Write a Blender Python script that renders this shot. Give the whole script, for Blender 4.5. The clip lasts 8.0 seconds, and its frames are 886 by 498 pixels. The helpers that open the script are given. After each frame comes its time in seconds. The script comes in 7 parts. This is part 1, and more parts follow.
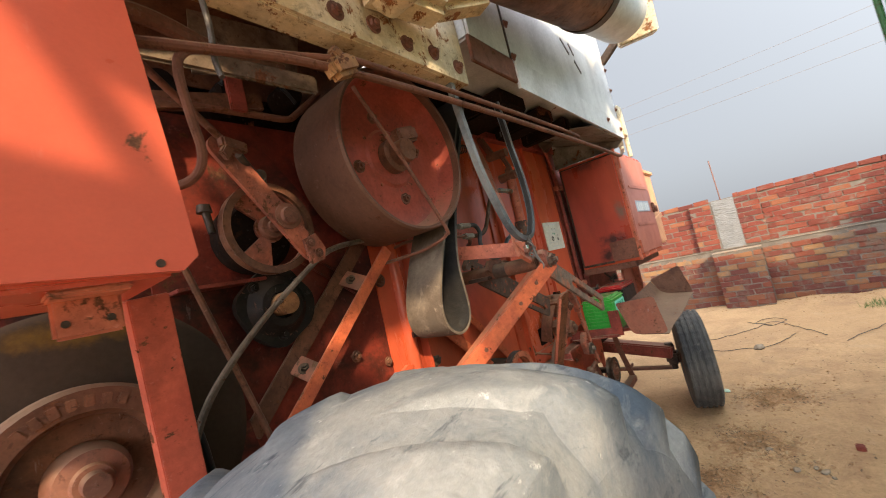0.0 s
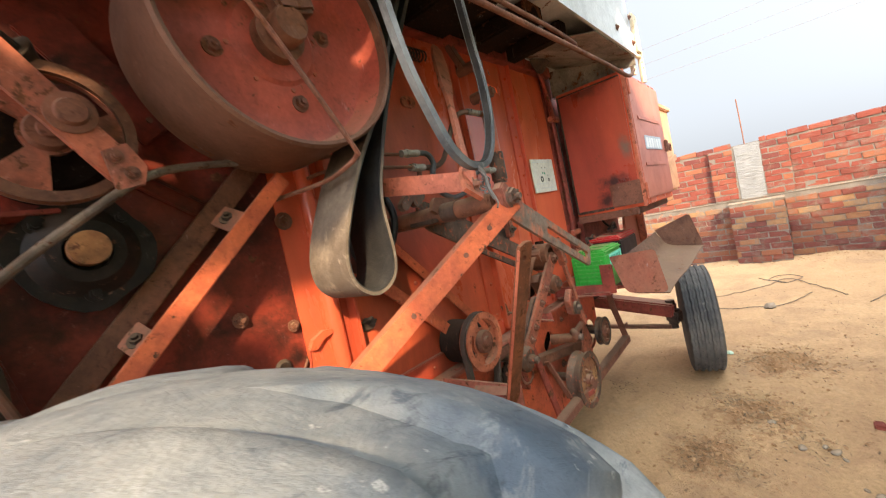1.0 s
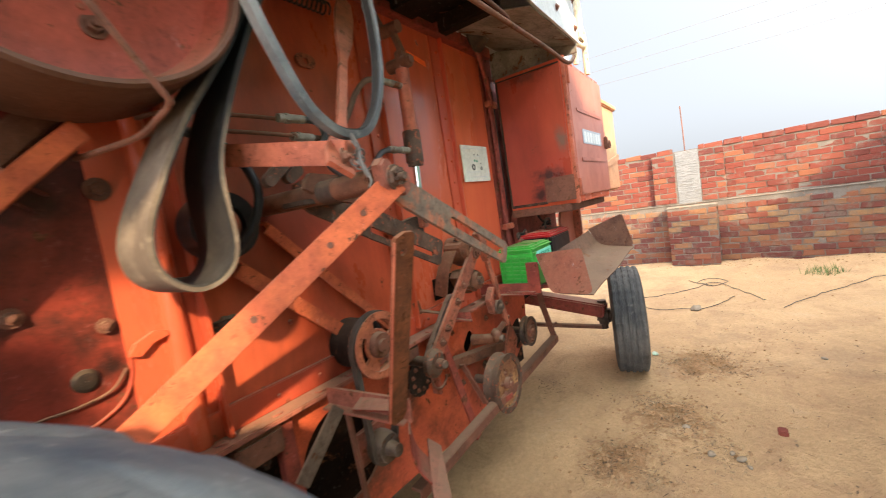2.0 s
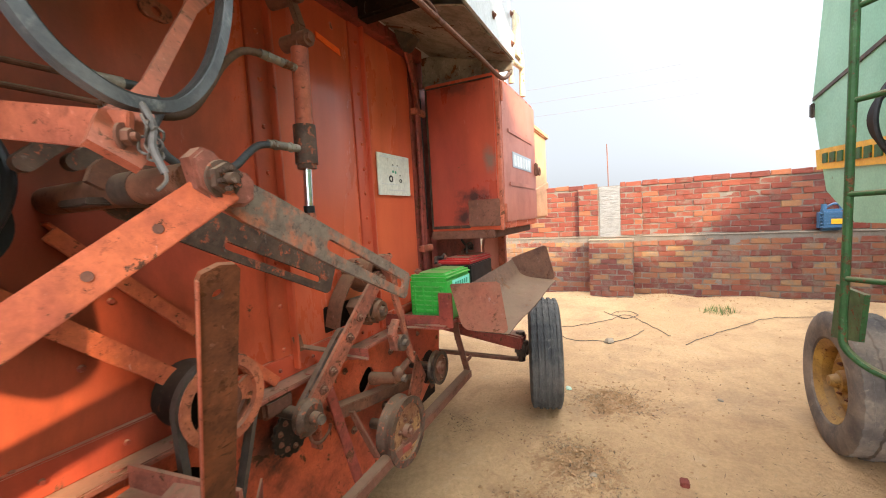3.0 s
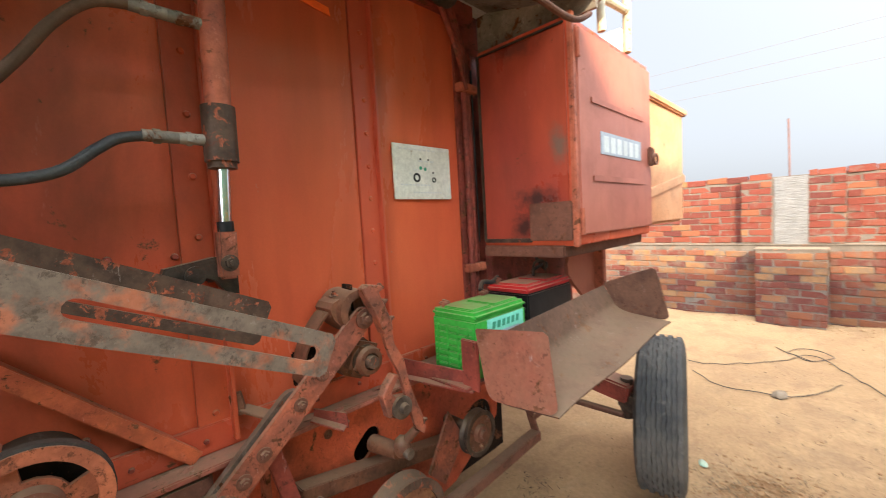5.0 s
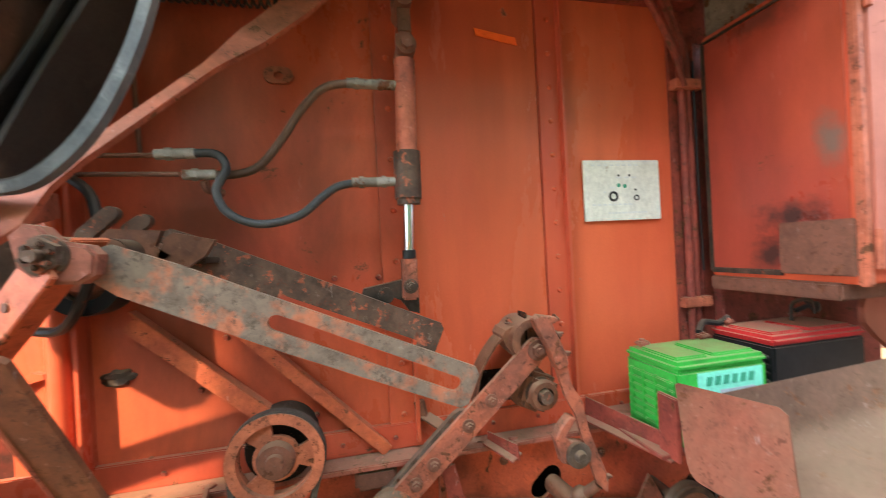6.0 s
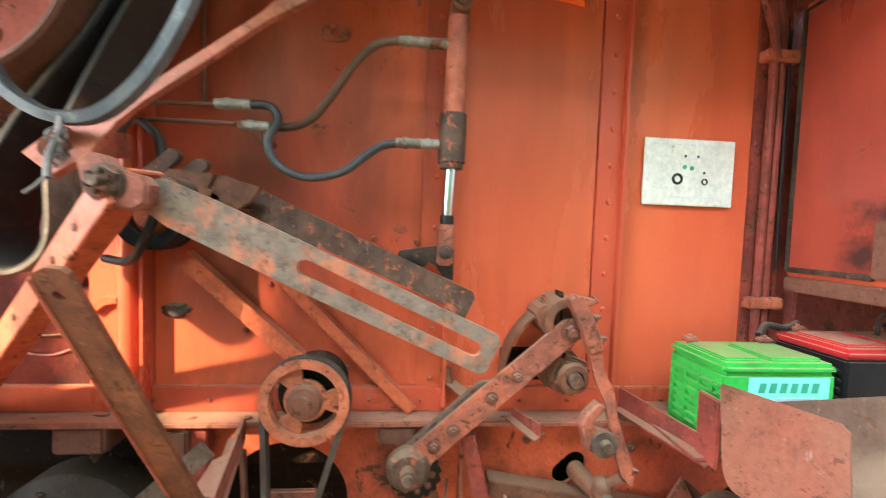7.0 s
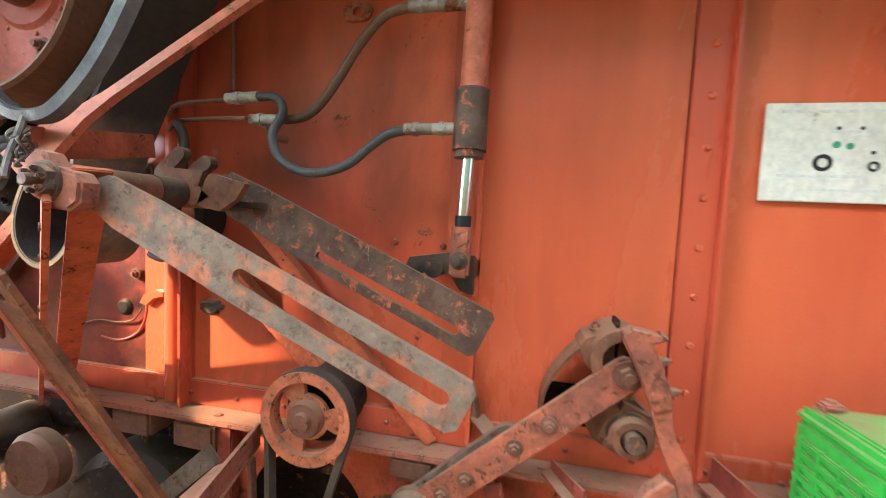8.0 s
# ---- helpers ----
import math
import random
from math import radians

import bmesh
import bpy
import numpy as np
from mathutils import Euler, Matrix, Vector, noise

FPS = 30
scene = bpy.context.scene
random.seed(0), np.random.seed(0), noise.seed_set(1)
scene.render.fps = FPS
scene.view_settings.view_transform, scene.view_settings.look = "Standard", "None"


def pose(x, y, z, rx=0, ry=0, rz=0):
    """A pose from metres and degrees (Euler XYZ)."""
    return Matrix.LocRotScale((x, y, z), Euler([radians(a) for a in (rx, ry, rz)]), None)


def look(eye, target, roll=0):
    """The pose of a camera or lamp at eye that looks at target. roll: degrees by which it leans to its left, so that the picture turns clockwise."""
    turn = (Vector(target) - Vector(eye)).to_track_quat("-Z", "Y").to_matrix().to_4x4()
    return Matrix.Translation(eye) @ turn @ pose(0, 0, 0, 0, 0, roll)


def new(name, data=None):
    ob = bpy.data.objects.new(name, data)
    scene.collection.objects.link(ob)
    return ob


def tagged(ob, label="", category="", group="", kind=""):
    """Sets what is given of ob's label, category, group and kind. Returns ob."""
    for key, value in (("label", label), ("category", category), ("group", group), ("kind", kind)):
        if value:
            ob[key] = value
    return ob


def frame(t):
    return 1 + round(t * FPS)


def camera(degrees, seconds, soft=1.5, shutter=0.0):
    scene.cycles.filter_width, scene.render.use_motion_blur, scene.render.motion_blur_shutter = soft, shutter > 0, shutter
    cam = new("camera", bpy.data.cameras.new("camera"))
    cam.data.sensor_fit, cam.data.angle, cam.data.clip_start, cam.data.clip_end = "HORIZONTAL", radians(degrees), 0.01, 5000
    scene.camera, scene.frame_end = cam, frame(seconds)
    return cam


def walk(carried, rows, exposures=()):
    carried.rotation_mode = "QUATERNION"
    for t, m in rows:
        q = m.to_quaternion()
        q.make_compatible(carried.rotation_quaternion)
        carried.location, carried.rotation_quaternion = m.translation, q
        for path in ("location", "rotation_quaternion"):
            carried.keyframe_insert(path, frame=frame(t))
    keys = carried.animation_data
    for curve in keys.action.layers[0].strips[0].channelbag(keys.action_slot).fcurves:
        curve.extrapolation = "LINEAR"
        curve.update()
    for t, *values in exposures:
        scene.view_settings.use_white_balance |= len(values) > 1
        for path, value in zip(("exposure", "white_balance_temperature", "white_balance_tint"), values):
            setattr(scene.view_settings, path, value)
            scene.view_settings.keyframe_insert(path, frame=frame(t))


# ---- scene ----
cam = camera(96.3, 8.0, soft=1.0, shutter=0.3)
PATH = [
    (0, (-2.68, -1.213, 1.619), (-1.122, 0.032, 1.766), -13.1),
    (0.5, (-2.477, -1.173, 1.599), (-1.007, 0.177, 1.734), -12.4),
    (1, (-2.216, -1.143, 1.547), (-0.719, 0.18, 1.45), -12.0),
    (1.5, (-2.185, -1.157, 1.528), (-0.631, 0.092, 1.358), -9.8),
    (2, (-1.927, -1.177, 1.499), (-0.311, -0.014, 1.313), -8.8),
    (2.2, (-1.83, -1.205, 1.505), (-0.176, -0.103, 1.316), -8.0),
    (3.3, (-1.55, -1.123, 1.518), (0.255, -0.278, 1.357), -2.4),
    (3.5, (-1.479, -1.13, 1.519), (0.311, -0.257, 1.346), -1.7),
    (4, (-1.233, -1.239, 1.544), (0.482, -0.23, 1.342), -2.8),
    (4.2, (-1.169, -1.258, 1.544), (0.499, -0.173, 1.338), -3.3),
    (5.3, (-0.844, -1.158, 1.557), (0.355, 0.441, 1.466), -3.2),
    (5.5, (-0.803, -1.173, 1.566), (0.19, 0.562, 1.505), -3.3),
    (6, (-0.766, -1.222, 1.579), (-0.333, 0.731, 1.573), -3.0),
    (6.5, (-0.902, -1.226, 1.636), (-0.715, 0.763, 1.728), -0.1),
    (6.8, (-0.83, -1.246, 1.585), (-0.66, 0.746, 1.608), 1.4),
    (7, (-0.719, -1.213, 1.542), (-0.555, 0.778, 1.441), 2.0),
    (7.5, (-0.541, -1.173, 1.559), (-0.59, 0.816, 1.355), 0.3),
    (8, (-0.491, -1.01, 1.563), (-0.895, 0.944, 1.427), 2.7),
]
EXPOSURES = [(0, 1.65, 6500, 10), (0.5, 1.85, 6500, 10), (1, 2.2, 6500, 10), (2, 2.2, 6500, 10), (3.5, 2.25, 6500, 10), (4.2, 2.1, 6500, 10), (5.5, 2.38, 6350, 10), (6.5, 2.95, 6000, 6), (7, 3.1, 6000, 5), (7.5, 2.9, 6000, 7), (8, 2.9, 6050, 8)]
walk(cam, [(t, look(eye, target, roll)) for t, eye, target, roll in PATH], EXPOSURES)

# ==== world and sun ====
SUN_WAY = Vector((-1.0, -1.0, 0.76)).normalized()
world = bpy.data.worlds.new("world")
scene.world = world
world.use_nodes = True
wn = world.node_tree
wn.nodes.clear()
sky = wn.nodes.new("ShaderNodeTexSky")
sky.sky_type, sky.sun_disc = "NISHITA", False
sky.sun_elevation = math.asin(SUN_WAY.z)
sky.sun_rotation = math.atan2(SUN_WAY.x, SUN_WAY.y)
sky.air_density, sky.dust_density, sky.ozone_density, sky.altitude = 1.0, 6.0, 2.0, 200
pale = wn.nodes.new("ShaderNodeHueSaturation")
pale.inputs["Saturation"].default_value = 0.42
background = wn.nodes.new("ShaderNodeBackground")
background.inputs["Strength"].default_value = 0.15
world_out = wn.nodes.new("ShaderNodeOutputWorld")
wn.links.new(sky.outputs[0], pale.inputs["Color"])
haze = wn.nodes.new("ShaderNodeMix")
haze.data_type = "RGBA"
haze.inputs[0].default_value = 0.9
sky_way, sky_up = wn.nodes.new("ShaderNodeTexCoord"), wn.nodes.new("ShaderNodeVectorMath")
sky_up.operation, sky_up.inputs[1].default_value = "DOT_PRODUCT", SUN_WAY
half_way = wn.nodes.new("ShaderNodeMapRange")
half_way.inputs["From Min"].default_value, half_way.inputs["From Max"].default_value = -1.0, 1.0
glow = wn.nodes.new("ShaderNodeMath")
glow.operation, glow.inputs[1].default_value = "POWER", 3.0
overcast = wn.nodes.new("ShaderNodeMapRange")
overcast.inputs["From Min"].default_value, overcast.inputs["From Max"].default_value = 0.0, 1.0
overcast.inputs["To Min"].default_value, overcast.inputs["To Max"].default_value = 1.0, 18.0
lift = wn.nodes.new("ShaderNodeSeparateXYZ")
thin = wn.nodes.new("ShaderNodeMapRange")
thin.inputs["To Min"].default_value, thin.inputs["To Max"].default_value = 1.05, 0.95
hazy = wn.nodes.new("ShaderNodeMath")
hazy.operation = "MULTIPLY"
tint = wn.nodes.new("ShaderNodeVectorMath")
tint.operation = "SCALE"
tint.inputs[0].default_value = (0.94, 1.0, 1.08)
wn.links.new(sky_way.outputs["Generated"], sky_up.inputs[0])
wn.links.new(sky_up.outputs["Value"], half_way.inputs["Value"])
wn.links.new(half_way.outputs[0], glow.inputs[0])
wn.links.new(glow.outputs[0], overcast.inputs["Value"])
wn.links.new(sky_way.outputs["Generated"], lift.inputs[0])
wn.links.new(lift.outputs["Z"], thin.inputs["Value"])
wn.links.new(overcast.outputs[0], hazy.inputs[0])
wn.links.new(thin.outputs[0], hazy.inputs[1])
wn.links.new(hazy.outputs[0], tint.inputs["Scale"])
wn.links.new(tint.outputs[0], haze.inputs[7])
wn.links.new(pale.outputs[0], haze.inputs[6])
wn.links.new(haze.outputs[2], background.inputs["Color"])
wn.links.new(background.outputs[0], world_out.inputs["Surface"])
sun = new("sun", bpy.data.lights.new("sun", "SUN"))
sun.data.energy, sun.data.angle, sun.data.color = 2.3, radians(2.0), (1.0, 0.77, 0.48)
sun.matrix_world = look(SUN_WAY * 40, (0, 0, 0))


# ==== materials ====
class Nodes:
    """A node material in the making."""

    def __init__(self, name):
        self.mat = bpy.data.materials.new(name)
        self.mat.use_nodes = True
        self.tree = self.mat.node_tree
        self.tree.nodes.clear()
        self.out = self.node("ShaderNodeOutputMaterial")
        self.bsdf = self.node("ShaderNodeBsdfPrincipled")
        self.link(self.bsdf.outputs[0], self.out.inputs["Surface"])
        coord, info = self.node("ShaderNodeTexCoord"), self.node("ShaderNodeObjectInfo")
        shift = self.node("ShaderNodeVectorMath")
        shift.operation = "MULTIPLY_ADD"
        self.link(info.outputs["Random"], shift.inputs[0])
        shift.inputs[1].default_value = (17.0, 31.0, 23.0)
        self.link(coord.outputs["Object"], shift.inputs[2])
        self.vec, self.random = shift.outputs[0], info.outputs["Random"]

    def node(self, kind):
        return self.tree.nodes.new(kind)

    def link(self, a, b):
        self.tree.links.new(a, b)

    def noise(self, scale, detail=5.0, rough=0.6, stretch=None, warp=0.0):
        n = self.node("ShaderNodeTexNoise")
        n.inputs["Scale"].default_value, n.inputs["Detail"].default_value = scale, detail
        n.inputs["Roughness"].default_value, n.inputs["Distortion"].default_value = rough, warp
        vec = self.vec
        if stretch:
            m = self.node("ShaderNodeMapping")
            m.inputs["Scale"].default_value = stretch
            self.link(vec, m.inputs["Vector"])
            vec = m.outputs[0]
        self.link(vec, n.inputs["Vector"])
        return n.outputs["Fac"]

    def ramp(self, value, a, b, lo=0.0, hi=1.0):
        n = self.node("ShaderNodeMapRange")
        n.inputs["From Min"].default_value, n.inputs["From Max"].default_value = a, b
        n.inputs["To Min"].default_value, n.inputs["To Max"].default_value = lo, hi
        self.link(value, n.inputs["Value"])
        return n.outputs[0]

    def times(self, a, b, what="MULTIPLY"):
        n = self.node("ShaderNodeMath")
        n.operation = what
        for socket, v in zip(n.inputs, (a, b)):
            if isinstance(v, (int, float)):
                socket.default_value = v
            else:
                self.link(v, socket)
        return n.outputs[0]

    def mix(self, fac, a, b):
        n = self.node("ShaderNodeMix")
        n.data_type = "RGBA"
        for socket, v in ((n.inputs[0], fac), (n.inputs[6], a), (n.inputs[7], b)):
            if isinstance(v, (int, float)):
                socket.default_value = v
            elif isinstance(v, tuple):
                socket.default_value = (*v, 1.0)
            else:
                self.link(v, socket)
        return n.outputs[2]

    def shade(self, colour, value):
        n = self.node("ShaderNodeHueSaturation")
        self.link(colour, n.inputs["Color"])
        self.link(value, n.inputs["Value"])
        return n.outputs[0]

    def up(self):
        g, s = self.node("ShaderNodeNewGeometry"), self.node("ShaderNodeSeparateXYZ")
        self.link(g.outputs["Normal"], s.inputs[0])
        return s.outputs["Z"]

    def done(self, colour, rough, bump=None, strength=0.2, distance=0.004, metal=0.0, gloss=0.25):
        self.bsdf.inputs["Specular IOR Level"].default_value = gloss
        for key, v in (("Base Color", colour), ("Roughness", rough), ("Metallic", metal)):
            if isinstance(v, (int, float)):
                self.bsdf.inputs[key].default_value = v
            elif isinstance(v, tuple):
                self.bsdf.inputs[key].default_value = (*v, 1.0)
            else:
                self.link(v, self.bsdf.inputs[key])
        if bump is not None:
            b = self.node("ShaderNodeBump")
            b.inputs["Strength"].default_value, b.inputs["Distance"].default_value = strength, distance
            self.link(bump, b.inputs["Height"])
            self.link(b.outputs[0], self.bsdf.inputs["Normal"])
        return self.mat


RUST = (0.085, 0.034, 0.017)
DUST = (0.36, 0.25, 0.155)


def worn(name, base, alt, rust=RUST, amount=0.3, big=2.5, grain=70.0, rough=0.45, bump=0.25, streak=0.0, dust=0.5, metal=0.0, soot=0.25, sharp=0.14, scorch=None, gloss=0.22, bias=0.0, run=None, speck=0.2, pits=None, across="y"):
    """Paint or bare metal: two tones, chips of rust, grime, streaks and dust on what faces up."""
    m = Nodes(name)
    if pits is None:
        pits = 0.75 * min(1.0, amount * 2.6) if amount > 0.15 else 0.0
    tone, fine = m.noise(big, 6, 0.62, stretch=run), m.noise(grain, 4, 0.7)
    flake = m.noise(big * 3.0, 11, 0.70, warp=0.5)
    colour = m.mix(m.ramp(tone, 0.5 + bias - sharp, 0.5 + bias + sharp), base, alt)
    if streak:
        runs = m.noise(6.0, 3, 0.5, stretch=(1.2, 1.2, 0.07))
        colour = m.mix(m.ramp(runs, 0.48, 0.75, 0.0, streak), colour, tuple(0.42 * c for c in base))
    grime = m.noise(big * 1.7, 8, 0.68, warp=0.3, stretch=run)
    colour = m.mix(m.ramp(grime, 0.46, 0.66, 0.0, soot), colour, (0.020, 0.013, 0.010))
    limit = 0.68 - 0.28 * amount
    chips = m.ramp(flake, limit, limit + 0.03)
    colour = m.mix(chips, colour, m.mix(m.ramp(fine, 0.35, 0.65), rust, tuple(min(1.0, 1.9 * c) for c in rust)))
    scrape = m.noise(big * 6.0, 6, 0.7, stretch=(1.0, 1.0, 0.25))
    colour = m.mix(m.ramp(scrape, 0.66, 0.70, 0.0, 0.5 * min(1.0, amount * 2)), colour, tuple(min(1.0, 0.3 + 0.8 * c) for c in base))
    if scorch:
        place, edge = m.node("ShaderNodeTexCoord").outputs["Object"], m.times(m.noise(16, 8, 0.72), 1.7)
        for y, z, wide, high, tone_of in scorch:
            mapping = m.node("ShaderNodeMapping")
            mapping.vector_type = "TEXTURE"
            mapping.inputs["Location"].default_value = (0.0, y, z) if across == "y" else (y, 0.0, z)
            mapping.inputs["Scale"].default_value = (0.3, wide, high) if across == "y" else (wide, 0.3, high)
            m.link(place, mapping.inputs["Vector"])
            length = m.node("ShaderNodeVectorMath")
            length.operation = "LENGTH"
            m.link(mapping.outputs[0], length.inputs[0])
            ragged = m.times(length.outputs["Value"], edge, "ADD")
            colour = m.mix(m.ramp(ragged, 1.05, 1.70, 0.9, 0.0), colour, tone_of)
    if pits:
        grit = m.noise(grain * 0.55, 7, 0.78, warp=0.3)
        colour = m.mix(m.ramp(grit, 0.57, 0.63, 0.0, pits), colour, tuple(0.55 * c for c in rust))
        colour = m.mix(m.ramp(grit, 0.40, 0.34, 0.0, 0.6 * pits), colour, tuple(min(1.0, 0.10 + 1.15 * c) for c in base))
        colour = m.mix(m.ramp(m.noise(big * 2.3, 9, 0.74, warp=1.0), 0.58, 0.64, 0.0, 0.5 * pits), colour, (0.035, 0.022, 0.016))
    colour = m.shade(colour, m.ramp(fine, 0.2, 0.8, 1.0 - speck, 1.0 + speck))
    if dust:
        lying = m.times(m.ramp(m.up(), 0.25, 0.95, 0.0, dust), m.ramp(grime, 0.3, 0.6, 0.5, 1.0))
        colour = m.mix(lying, colour, DUST)
    roughness = m.times(m.ramp(chips, 0, 1, rough, 0.85), m.ramp(grime, 0.3, 0.7, -0.06, 0.1), "ADD")
    height = m.times(m.times(fine, 0.35), m.times(chips, -0.6), "ADD")
    return m.done(colour, roughness, height, bump, 0.0035, metal, gloss)


ORANGE = worn("orange_paint", (0.69, 0.142, 0.056), (0.47, 0.066, 0.038), amount=0.10, big=1.2, grain=160, rough=0.24, streak=0.42, bump=0.03, soot=0.16, gloss=0.42, run=(1, 1, 0.35), sharp=0.2, speck=0.05)
LOWER = worn("grimy_lower_paint", (0.54, 0.108, 0.046), (0.36, 0.064, 0.036), amount=0.26, big=3.2, grain=120, rough=0.4, soot=0.6, pits=0.45, across="x", scorch=((-0.34, 0.42, 0.15, 0.16, (0.030, 0.018, 0.013)), (-0.60, 0.22, 0.20, 0.18, (0.110, 0.042, 0.025))))
ORANGE_OLD = worn("old_orange_paint", (0.62, 0.115, 0.046), (0.43, 0.068, 0.036), amount=0.14, big=1.6, grain=160, rough=0.28, streak=0.5, bump=0.03, soot=0.45, gloss=0.36, run=(1, 1, 0.45), sharp=0.16, speck=0.06)
ORANGE_BARE = worn("orange_paint_worn", (0.40, 0.115, 0.064), (0.22, 0.078, 0.052), amount=0.40, big=9.0, rough=0.5, soot=0.45, sharp=0.09)
ARM_ORANGE = worn("arm_orange_paint", (0.58, 0.138, 0.056), (0.44, 0.098, 0.048), amount=0.30, big=10.0, rough=0.45, soot=0.28, sharp=0.12, pits=0.35)
PULLEY = worn("dusty_pulley_paint", (0.52, 0.160, 0.080), (0.34, 0.110, 0.062), amount=0.34, big=11.0, rough=0.55, soot=0.3)
GREASE = (0.013, 0.009, 0.008)
CAKED = worn("caked_grease", (0.011, 0.009, 0.008), (0.024, 0.018, 0.015), rust=(0.07, 0.035, 0.022), amount=0.25, big=14.0, grain=40, rough=0.55, bump=0.5, dust=0.12, soot=0.4, gloss=0.12)
# Greasy paint whose tones are also darkened for shade in the front bay.
GRIMY_SHADED = worn("shaded_greasy_orange_paint", (0.235, 0.038, 0.023), (0.080, 0.018, 0.013), amount=0.22, big=3.2, rough=0.40, soot=0.92, streak=0.35, sharp=0.12, across="x", scorch=((-0.11, 0.70, 0.21, 0.20, GREASE), (0.23, 0.76, 0.10, 0.14, GREASE), (-0.05, 1.12, 0.22, 0.10, GREASE), (0.33, 0.32, 0.05, 0.05, GREASE)))
SCORCHED = worn("scorched_orange_paint", (0.50, 0.092, 0.040), (0.34, 0.054, 0.034), amount=0.14, big=1.6, grain=160, rough=0.27, streak=0.4, bump=0.03, soot=0.25, gloss=0.36, speck=0.05, run=(1, 1, 0.4), scorch=((0.02, 0.78, 0.20, 0.07, (0.14, 0.034, 0.024)), (-0.06, 0.165, 0.14, 0.075, (0.02, 0.017, 0.016)), (0.0, 0.05, 0.085, 0.09, (0.022, 0.018, 0.017)), (-0.165, 0.36, 0.05, 0.10, (0.16, 0.110, 0.085))))
PINK = worn("faded_orange_paint", (0.53, 0.155, 0.085), (0.36, 0.095, 0.056), amount=0.34, big=5.0, rough=0.45, streak=0.3, soot=0.45)
DOOR = worn("salmon_door_paint", (0.48, 0.165, 0.112), (0.40, 0.126, 0.088), amount=0.12, big=2.0, grain=160, rough=0.42, soot=0.2, streak=0.25, bump=0.03, speck=0.05)
RED = worn("red_brown_paint", (0.30, 0.062, 0.042), (0.19, 0.04, 0.03), amount=0.35, big=6.0, rough=0.5, dust=0.6, soot=0.4)
COVER = worn("cover_paint", (0.53, 0.100, 0.058), (0.45, 0.078, 0.050), amount=0.10, big=1.8, grain=160, rough=0.30, soot=0.10, bump=0.03, speck=0.05, gloss=0.32)
COVER_POST = worn("chipped_post_paint", (0.50, 0.105, 0.062), (0.38, 0.076, 0.048), amount=0.32, big=5.0, rough=0.42, soot=0.28, pits=0.4)
RUSTY = worn("rusty_steel", (0.135, 0.058, 0.039), (0.20, 0.082, 0.052), amount=0.3, big=6.0, rough=0.7, dust=0.5, soot=0.35)
ORANGE_BARE_FACE = worn("drum_face_paint", (0.37, 0.078, 0.050), (0.27, 0.056, 0.038), amount=0.26, big=5.0, rough=0.5, soot=0.35, pits=0.3)
BROWN_DISC = worn("dark_brown_disc", (0.036, 0.022, 0.015), (0.052, 0.032, 0.021), rust=(0.40, 0.20, 0.04), amount=0.06, big=2.0, rough=0.5, soot=0.2, gloss=0.12, across="x", scorch=((0.05, 0.56, 0.22, 0.045, (0.17, 0.085, 0.014)),))
TRAY = worn("red_rusted_tray", (0.150, 0.076, 0.050), (0.092, 0.048, 0.035), amount=0.34, big=5.0, rough=0.6, soot=0.5, dust=0.42, gloss=0.1)
TRAY_END = worn("orange_rusted_tray", (0.205, 0.082, 0.050), (0.225, 0.066, 0.040), amount=0.30, big=4.5, rough=0.6, soot=0.45, dust=0.3, gloss=0.1)
RAIL = worn("dusty_rail_paint", (0.36, 0.115, 0.078), (0.25, 0.09, 0.062), amount=0.3, big=7.0, rough=0.6, soot=0.4, dust=0.55)
DRUM_RIM = worn("drum_rim_rust", (0.135, 0.064, 0.040), (0.092, 0.044, 0.029), amount=0.22, big=3.0, rough=0.6, dust=0.25)
BROWN = worn("brown_steel", (0.20, 0.085, 0.048), (0.115, 0.05, 0.031), amount=0.3, big=8.0, rough=0.5, soot=0.45)
STRIP = worn("brown_strip_steel", (0.235, 0.080, 0.036), (0.120, 0.046, 0.025), amount=0.34, big=9.0, rough=0.5, soot=0.45, dust=0.15, gloss=0.15)
STEEL = worn("worn_steel", (0.180, 0.136, 0.106), (0.38, 0.135, 0.075), rust=(0.120, 0.086, 0.066), amount=0.36, big=15.0, rough=0.46, metal=0.05, dust=0.3, sharp=0.06, soot=0.45, bias=0.055, pits=0.7)
DARK = worn("greasy_steel", (0.030, 0.023, 0.019), (0.095, 0.066, 0.050), rust=(0.19, 0.060, 0.034), amount=0.20, big=12.0, rough=0.46, metal=0.15, soot=0.5, gloss=0.16)
GREASY_ARM = worn("greasy_arm_steel", (0.125, 0.078, 0.056), (0.064, 0.042, 0.032), rust=(0.22, 0.066, 0.036), amount=0.40, big=11.0, rough=0.5, metal=0.1, soot=0.45, gloss=0.15)
GREY_STEEL = worn("grey_steel", (0.20, 0.16, 0.13), (0.10, 0.075, 0.06), amount=0.3, big=9.0, rough=0.48, metal=0.4, soot=0.5)
CHROME = worn("chrome_rod", (0.75, 0.75, 0.76), (0.62, 0.62, 0.63), amount=0.0, big=8.0, rough=0.16, metal=1.0, soot=0.1, dust=0.0)
WHITE = worn("white_tank_paint", (0.62, 0.63, 0.63), (0.50, 0.51, 0.52), rust=(0.12, 0.06, 0.035), amount=0.06, big=2.4, rough=0.35, streak=0.25, soot=0.2)
UNDER = worn("bare_grey_sheet", (0.32, 0.295, 0.26), (0.19, 0.16, 0.13), amount=0.35, big=3.0, rough=0.45, soot=0.6)
CREAM = worn("rusted_cream_paint", (0.66, 0.59, 0.45), (0.58, 0.44, 0.25), rust=(0.15, 0.062, 0.026), amount=0.36, big=4.0, rough=0.5, soot=0.35)
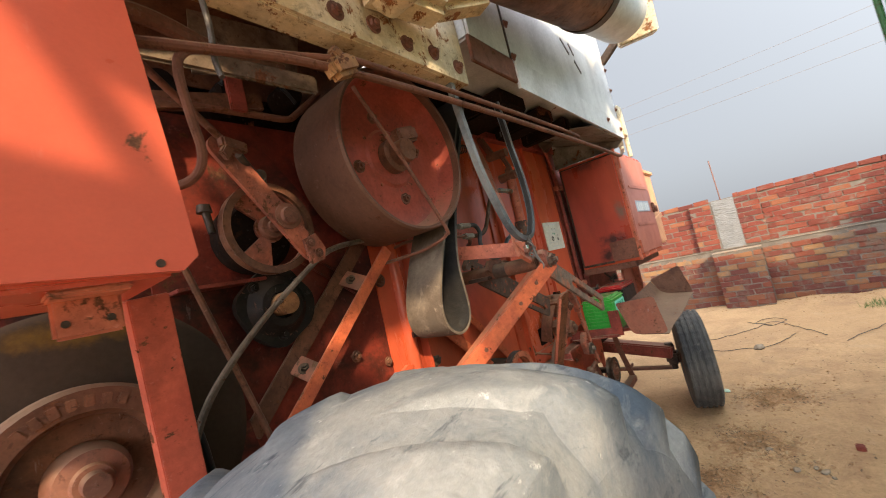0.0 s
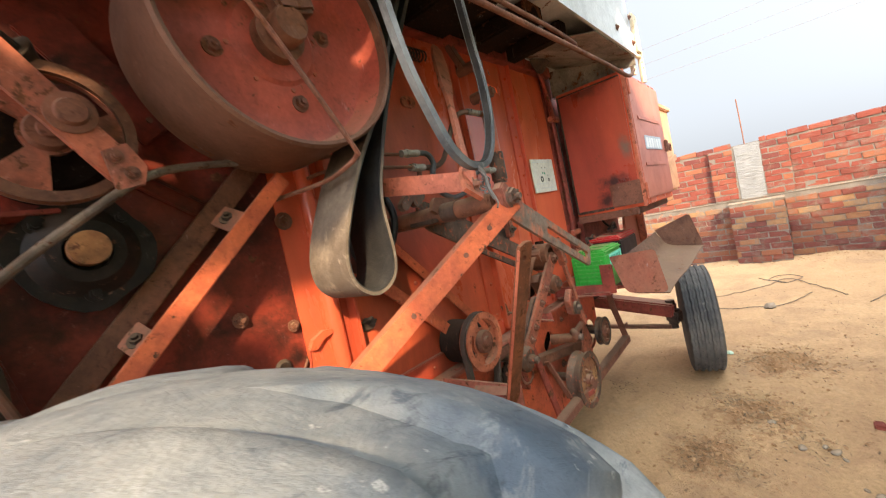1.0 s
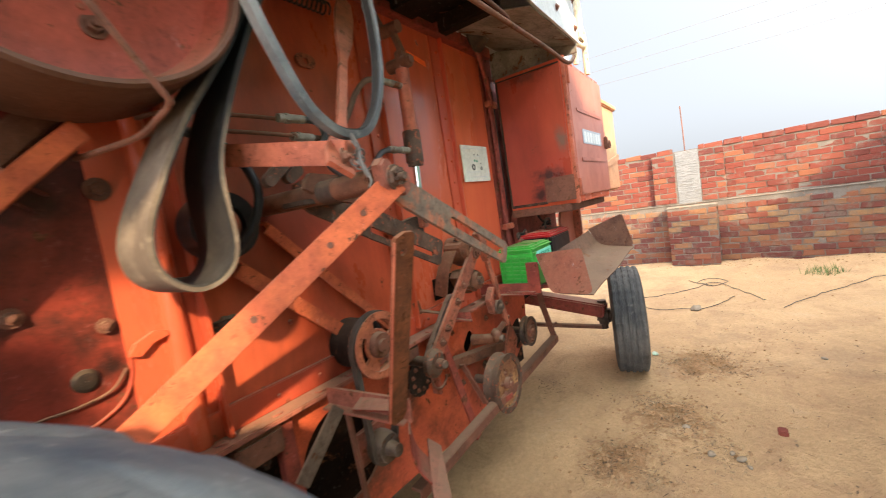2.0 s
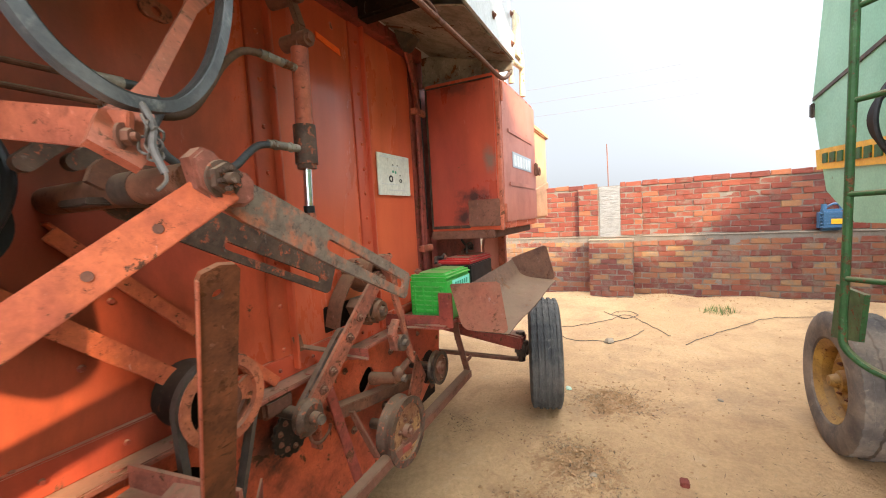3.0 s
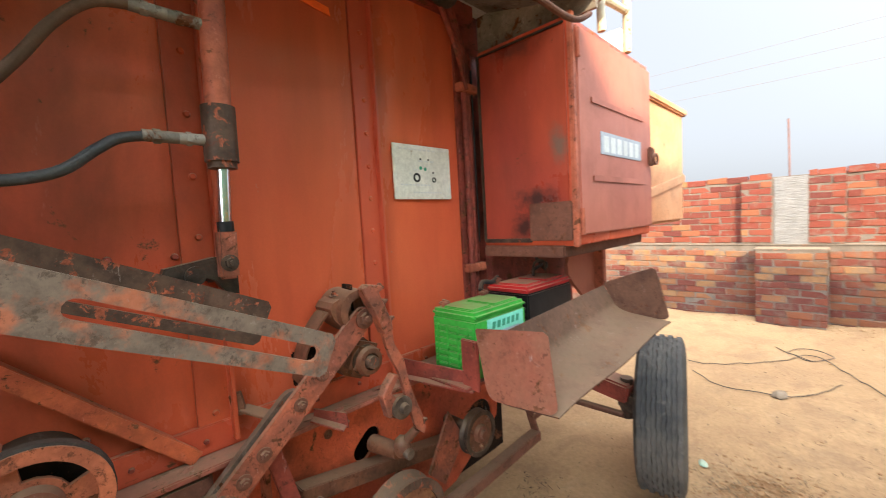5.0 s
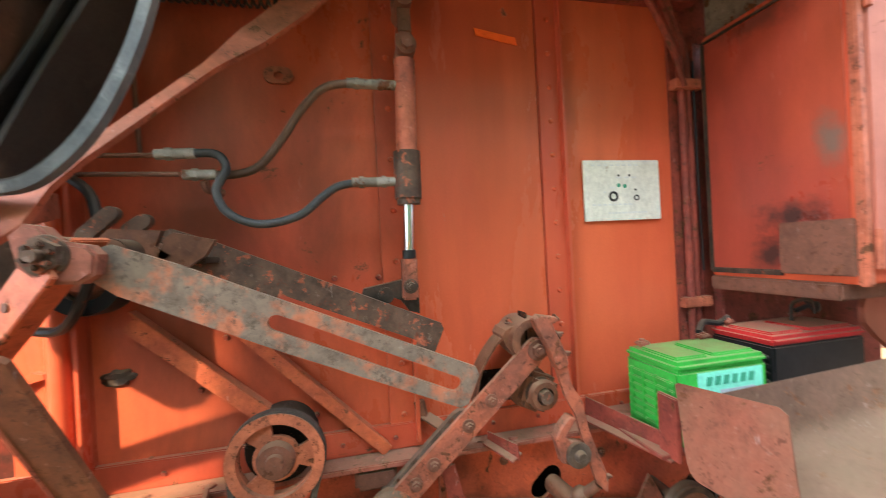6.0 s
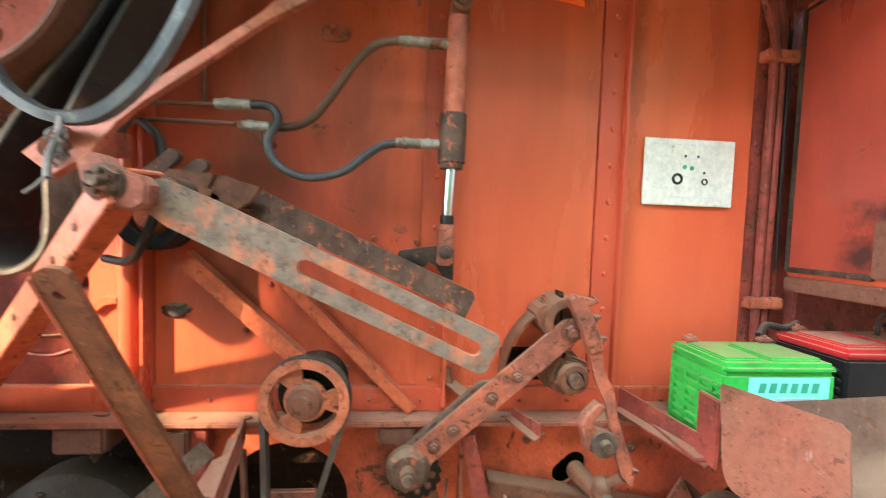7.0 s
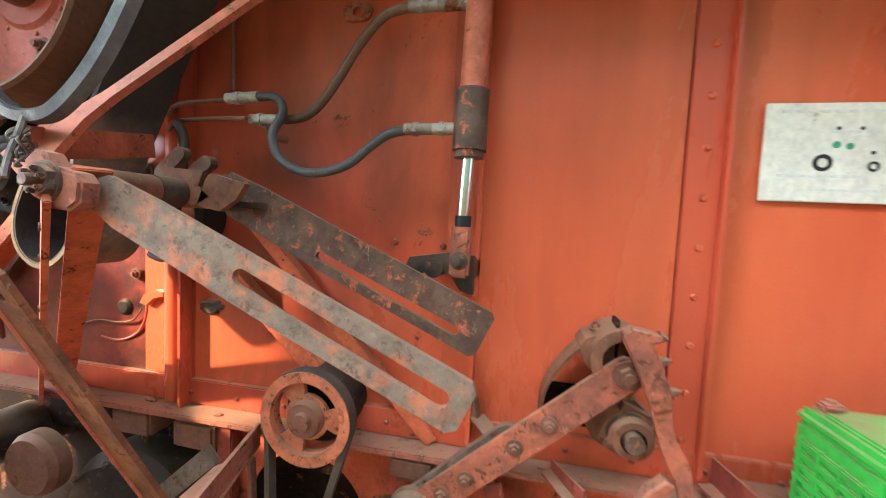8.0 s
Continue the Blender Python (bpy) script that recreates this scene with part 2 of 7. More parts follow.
REAR = worn("pale_orange_paint", (0.56, 0.25, 0.115), (0.60, 0.32, 0.17), amount=0.1, big=2.0, rough=0.5)
TAN_SHEET = worn("dirty_tan_sheet", (0.27, 0.20, 0.14), (0.13, 0.088, 0.062), amount=0.3, big=6.0, rough=0.6, soot=0.7)
# Near-black that puts the shade of hollows and undersides into the colour.
BLACK_SHADE = worn("interior_shade_black", (0.010, 0.007, 0.006), (0.020, 0.012, 0.009), amount=0.3, rough=0.8, dust=0.0, gloss=0.05)
YELLOW_RIM = worn("yellow_rusted_disc", (0.40, 0.225, 0.095), (0.20, 0.085, 0.045), amount=0.5, big=9.0, rough=0.6)
GREEN_PAINT = worn("green_harvester_paint", (0.20, 0.42, 0.29), (0.25, 0.47, 0.34), amount=0.04, big=2.0, rough=0.35, soot=0.1)
LADDER_GREEN = worn("ladder_green_paint", (0.024, 0.075, 0.026), (0.040, 0.11, 0.038), amount=0.36, big=8.0, rough=0.5)
YELLOW_DIRTY = worn("dirty_yellow_rim", (0.42, 0.25, 0.05), (0.30, 0.165, 0.05), amount=0.3, big=5.0, rough=0.55, soot=0.45)
YELLOW = worn("yellow_paint", (0.72, 0.40, 0.03), (0.62, 0.33, 0.03), amount=0.08, big=4.0, rough=0.4)
BATTERY_GREEN = worn("green_plastic", (0.04, 0.36, 0.05), (0.055, 0.42, 0.065), amount=0.0, big=6.0, rough=0.35, bump=0.05, soot=0.25, dust=0.6)
BATTERY_BLACK = worn("black_plastic", (0.011, 0.011, 0.012), (0.02, 0.02, 0.022), amount=0.0, big=6.0, rough=0.4, bump=0.05, soot=0.0, dust=0.3)
BATTERY_RED = worn("red_plastic", (0.55, 0.03, 0.035), (0.46, 0.028, 0.03), amount=0.0, big=6.0, rough=0.4, bump=0.05, soot=0.2, dust=0.95)
BLUE_PLASTIC = worn("blue_plastic", (0.05, 0.125, 0.23), (0.065, 0.155, 0.27), amount=0.0, rough=0.4, soot=0.25)
PAPER = worn("pale_label", (0.74, 0.74, 0.66), (0.64, 0.64, 0.57), rust=(0.35, 0.28, 0.2), amount=0.10, big=7.0, rough=0.4, bump=0.03, soot=0.12, dust=0.0)
INK = worn("dark_print", (0.02, 0.02, 0.02), (0.03, 0.03, 0.03), amount=0.0, rough=0.5, bump=0.0, soot=0.0, dust=0.0)
GREEN_INK = worn("green_print", (0.05, 0.30, 0.18), (0.06, 0.33, 0.2), amount=0.0, rough=0.5, bump=0.0, soot=0.0, dust=0.0)
GREY_INK = worn("grey_print", (0.56, 0.58, 0.57), (0.64, 0.66, 0.65), amount=0.0, rough=0.5, bump=0.0, soot=0.0, dust=0.0)
BLUE_INK = worn("blue_print", (0.36, 0.40, 0.46), (0.42, 0.45, 0.50), amount=0.0, rough=0.5, bump=0.0, soot=0.15, dust=0.0)
TEAL = worn("teal_sticker", (0.20, 0.68, 0.52), (0.24, 0.72, 0.56), amount=0.0, rough=0.35, bump=0.0, soot=0.0, dust=0.0)
TAPE = worn("orange_red_tape", (1.0, 0.15, 0.025), (0.95, 0.12, 0.020), amount=0.0, rough=0.4, bump=0.02, soot=0.0, dust=0.0)
WIRE = worn("knotted_wire", (0.17, 0.155, 0.145), (0.085, 0.075, 0.068), amount=0.2, big=20.0, rough=0.5, metal=0.3)
CONCRETE = worn("grey_concrete", (0.40, 0.385, 0.36), (0.31, 0.295, 0.275), rust=(0.22, 0.2, 0.18), amount=0.3, big=5.0, rough=0.9, bump=0.6, soot=0.1)
STUB = worn("tan_wood_stub", (0.42, 0.20, 0.080), (0.24, 0.105, 0.045), amount=0.35, big=14.0, rough=0.7, soot=0.4)
SOIL = worn("turned_soil", (0.40, 0.235, 0.115), (0.27, 0.145, 0.068), amount=0.2, big=9.0, rough=0.95, soot=0.2, dust=0.25, gloss=0.05, pits=0.0)
STONE = worn("dusty_stone", (0.25, 0.215, 0.17), (0.17, 0.135, 0.10), amount=0.2, big=12.0, rough=0.9, soot=0.2, dust=0.6, gloss=0.05)
WRAPPER = worn("mint_wrapper", (0.36, 0.62, 0.46), (0.50, 0.66, 0.54), amount=0.0, big=12.0, rough=0.4, soot=0.1)
MORTAR = worn("grey_mortar", (0.175, 0.150, 0.126), (0.125, 0.104, 0.086), rust=(0.17, 0.09, 0.06), amount=0.35, big=4.0, rough=0.95, bump=0.6, soot=0.08, pits=0.0)


def rubber(name, base, dusty, amount, rough=0.75, whole=False, pits=0.0, dark_spot=None):
    m = Nodes(name)
    if whole:
        m.vec = m.node("ShaderNodeNewGeometry").outputs["Position"]
    tone, fine, scuff = m.noise(3.2, 8, 0.66), m.noise(90, 4, 0.7), m.noise(14, 9, 0.7, warp=0.8)
    colour = m.mix(m.ramp(tone, 0.38, 0.60, 0.0, amount), base, dusty)
    colour = m.mix(m.ramp(scuff, 0.56, 0.68, 0.0, 0.55 * amount), colour, tuple(min(1, 1.35 * c) for c in dusty))
    colour = m.mix(m.ramp(scuff, 0.30, 0.42, 0.45 * amount, 0.0), colour, tuple(0.6 * c for c in base))
    if pits:
        scores, torn = m.noise(26, 8, 0.7, stretch=(0.35, 1.0, 0.6), warp=0.4), m.noise(34, 7, 0.75)
        colour = m.mix(m.ramp(scores, 0.58, 0.66, 0.0, pits), colour, tuple(0.55 * c for c in base))
        colour = m.mix(m.ramp(torn, 0.63, 0.68, 0.0, pits), colour, tuple(min(1, 1.7 * c) for c in dusty))
        scuff = m.times(scuff, m.times(scores, -0.8), "ADD")
    # Blends to a darker tone within a ragged ball about one point.
    if dark_spot:
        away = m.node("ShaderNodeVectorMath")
        away.operation, away.inputs[1].default_value = "DISTANCE", dark_spot[0]
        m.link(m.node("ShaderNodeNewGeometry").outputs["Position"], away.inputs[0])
        stretch = m.times(m.times(away.outputs["Value"], 1.0 / dark_spot[1]), m.times(tone, 0.6), "ADD")
        colour = m.mix(m.ramp(stretch, 1.15, 1.50, 0.9, 0.0), colour, dark_spot[2])
    colour = m.shade(colour, m.ramp(fine, 0.2, 0.8, 0.85, 1.15))
    height = m.times(m.times(fine, 0.3), m.times(scuff, 0.7), "ADD")
    return m.done(colour, rough, height, 0.55, 0.008)


TYRE = rubber("dusty_tyre_rubber", (0.062, 0.080, 0.104), (0.24, 0.238, 0.228), 0.85, whole=True, pits=0.75)
REAR_TYRE = rubber("dark_tyre_rubber", (0.036, 0.037, 0.038), (0.135, 0.122, 0.105), 0.75)
BROWN_TYRE = rubber("muddy_tyre_rubber", (0.095, 0.082, 0.074), (0.25, 0.198, 0.152), 0.8)
BELT = rubber("canvas_belt", (0.105, 0.078, 0.058), (0.275, 0.212, 0.155), 0.85, 0.9, dark_spot=((-1.25, -0.22, 2.15), 0.46, (0.028, 0.027, 0.028)))
BELT_BLACK = rubber("black_belt_rubber", (0.012, 0.012, 0.013), (0.05, 0.044, 0.038), 0.6, 0.7)
HOSE = rubber("hydraulic_hose", (0.024, 0.026, 0.029), (0.090, 0.088, 0.086), 0.75, 0.5)
MUDDY_HOSE = rubber("muddy_hydraulic_hose", (0.060, 0.034, 0.022), (0.135, 0.080, 0.052), 0.8, 0.7)
BELT_DARK = rubber("grimy_belt_rubber", (0.03, 0.026, 0.024), (0.11, 0.088, 0.07), 0.7, 0.7)
VBELT = rubber("grey_v_belt", (0.07, 0.079, 0.087), (0.22, 0.225, 0.222), 0.8, 0.55)


def sand():
    m = Nodes("sandy_ground")
    broad, mid, fine = m.noise(0.55, 7, 0.6), m.noise(3.2, 9, 0.66, warp=0.5), m.noise(38, 7, 0.72)
    crumbs = m.noise(120, 3, 0.6)
    colour = m.mix(m.ramp(broad, 0.36, 0.66), (0.51, 0.322, 0.165), (0.43, 0.265, 0.133))
    colour = m.mix(m.ramp(mid, 0.48, 0.64, 0.0, 0.8), colour, (0.38, 0.225, 0.118))
    colour = m.mix(m.ramp(m.noise(1.4, 8, 0.7, warp=0.8), 0.53, 0.66, 0.0, 0.55), colour, (0.30, 0.185, 0.105))
    colour = m.mix(m.ramp(mid, 0.25, 0.42, 0.4, 0.0), colour, (0.50, 0.36, 0.225))
    place, ragged = m.node("ShaderNodeNewGeometry").outputs["Position"], m.noise(11.0, 10, 0.74, warp=0.6)
    for x, y, r in ((1.60, -0.95, 0.42), (0.72, -0.82, 0.42), (0.20, -0.62, 0.34)):
        away = m.node("ShaderNodeVectorMath")
        away.operation, away.inputs[1].default_value = "DISTANCE", (x, y, 0.0)
        m.link(place, away.inputs[0])
        stain = m.times(m.times(away.outputs["Value"], 1.0 / r), m.times(ragged, 2.6), "ADD")
        colour = m.mix(m.ramp(stain, 1.62, 1.94, 0.75, 0.0), colour, (0.29, 0.150, 0.066))
    colour = m.shade(colour, m.ramp(fine, 0.25, 0.75, 0.78, 1.18))
    colour = m.mix(m.ramp(crumbs, 0.64, 0.74, 0.0, 0.5), colour, (0.18, 0.115, 0.07))
    height = m.times(m.times(mid, 0.8), m.times(fine, 0.4), "ADD")
    return m.done(colour, 0.95, height, 0.95, 0.045)


def brick(name, each, low=False):
    """Hand-made bricks of mixed firing, smeared with mortar."""
    m = Nodes(name)
    tone, fine = m.noise(9, 7, 0.65), m.noise(110, 4, 0.7)
    ramp = m.node("ShaderNodeValToRGB")
    ramp.color_ramp.interpolation = "CONSTANT"
    if each:
        m.link(m.node("ShaderNodeNewGeometry").outputs["Random Per Island"], ramp.inputs[0])
    else:
        m.link(m.random, ramp.inputs[0])
    upper = ((0.0, (0.129, 0.034, 0.024)), (0.22, (0.163, 0.039, 0.026)), (0.52, (0.185, 0.050, 0.030)), (0.74, (0.107, 0.030, 0.024)), (0.87, (0.215, 0.077, 0.039)), (0.965, (0.249, 0.122, 0.057)))
    lower = ((0.0, (0.125, 0.037, 0.027)), (0.22, (0.168, 0.050, 0.030)), (0.46, (0.198, 0.074, 0.038)), (0.66, (0.107, 0.035, 0.028)), (0.79, (0.224, 0.105, 0.049)), (0.93, (0.249, 0.139, 0.066)))
    shades = lower if low else upper
    ramp.color_ramp.elements[0].color = (*shades[0][1], 1)
    ramp.color_ramp.elements[1].position, ramp.color_ramp.elements[1].color = shades[-1][0], (*shades[-1][1], 1)
    for at, shade in shades[1:-1]:
        ramp.color_ramp.elements.new(at).color = (*shade, 1)
    colour = m.mix(m.ramp(tone, 0.45, 0.72, 0.0, 0.5), ramp.outputs[0], (0.16, 0.05, 0.036))
    m.vec = m.node("ShaderNodeNewGeometry").outputs["Position"]
    smear, broad = m.noise(7.5, 9, 0.72, warp=0.4), m.noise(1.1, 4, 0.55)
    wet = m.times(smear, m.ramp(broad, 0.35, 0.65, -0.06, 0.08), "ADD")
    edge = 0.49 if low else 0.55
    colour = m.mix(m.ramp(wet, edge, edge + 0.15, 0.0, 0.75), colour, (0.150, 0.115, 0.088) if low else (0.142, 0.108, 0.086))
    colour = m.shade(colour, m.ramp(fine, 0.2, 0.8, 0.78, 1.22))
    return m.done(colour, 0.92, m.times(tone, fine, "ADD"), 0.5, 0.008)


def scored_concrete():
    m = Nodes("scored_concrete")
    tone, fine, rows = m.noise(6, 8, 0.66), m.noise(90, 5, 0.7), m.noise(26, 6, 0.7, stretch=(1, 0.25, 1.6))
    colour = m.mix(m.ramp(tone, 0.3, 0.7), (0.17, 0.17, 0.168), (0.25, 0.247, 0.24))
    colour = m.shade(colour, m.ramp(fine, 0.2, 0.8, 0.75, 1.25))
    return m.done(colour, 0.95, m.times(rows, m.times(fine, 0.3), "ADD"), 1.0, 0.03)


def grass_blade():
    m = Nodes("grass_blade")
    colour = m.mix(m.ramp(m.noise(30), 0.3, 0.7), (0.085, 0.135, 0.04), (0.15, 0.19, 0.06))
    return m.done(colour, 0.6)


def dry_leaf():
    m = Nodes("dry_straw")
    g = m.node("ShaderNodeNewGeometry")
    colour = m.mix(m.ramp(g.outputs["Random Per Island"], 0, 1), (0.085, 0.050, 0.028), (0.38, 0.26, 0.14))
    return m.done(colour, 0.85)


COLUMN = scored_concrete()
SAND, GRASS, STRAW = sand(), grass_blade(), dry_leaf()
BRICK, BRICK_REST = brick("clay_brick", False), brick("clay_brick_courses", True)
BRICK_LOW, BRICK_LOW_REST = brick("dusty_clay_brick", False, True), brick("dusty_clay_brick_courses", True, True)


# ==== mesh helpers ====
def box(bm, lo, hi, bevel=0.0, turn=None):
    lo, hi = Vector(lo), Vector(hi)
    m = Matrix.Translation((lo + hi) / 2) @ (turn or Matrix()) @ Matrix.Diagonal((*(hi - lo), 1))
    made = bmesh.ops.create_cube(bm, size=1, matrix=m)["verts"]
    if bevel:
        edges = list({e for v in made for e in v.link_edges})
        bmesh.ops.bevel(bm, geom=edges, offset=bevel, segments=2, affect="EDGES", clamp_overlap=True)
    return bm


def bar(bm, p, q, w, h, up=(0, 0, 1), bevel=0.0):
    """A straight bar from p to q: w across, h along up."""
    p, q = Vector(p), Vector(q)
    x = (q - p).normalized()
    y = Vector(up).cross(x).normalized()
    z = x.cross(y)
    m = Matrix.Translation((p + q) / 2) @ Matrix((x, y, z)).transposed().to_4x4()
    made = bmesh.ops.create_cube(bm, size=1, matrix=m @ Matrix.Diagonal(((q - p).length, w, h, 1)))["verts"]
    if bevel:
        edges = list({e for v in made for e in v.link_edges})
        bmesh.ops.bevel(bm, geom=edges, offset=bevel, segments=2, affect="EDGES", clamp_overlap=True)
    return bm


def rod(bm, p, q, r, r2=None, seg=18):
    p, q = Vector(p), Vector(q)
    turn = (q - p).to_track_quat("Z", "Y").to_matrix().to_4x4()
    bmesh.ops.create_cone(bm, cap_ends=True, segments=seg, radius1=r, radius2=r if r2 is None else r2, depth=(q - p).length, matrix=Matrix.Translation((p + q) / 2) @ turn)
    return bm


def smooth_path(points, steps=7, closed=False):
    pts = [Vector(p) for p in points]
    out, n = [], len(pts)
    for i in range(n if closed else n - 1):
        if closed:
            a, b, c, d = (pts[(i + k) % n] for k in (-1, 0, 1, 2))
        else:
            a, b, c, d = pts[max(i - 1, 0)], pts[i], pts[i + 1], pts[min(i + 2, n - 1)]
        for k in range(steps):
            t = k / steps
            out.append(0.5 * (2 * b + (c - a) * t + (2 * a - 5 * b + 4 * c - d) * t * t + (3 * b - a - 3 * c + d) * t**3))
    if not closed:
        out.append(pts[-1])
    return out


def sweep(bm, path, section, side=None, closed=False):
    """Carry a closed section (pairs: along side, along the other normal) along a path."""
    rings, n = [], len(path)
    last = None
    for i, p in enumerate(path):
        before = path[i - 1] if (i or closed) else path[0]
        after = path[(i + 1) % n] if (i < n - 1 or closed) else path[-1]
        way = (after - before).normalized()
        if side is not None:
            u = (Vector(side) - way * way.dot(Vector(side))).normalized()
        else:
            guess = last if last is not None else (Vector((0, 0, 1)) if abs(way.z) < 0.9 else Vector((1, 0, 0)))
            u = (guess - way * way.dot(guess)).normalized()
        last = u
        v = way.cross(u)
        rings.append([bm.verts.new(p + u * a + v * b) for a, b in section])
    k = len(section)
    for i in range(n if closed else n - 1):
        a, b = rings[i], rings[(i + 1) % n]
        for j in range(k):
            bm.faces.new((a[j], a[(j + 1) % k], b[(j + 1) % k], b[j]))
    if not closed:
        bm.faces.new(rings[0][::-1])
        bm.faces.new(rings[-1])
    return bm


def ring_section(r, seg=10):
    return [(r * math.cos(2 * math.pi * k / seg), r * math.sin(2 * math.pi * k / seg)) for k in range(seg)]


def tube(bm, points, r, seg=10, steps=7, closed=False):
    return sweep(bm, smooth_path(points, steps, closed), ring_section(r, seg), closed=closed)


def lathe(bm, centre, profile, seg=48, axis="y"):
    """Turn a closed profile of (radius, place along the axis) about an axis through centre."""
    c, rings = Vector(centre), []
    for k in range(seg):
        a = 2 * math.pi * k / seg
        ca, sa = math.cos(a), math.sin(a)
        if axis == "y":
            rings.append([bm.verts.new(c + Vector((r * ca, h, r * sa))) for r, h in profile])
        else:
            rings.append([bm.verts.new(c + Vector((h, r * ca, r * sa))) for r, h in profile])
    n = len(profile)
    for k in range(seg):
        a, b = rings[k], rings[(k + 1) % seg]
        for j in range(n):
            f = (a[j], a[(j + 1) % n], b[(j + 1) % n], b[j])
            if len({tuple(v.co) for v in f}) == 4:
                bm.faces.new(f)
    return bm


def plate(bm, outline, thick, holes=(), place=None):
    """A flat plate: outline and holes in x and z, thick along y (from 0 to thick), then moved by place."""
    edges = []
    for loop in (outline, *holes):
        vs = [bm.verts.new((x, 0, z)) for x, z in loop]
        edges += [bm.edges.new((vs[i], vs[(i + 1) % len(vs)])) for i in range(len(vs))]
    faces = [f for f in bmesh.ops.triangle_fill(bm, use_beauty=True, use_dissolve=False, edges=edges)["geom"] if isinstance(f, bmesh.types.BMFace)]
    start = list({v for f in faces for v in f.verts})
    moved = bmesh.ops.extrude_face_region(bm, geom=faces)["geom"]
    end = [v for v in moved if isinstance(v, bmesh.types.BMVert)]
    bmesh.ops.translate(bm, vec=(0, thick, 0), verts=end)
    if place is not None:
        bmesh.ops.transform(bm, matrix=place, verts=start + end)
    return bm


def round_hole(x, z, r, seg=20):
    return [(x + r * math.cos(2 * math.pi * k / seg), z + r * math.sin(2 * math.pi * k / seg)) for k in range(seg)]


def slot_loop(a, b, half, seg=6):
    """A slot or round-ended bar from a to b in x and z."""
    a, b = Vector(a), Vector(b)
    w = math.atan2(b.y - a.y, b.x - a.x)
    out = []
    for c, first in ((b, w - math.pi / 2), (a, w + math.pi / 2)):
        out += [(c.x + half * math.cos(first + math.pi * k / seg), c.y + half * math.sin(first + math.pi * k / seg)) for k in range(seg + 1)]
    return out


def bolt(bm, p, r=0.012, h=0.009, way=(0, -1, 0)):
    p, way = Vector(p), Vector(way).normalized()
    rod(bm, p, p + way * h * 0.35, r * 1.5, seg=14)
    rod(bm, p + way * h * 0.3, p + way * h * 1.3, r, r * 0.92, seg=6)
    rod(bm, p + way * h * 1.2, p + way * h * 2.0, r * 0.5, seg=8)
    return bm


HOME = {}


def thing(name, place, label, category, group="", kind=""):
    ob = new(name)
    ob.location, ob.empty_display_size = place, 0.1
    HOME[ob] = Vector(place)
    return tagged(ob, label, category, group, kind)


def mesh_of(name, bm, material, at, smooth=32):
    bmesh.ops.recalc_face_normals(bm, faces=bm.faces)
    bmesh.ops.translate(bm, vec=-at, verts=bm.verts)
    me = bpy.data.meshes.new(name)
    bm.to_mesh(me)
    bm.free()
    me.materials.append(material)
    me.polygons.foreach_set("use_smooth", [True] * len(me.polygons))
    me.set_sharp_from_angle(angle=radians(smooth))
    return me


def part(name, bm, material, parent=None, label="", smooth=32):
    """Link a bmesh, built in the world's metres, as one mesh object under a thing or a part."""
    lo = Vector([min(v.co[k] for v in bm.verts) for k in range(3)])
    hi = Vector([max(v.co[k] for v in bm.verts) for k in range(3)])
    at = Vector(((lo.x + hi.x) / 2, (lo.y + hi.y) / 2, lo.z))
    ob = new(name, mesh_of(name, bm, material, at, smooth))
    ob.location = at - (HOME[parent] if parent else Vector())
    ob.parent = parent
    HOME[ob] = at
    return tagged(ob, label)


def panel4(bm, corners, thick):
    """A sheet through four corners, thick to its back."""
    c = [Vector(p) for p in corners]
    n = (c[1] - c[0]).cross(c[3] - c[0]).normalized() * thick
    a, b = [bm.verts.new(p) for p in c], [bm.verts.new(p + n) for p in c]
    bm.faces.new(a)
    bm.faces.new(b[::-1])
    for k in range(4):
        bm.faces.new((a[k], a[(k + 1) % 4], b[(k + 1) % 4], b[k]))
    return bm


def B():
    return bmesh.new()


# ==== ground ====
def ground_height(x, y):
    z = 0.030 * noise.noise(Vector((x * 0.7, y * 0.7, 3.1))) + 0.012 * noise.noise(Vector((x * 3.1, y * 3.1, 7.7)))
    z += 0.009 * noise.noise(Vector((x * 9.0, y * 9.0, 1.3))) + 0.014 * max(0.0, noise.noise(Vector((x * 4.7, y * 4.7, 9.1))))
    bank = math.exp(-(((x - 5.35) / 0.42) ** 2))
    z += bank * (0.10 + 0.05 * noise.noise(Vector((1.0, y * 1.7, 5.0))))
    for hx, hy, wide in ((1.62, -0.95, 0.30), (0.72, -0.84, 0.26), (0.20, -0.62, 0.20)):
        heap = math.exp(-(((x - hx) / wide) ** 2) - (((y - hy) / wide) ** 2))
        z += heap * (0.012 + 0.055 * noise.noise(Vector((x * 11, y * 11, 0.5))))
    for lane in (-0.40, -0.55):
        z -= 0.018 * math.exp(-(((y - lane) / 0.05) ** 2)) * (1.0 if x < 1.3 else 0.0)
    near = math.exp(-((math.hypot(x - 1.5, y + 1.5) / 14.0) ** 2))
    return z * near


def build_ground():
    n, bm = 210, B()
    line = [0.06 * 70 / 4.6 * math.sinh(4.6 * 1.55 * (2 * k / (n - 1) - 1)) * 0.55 for k in range(n)]
    grid = [[bm.verts.new((1.6 + a, -1.0 + b, ground_height(1.6 + a, -1.0 + b))) for b in line] for a in line]
    for i in range(n - 1):
        for j in range(n - 1):
            bm.faces.new((grid[i][j], grid[i + 1][j], grid[i + 1][j + 1], grid[i][j + 1]))
    return part("ground", bm, SAND, smooth=180)


tagged(build_ground(), "dry sandy yard ground with tyre marks and crumbs", "ground", kind="structure")

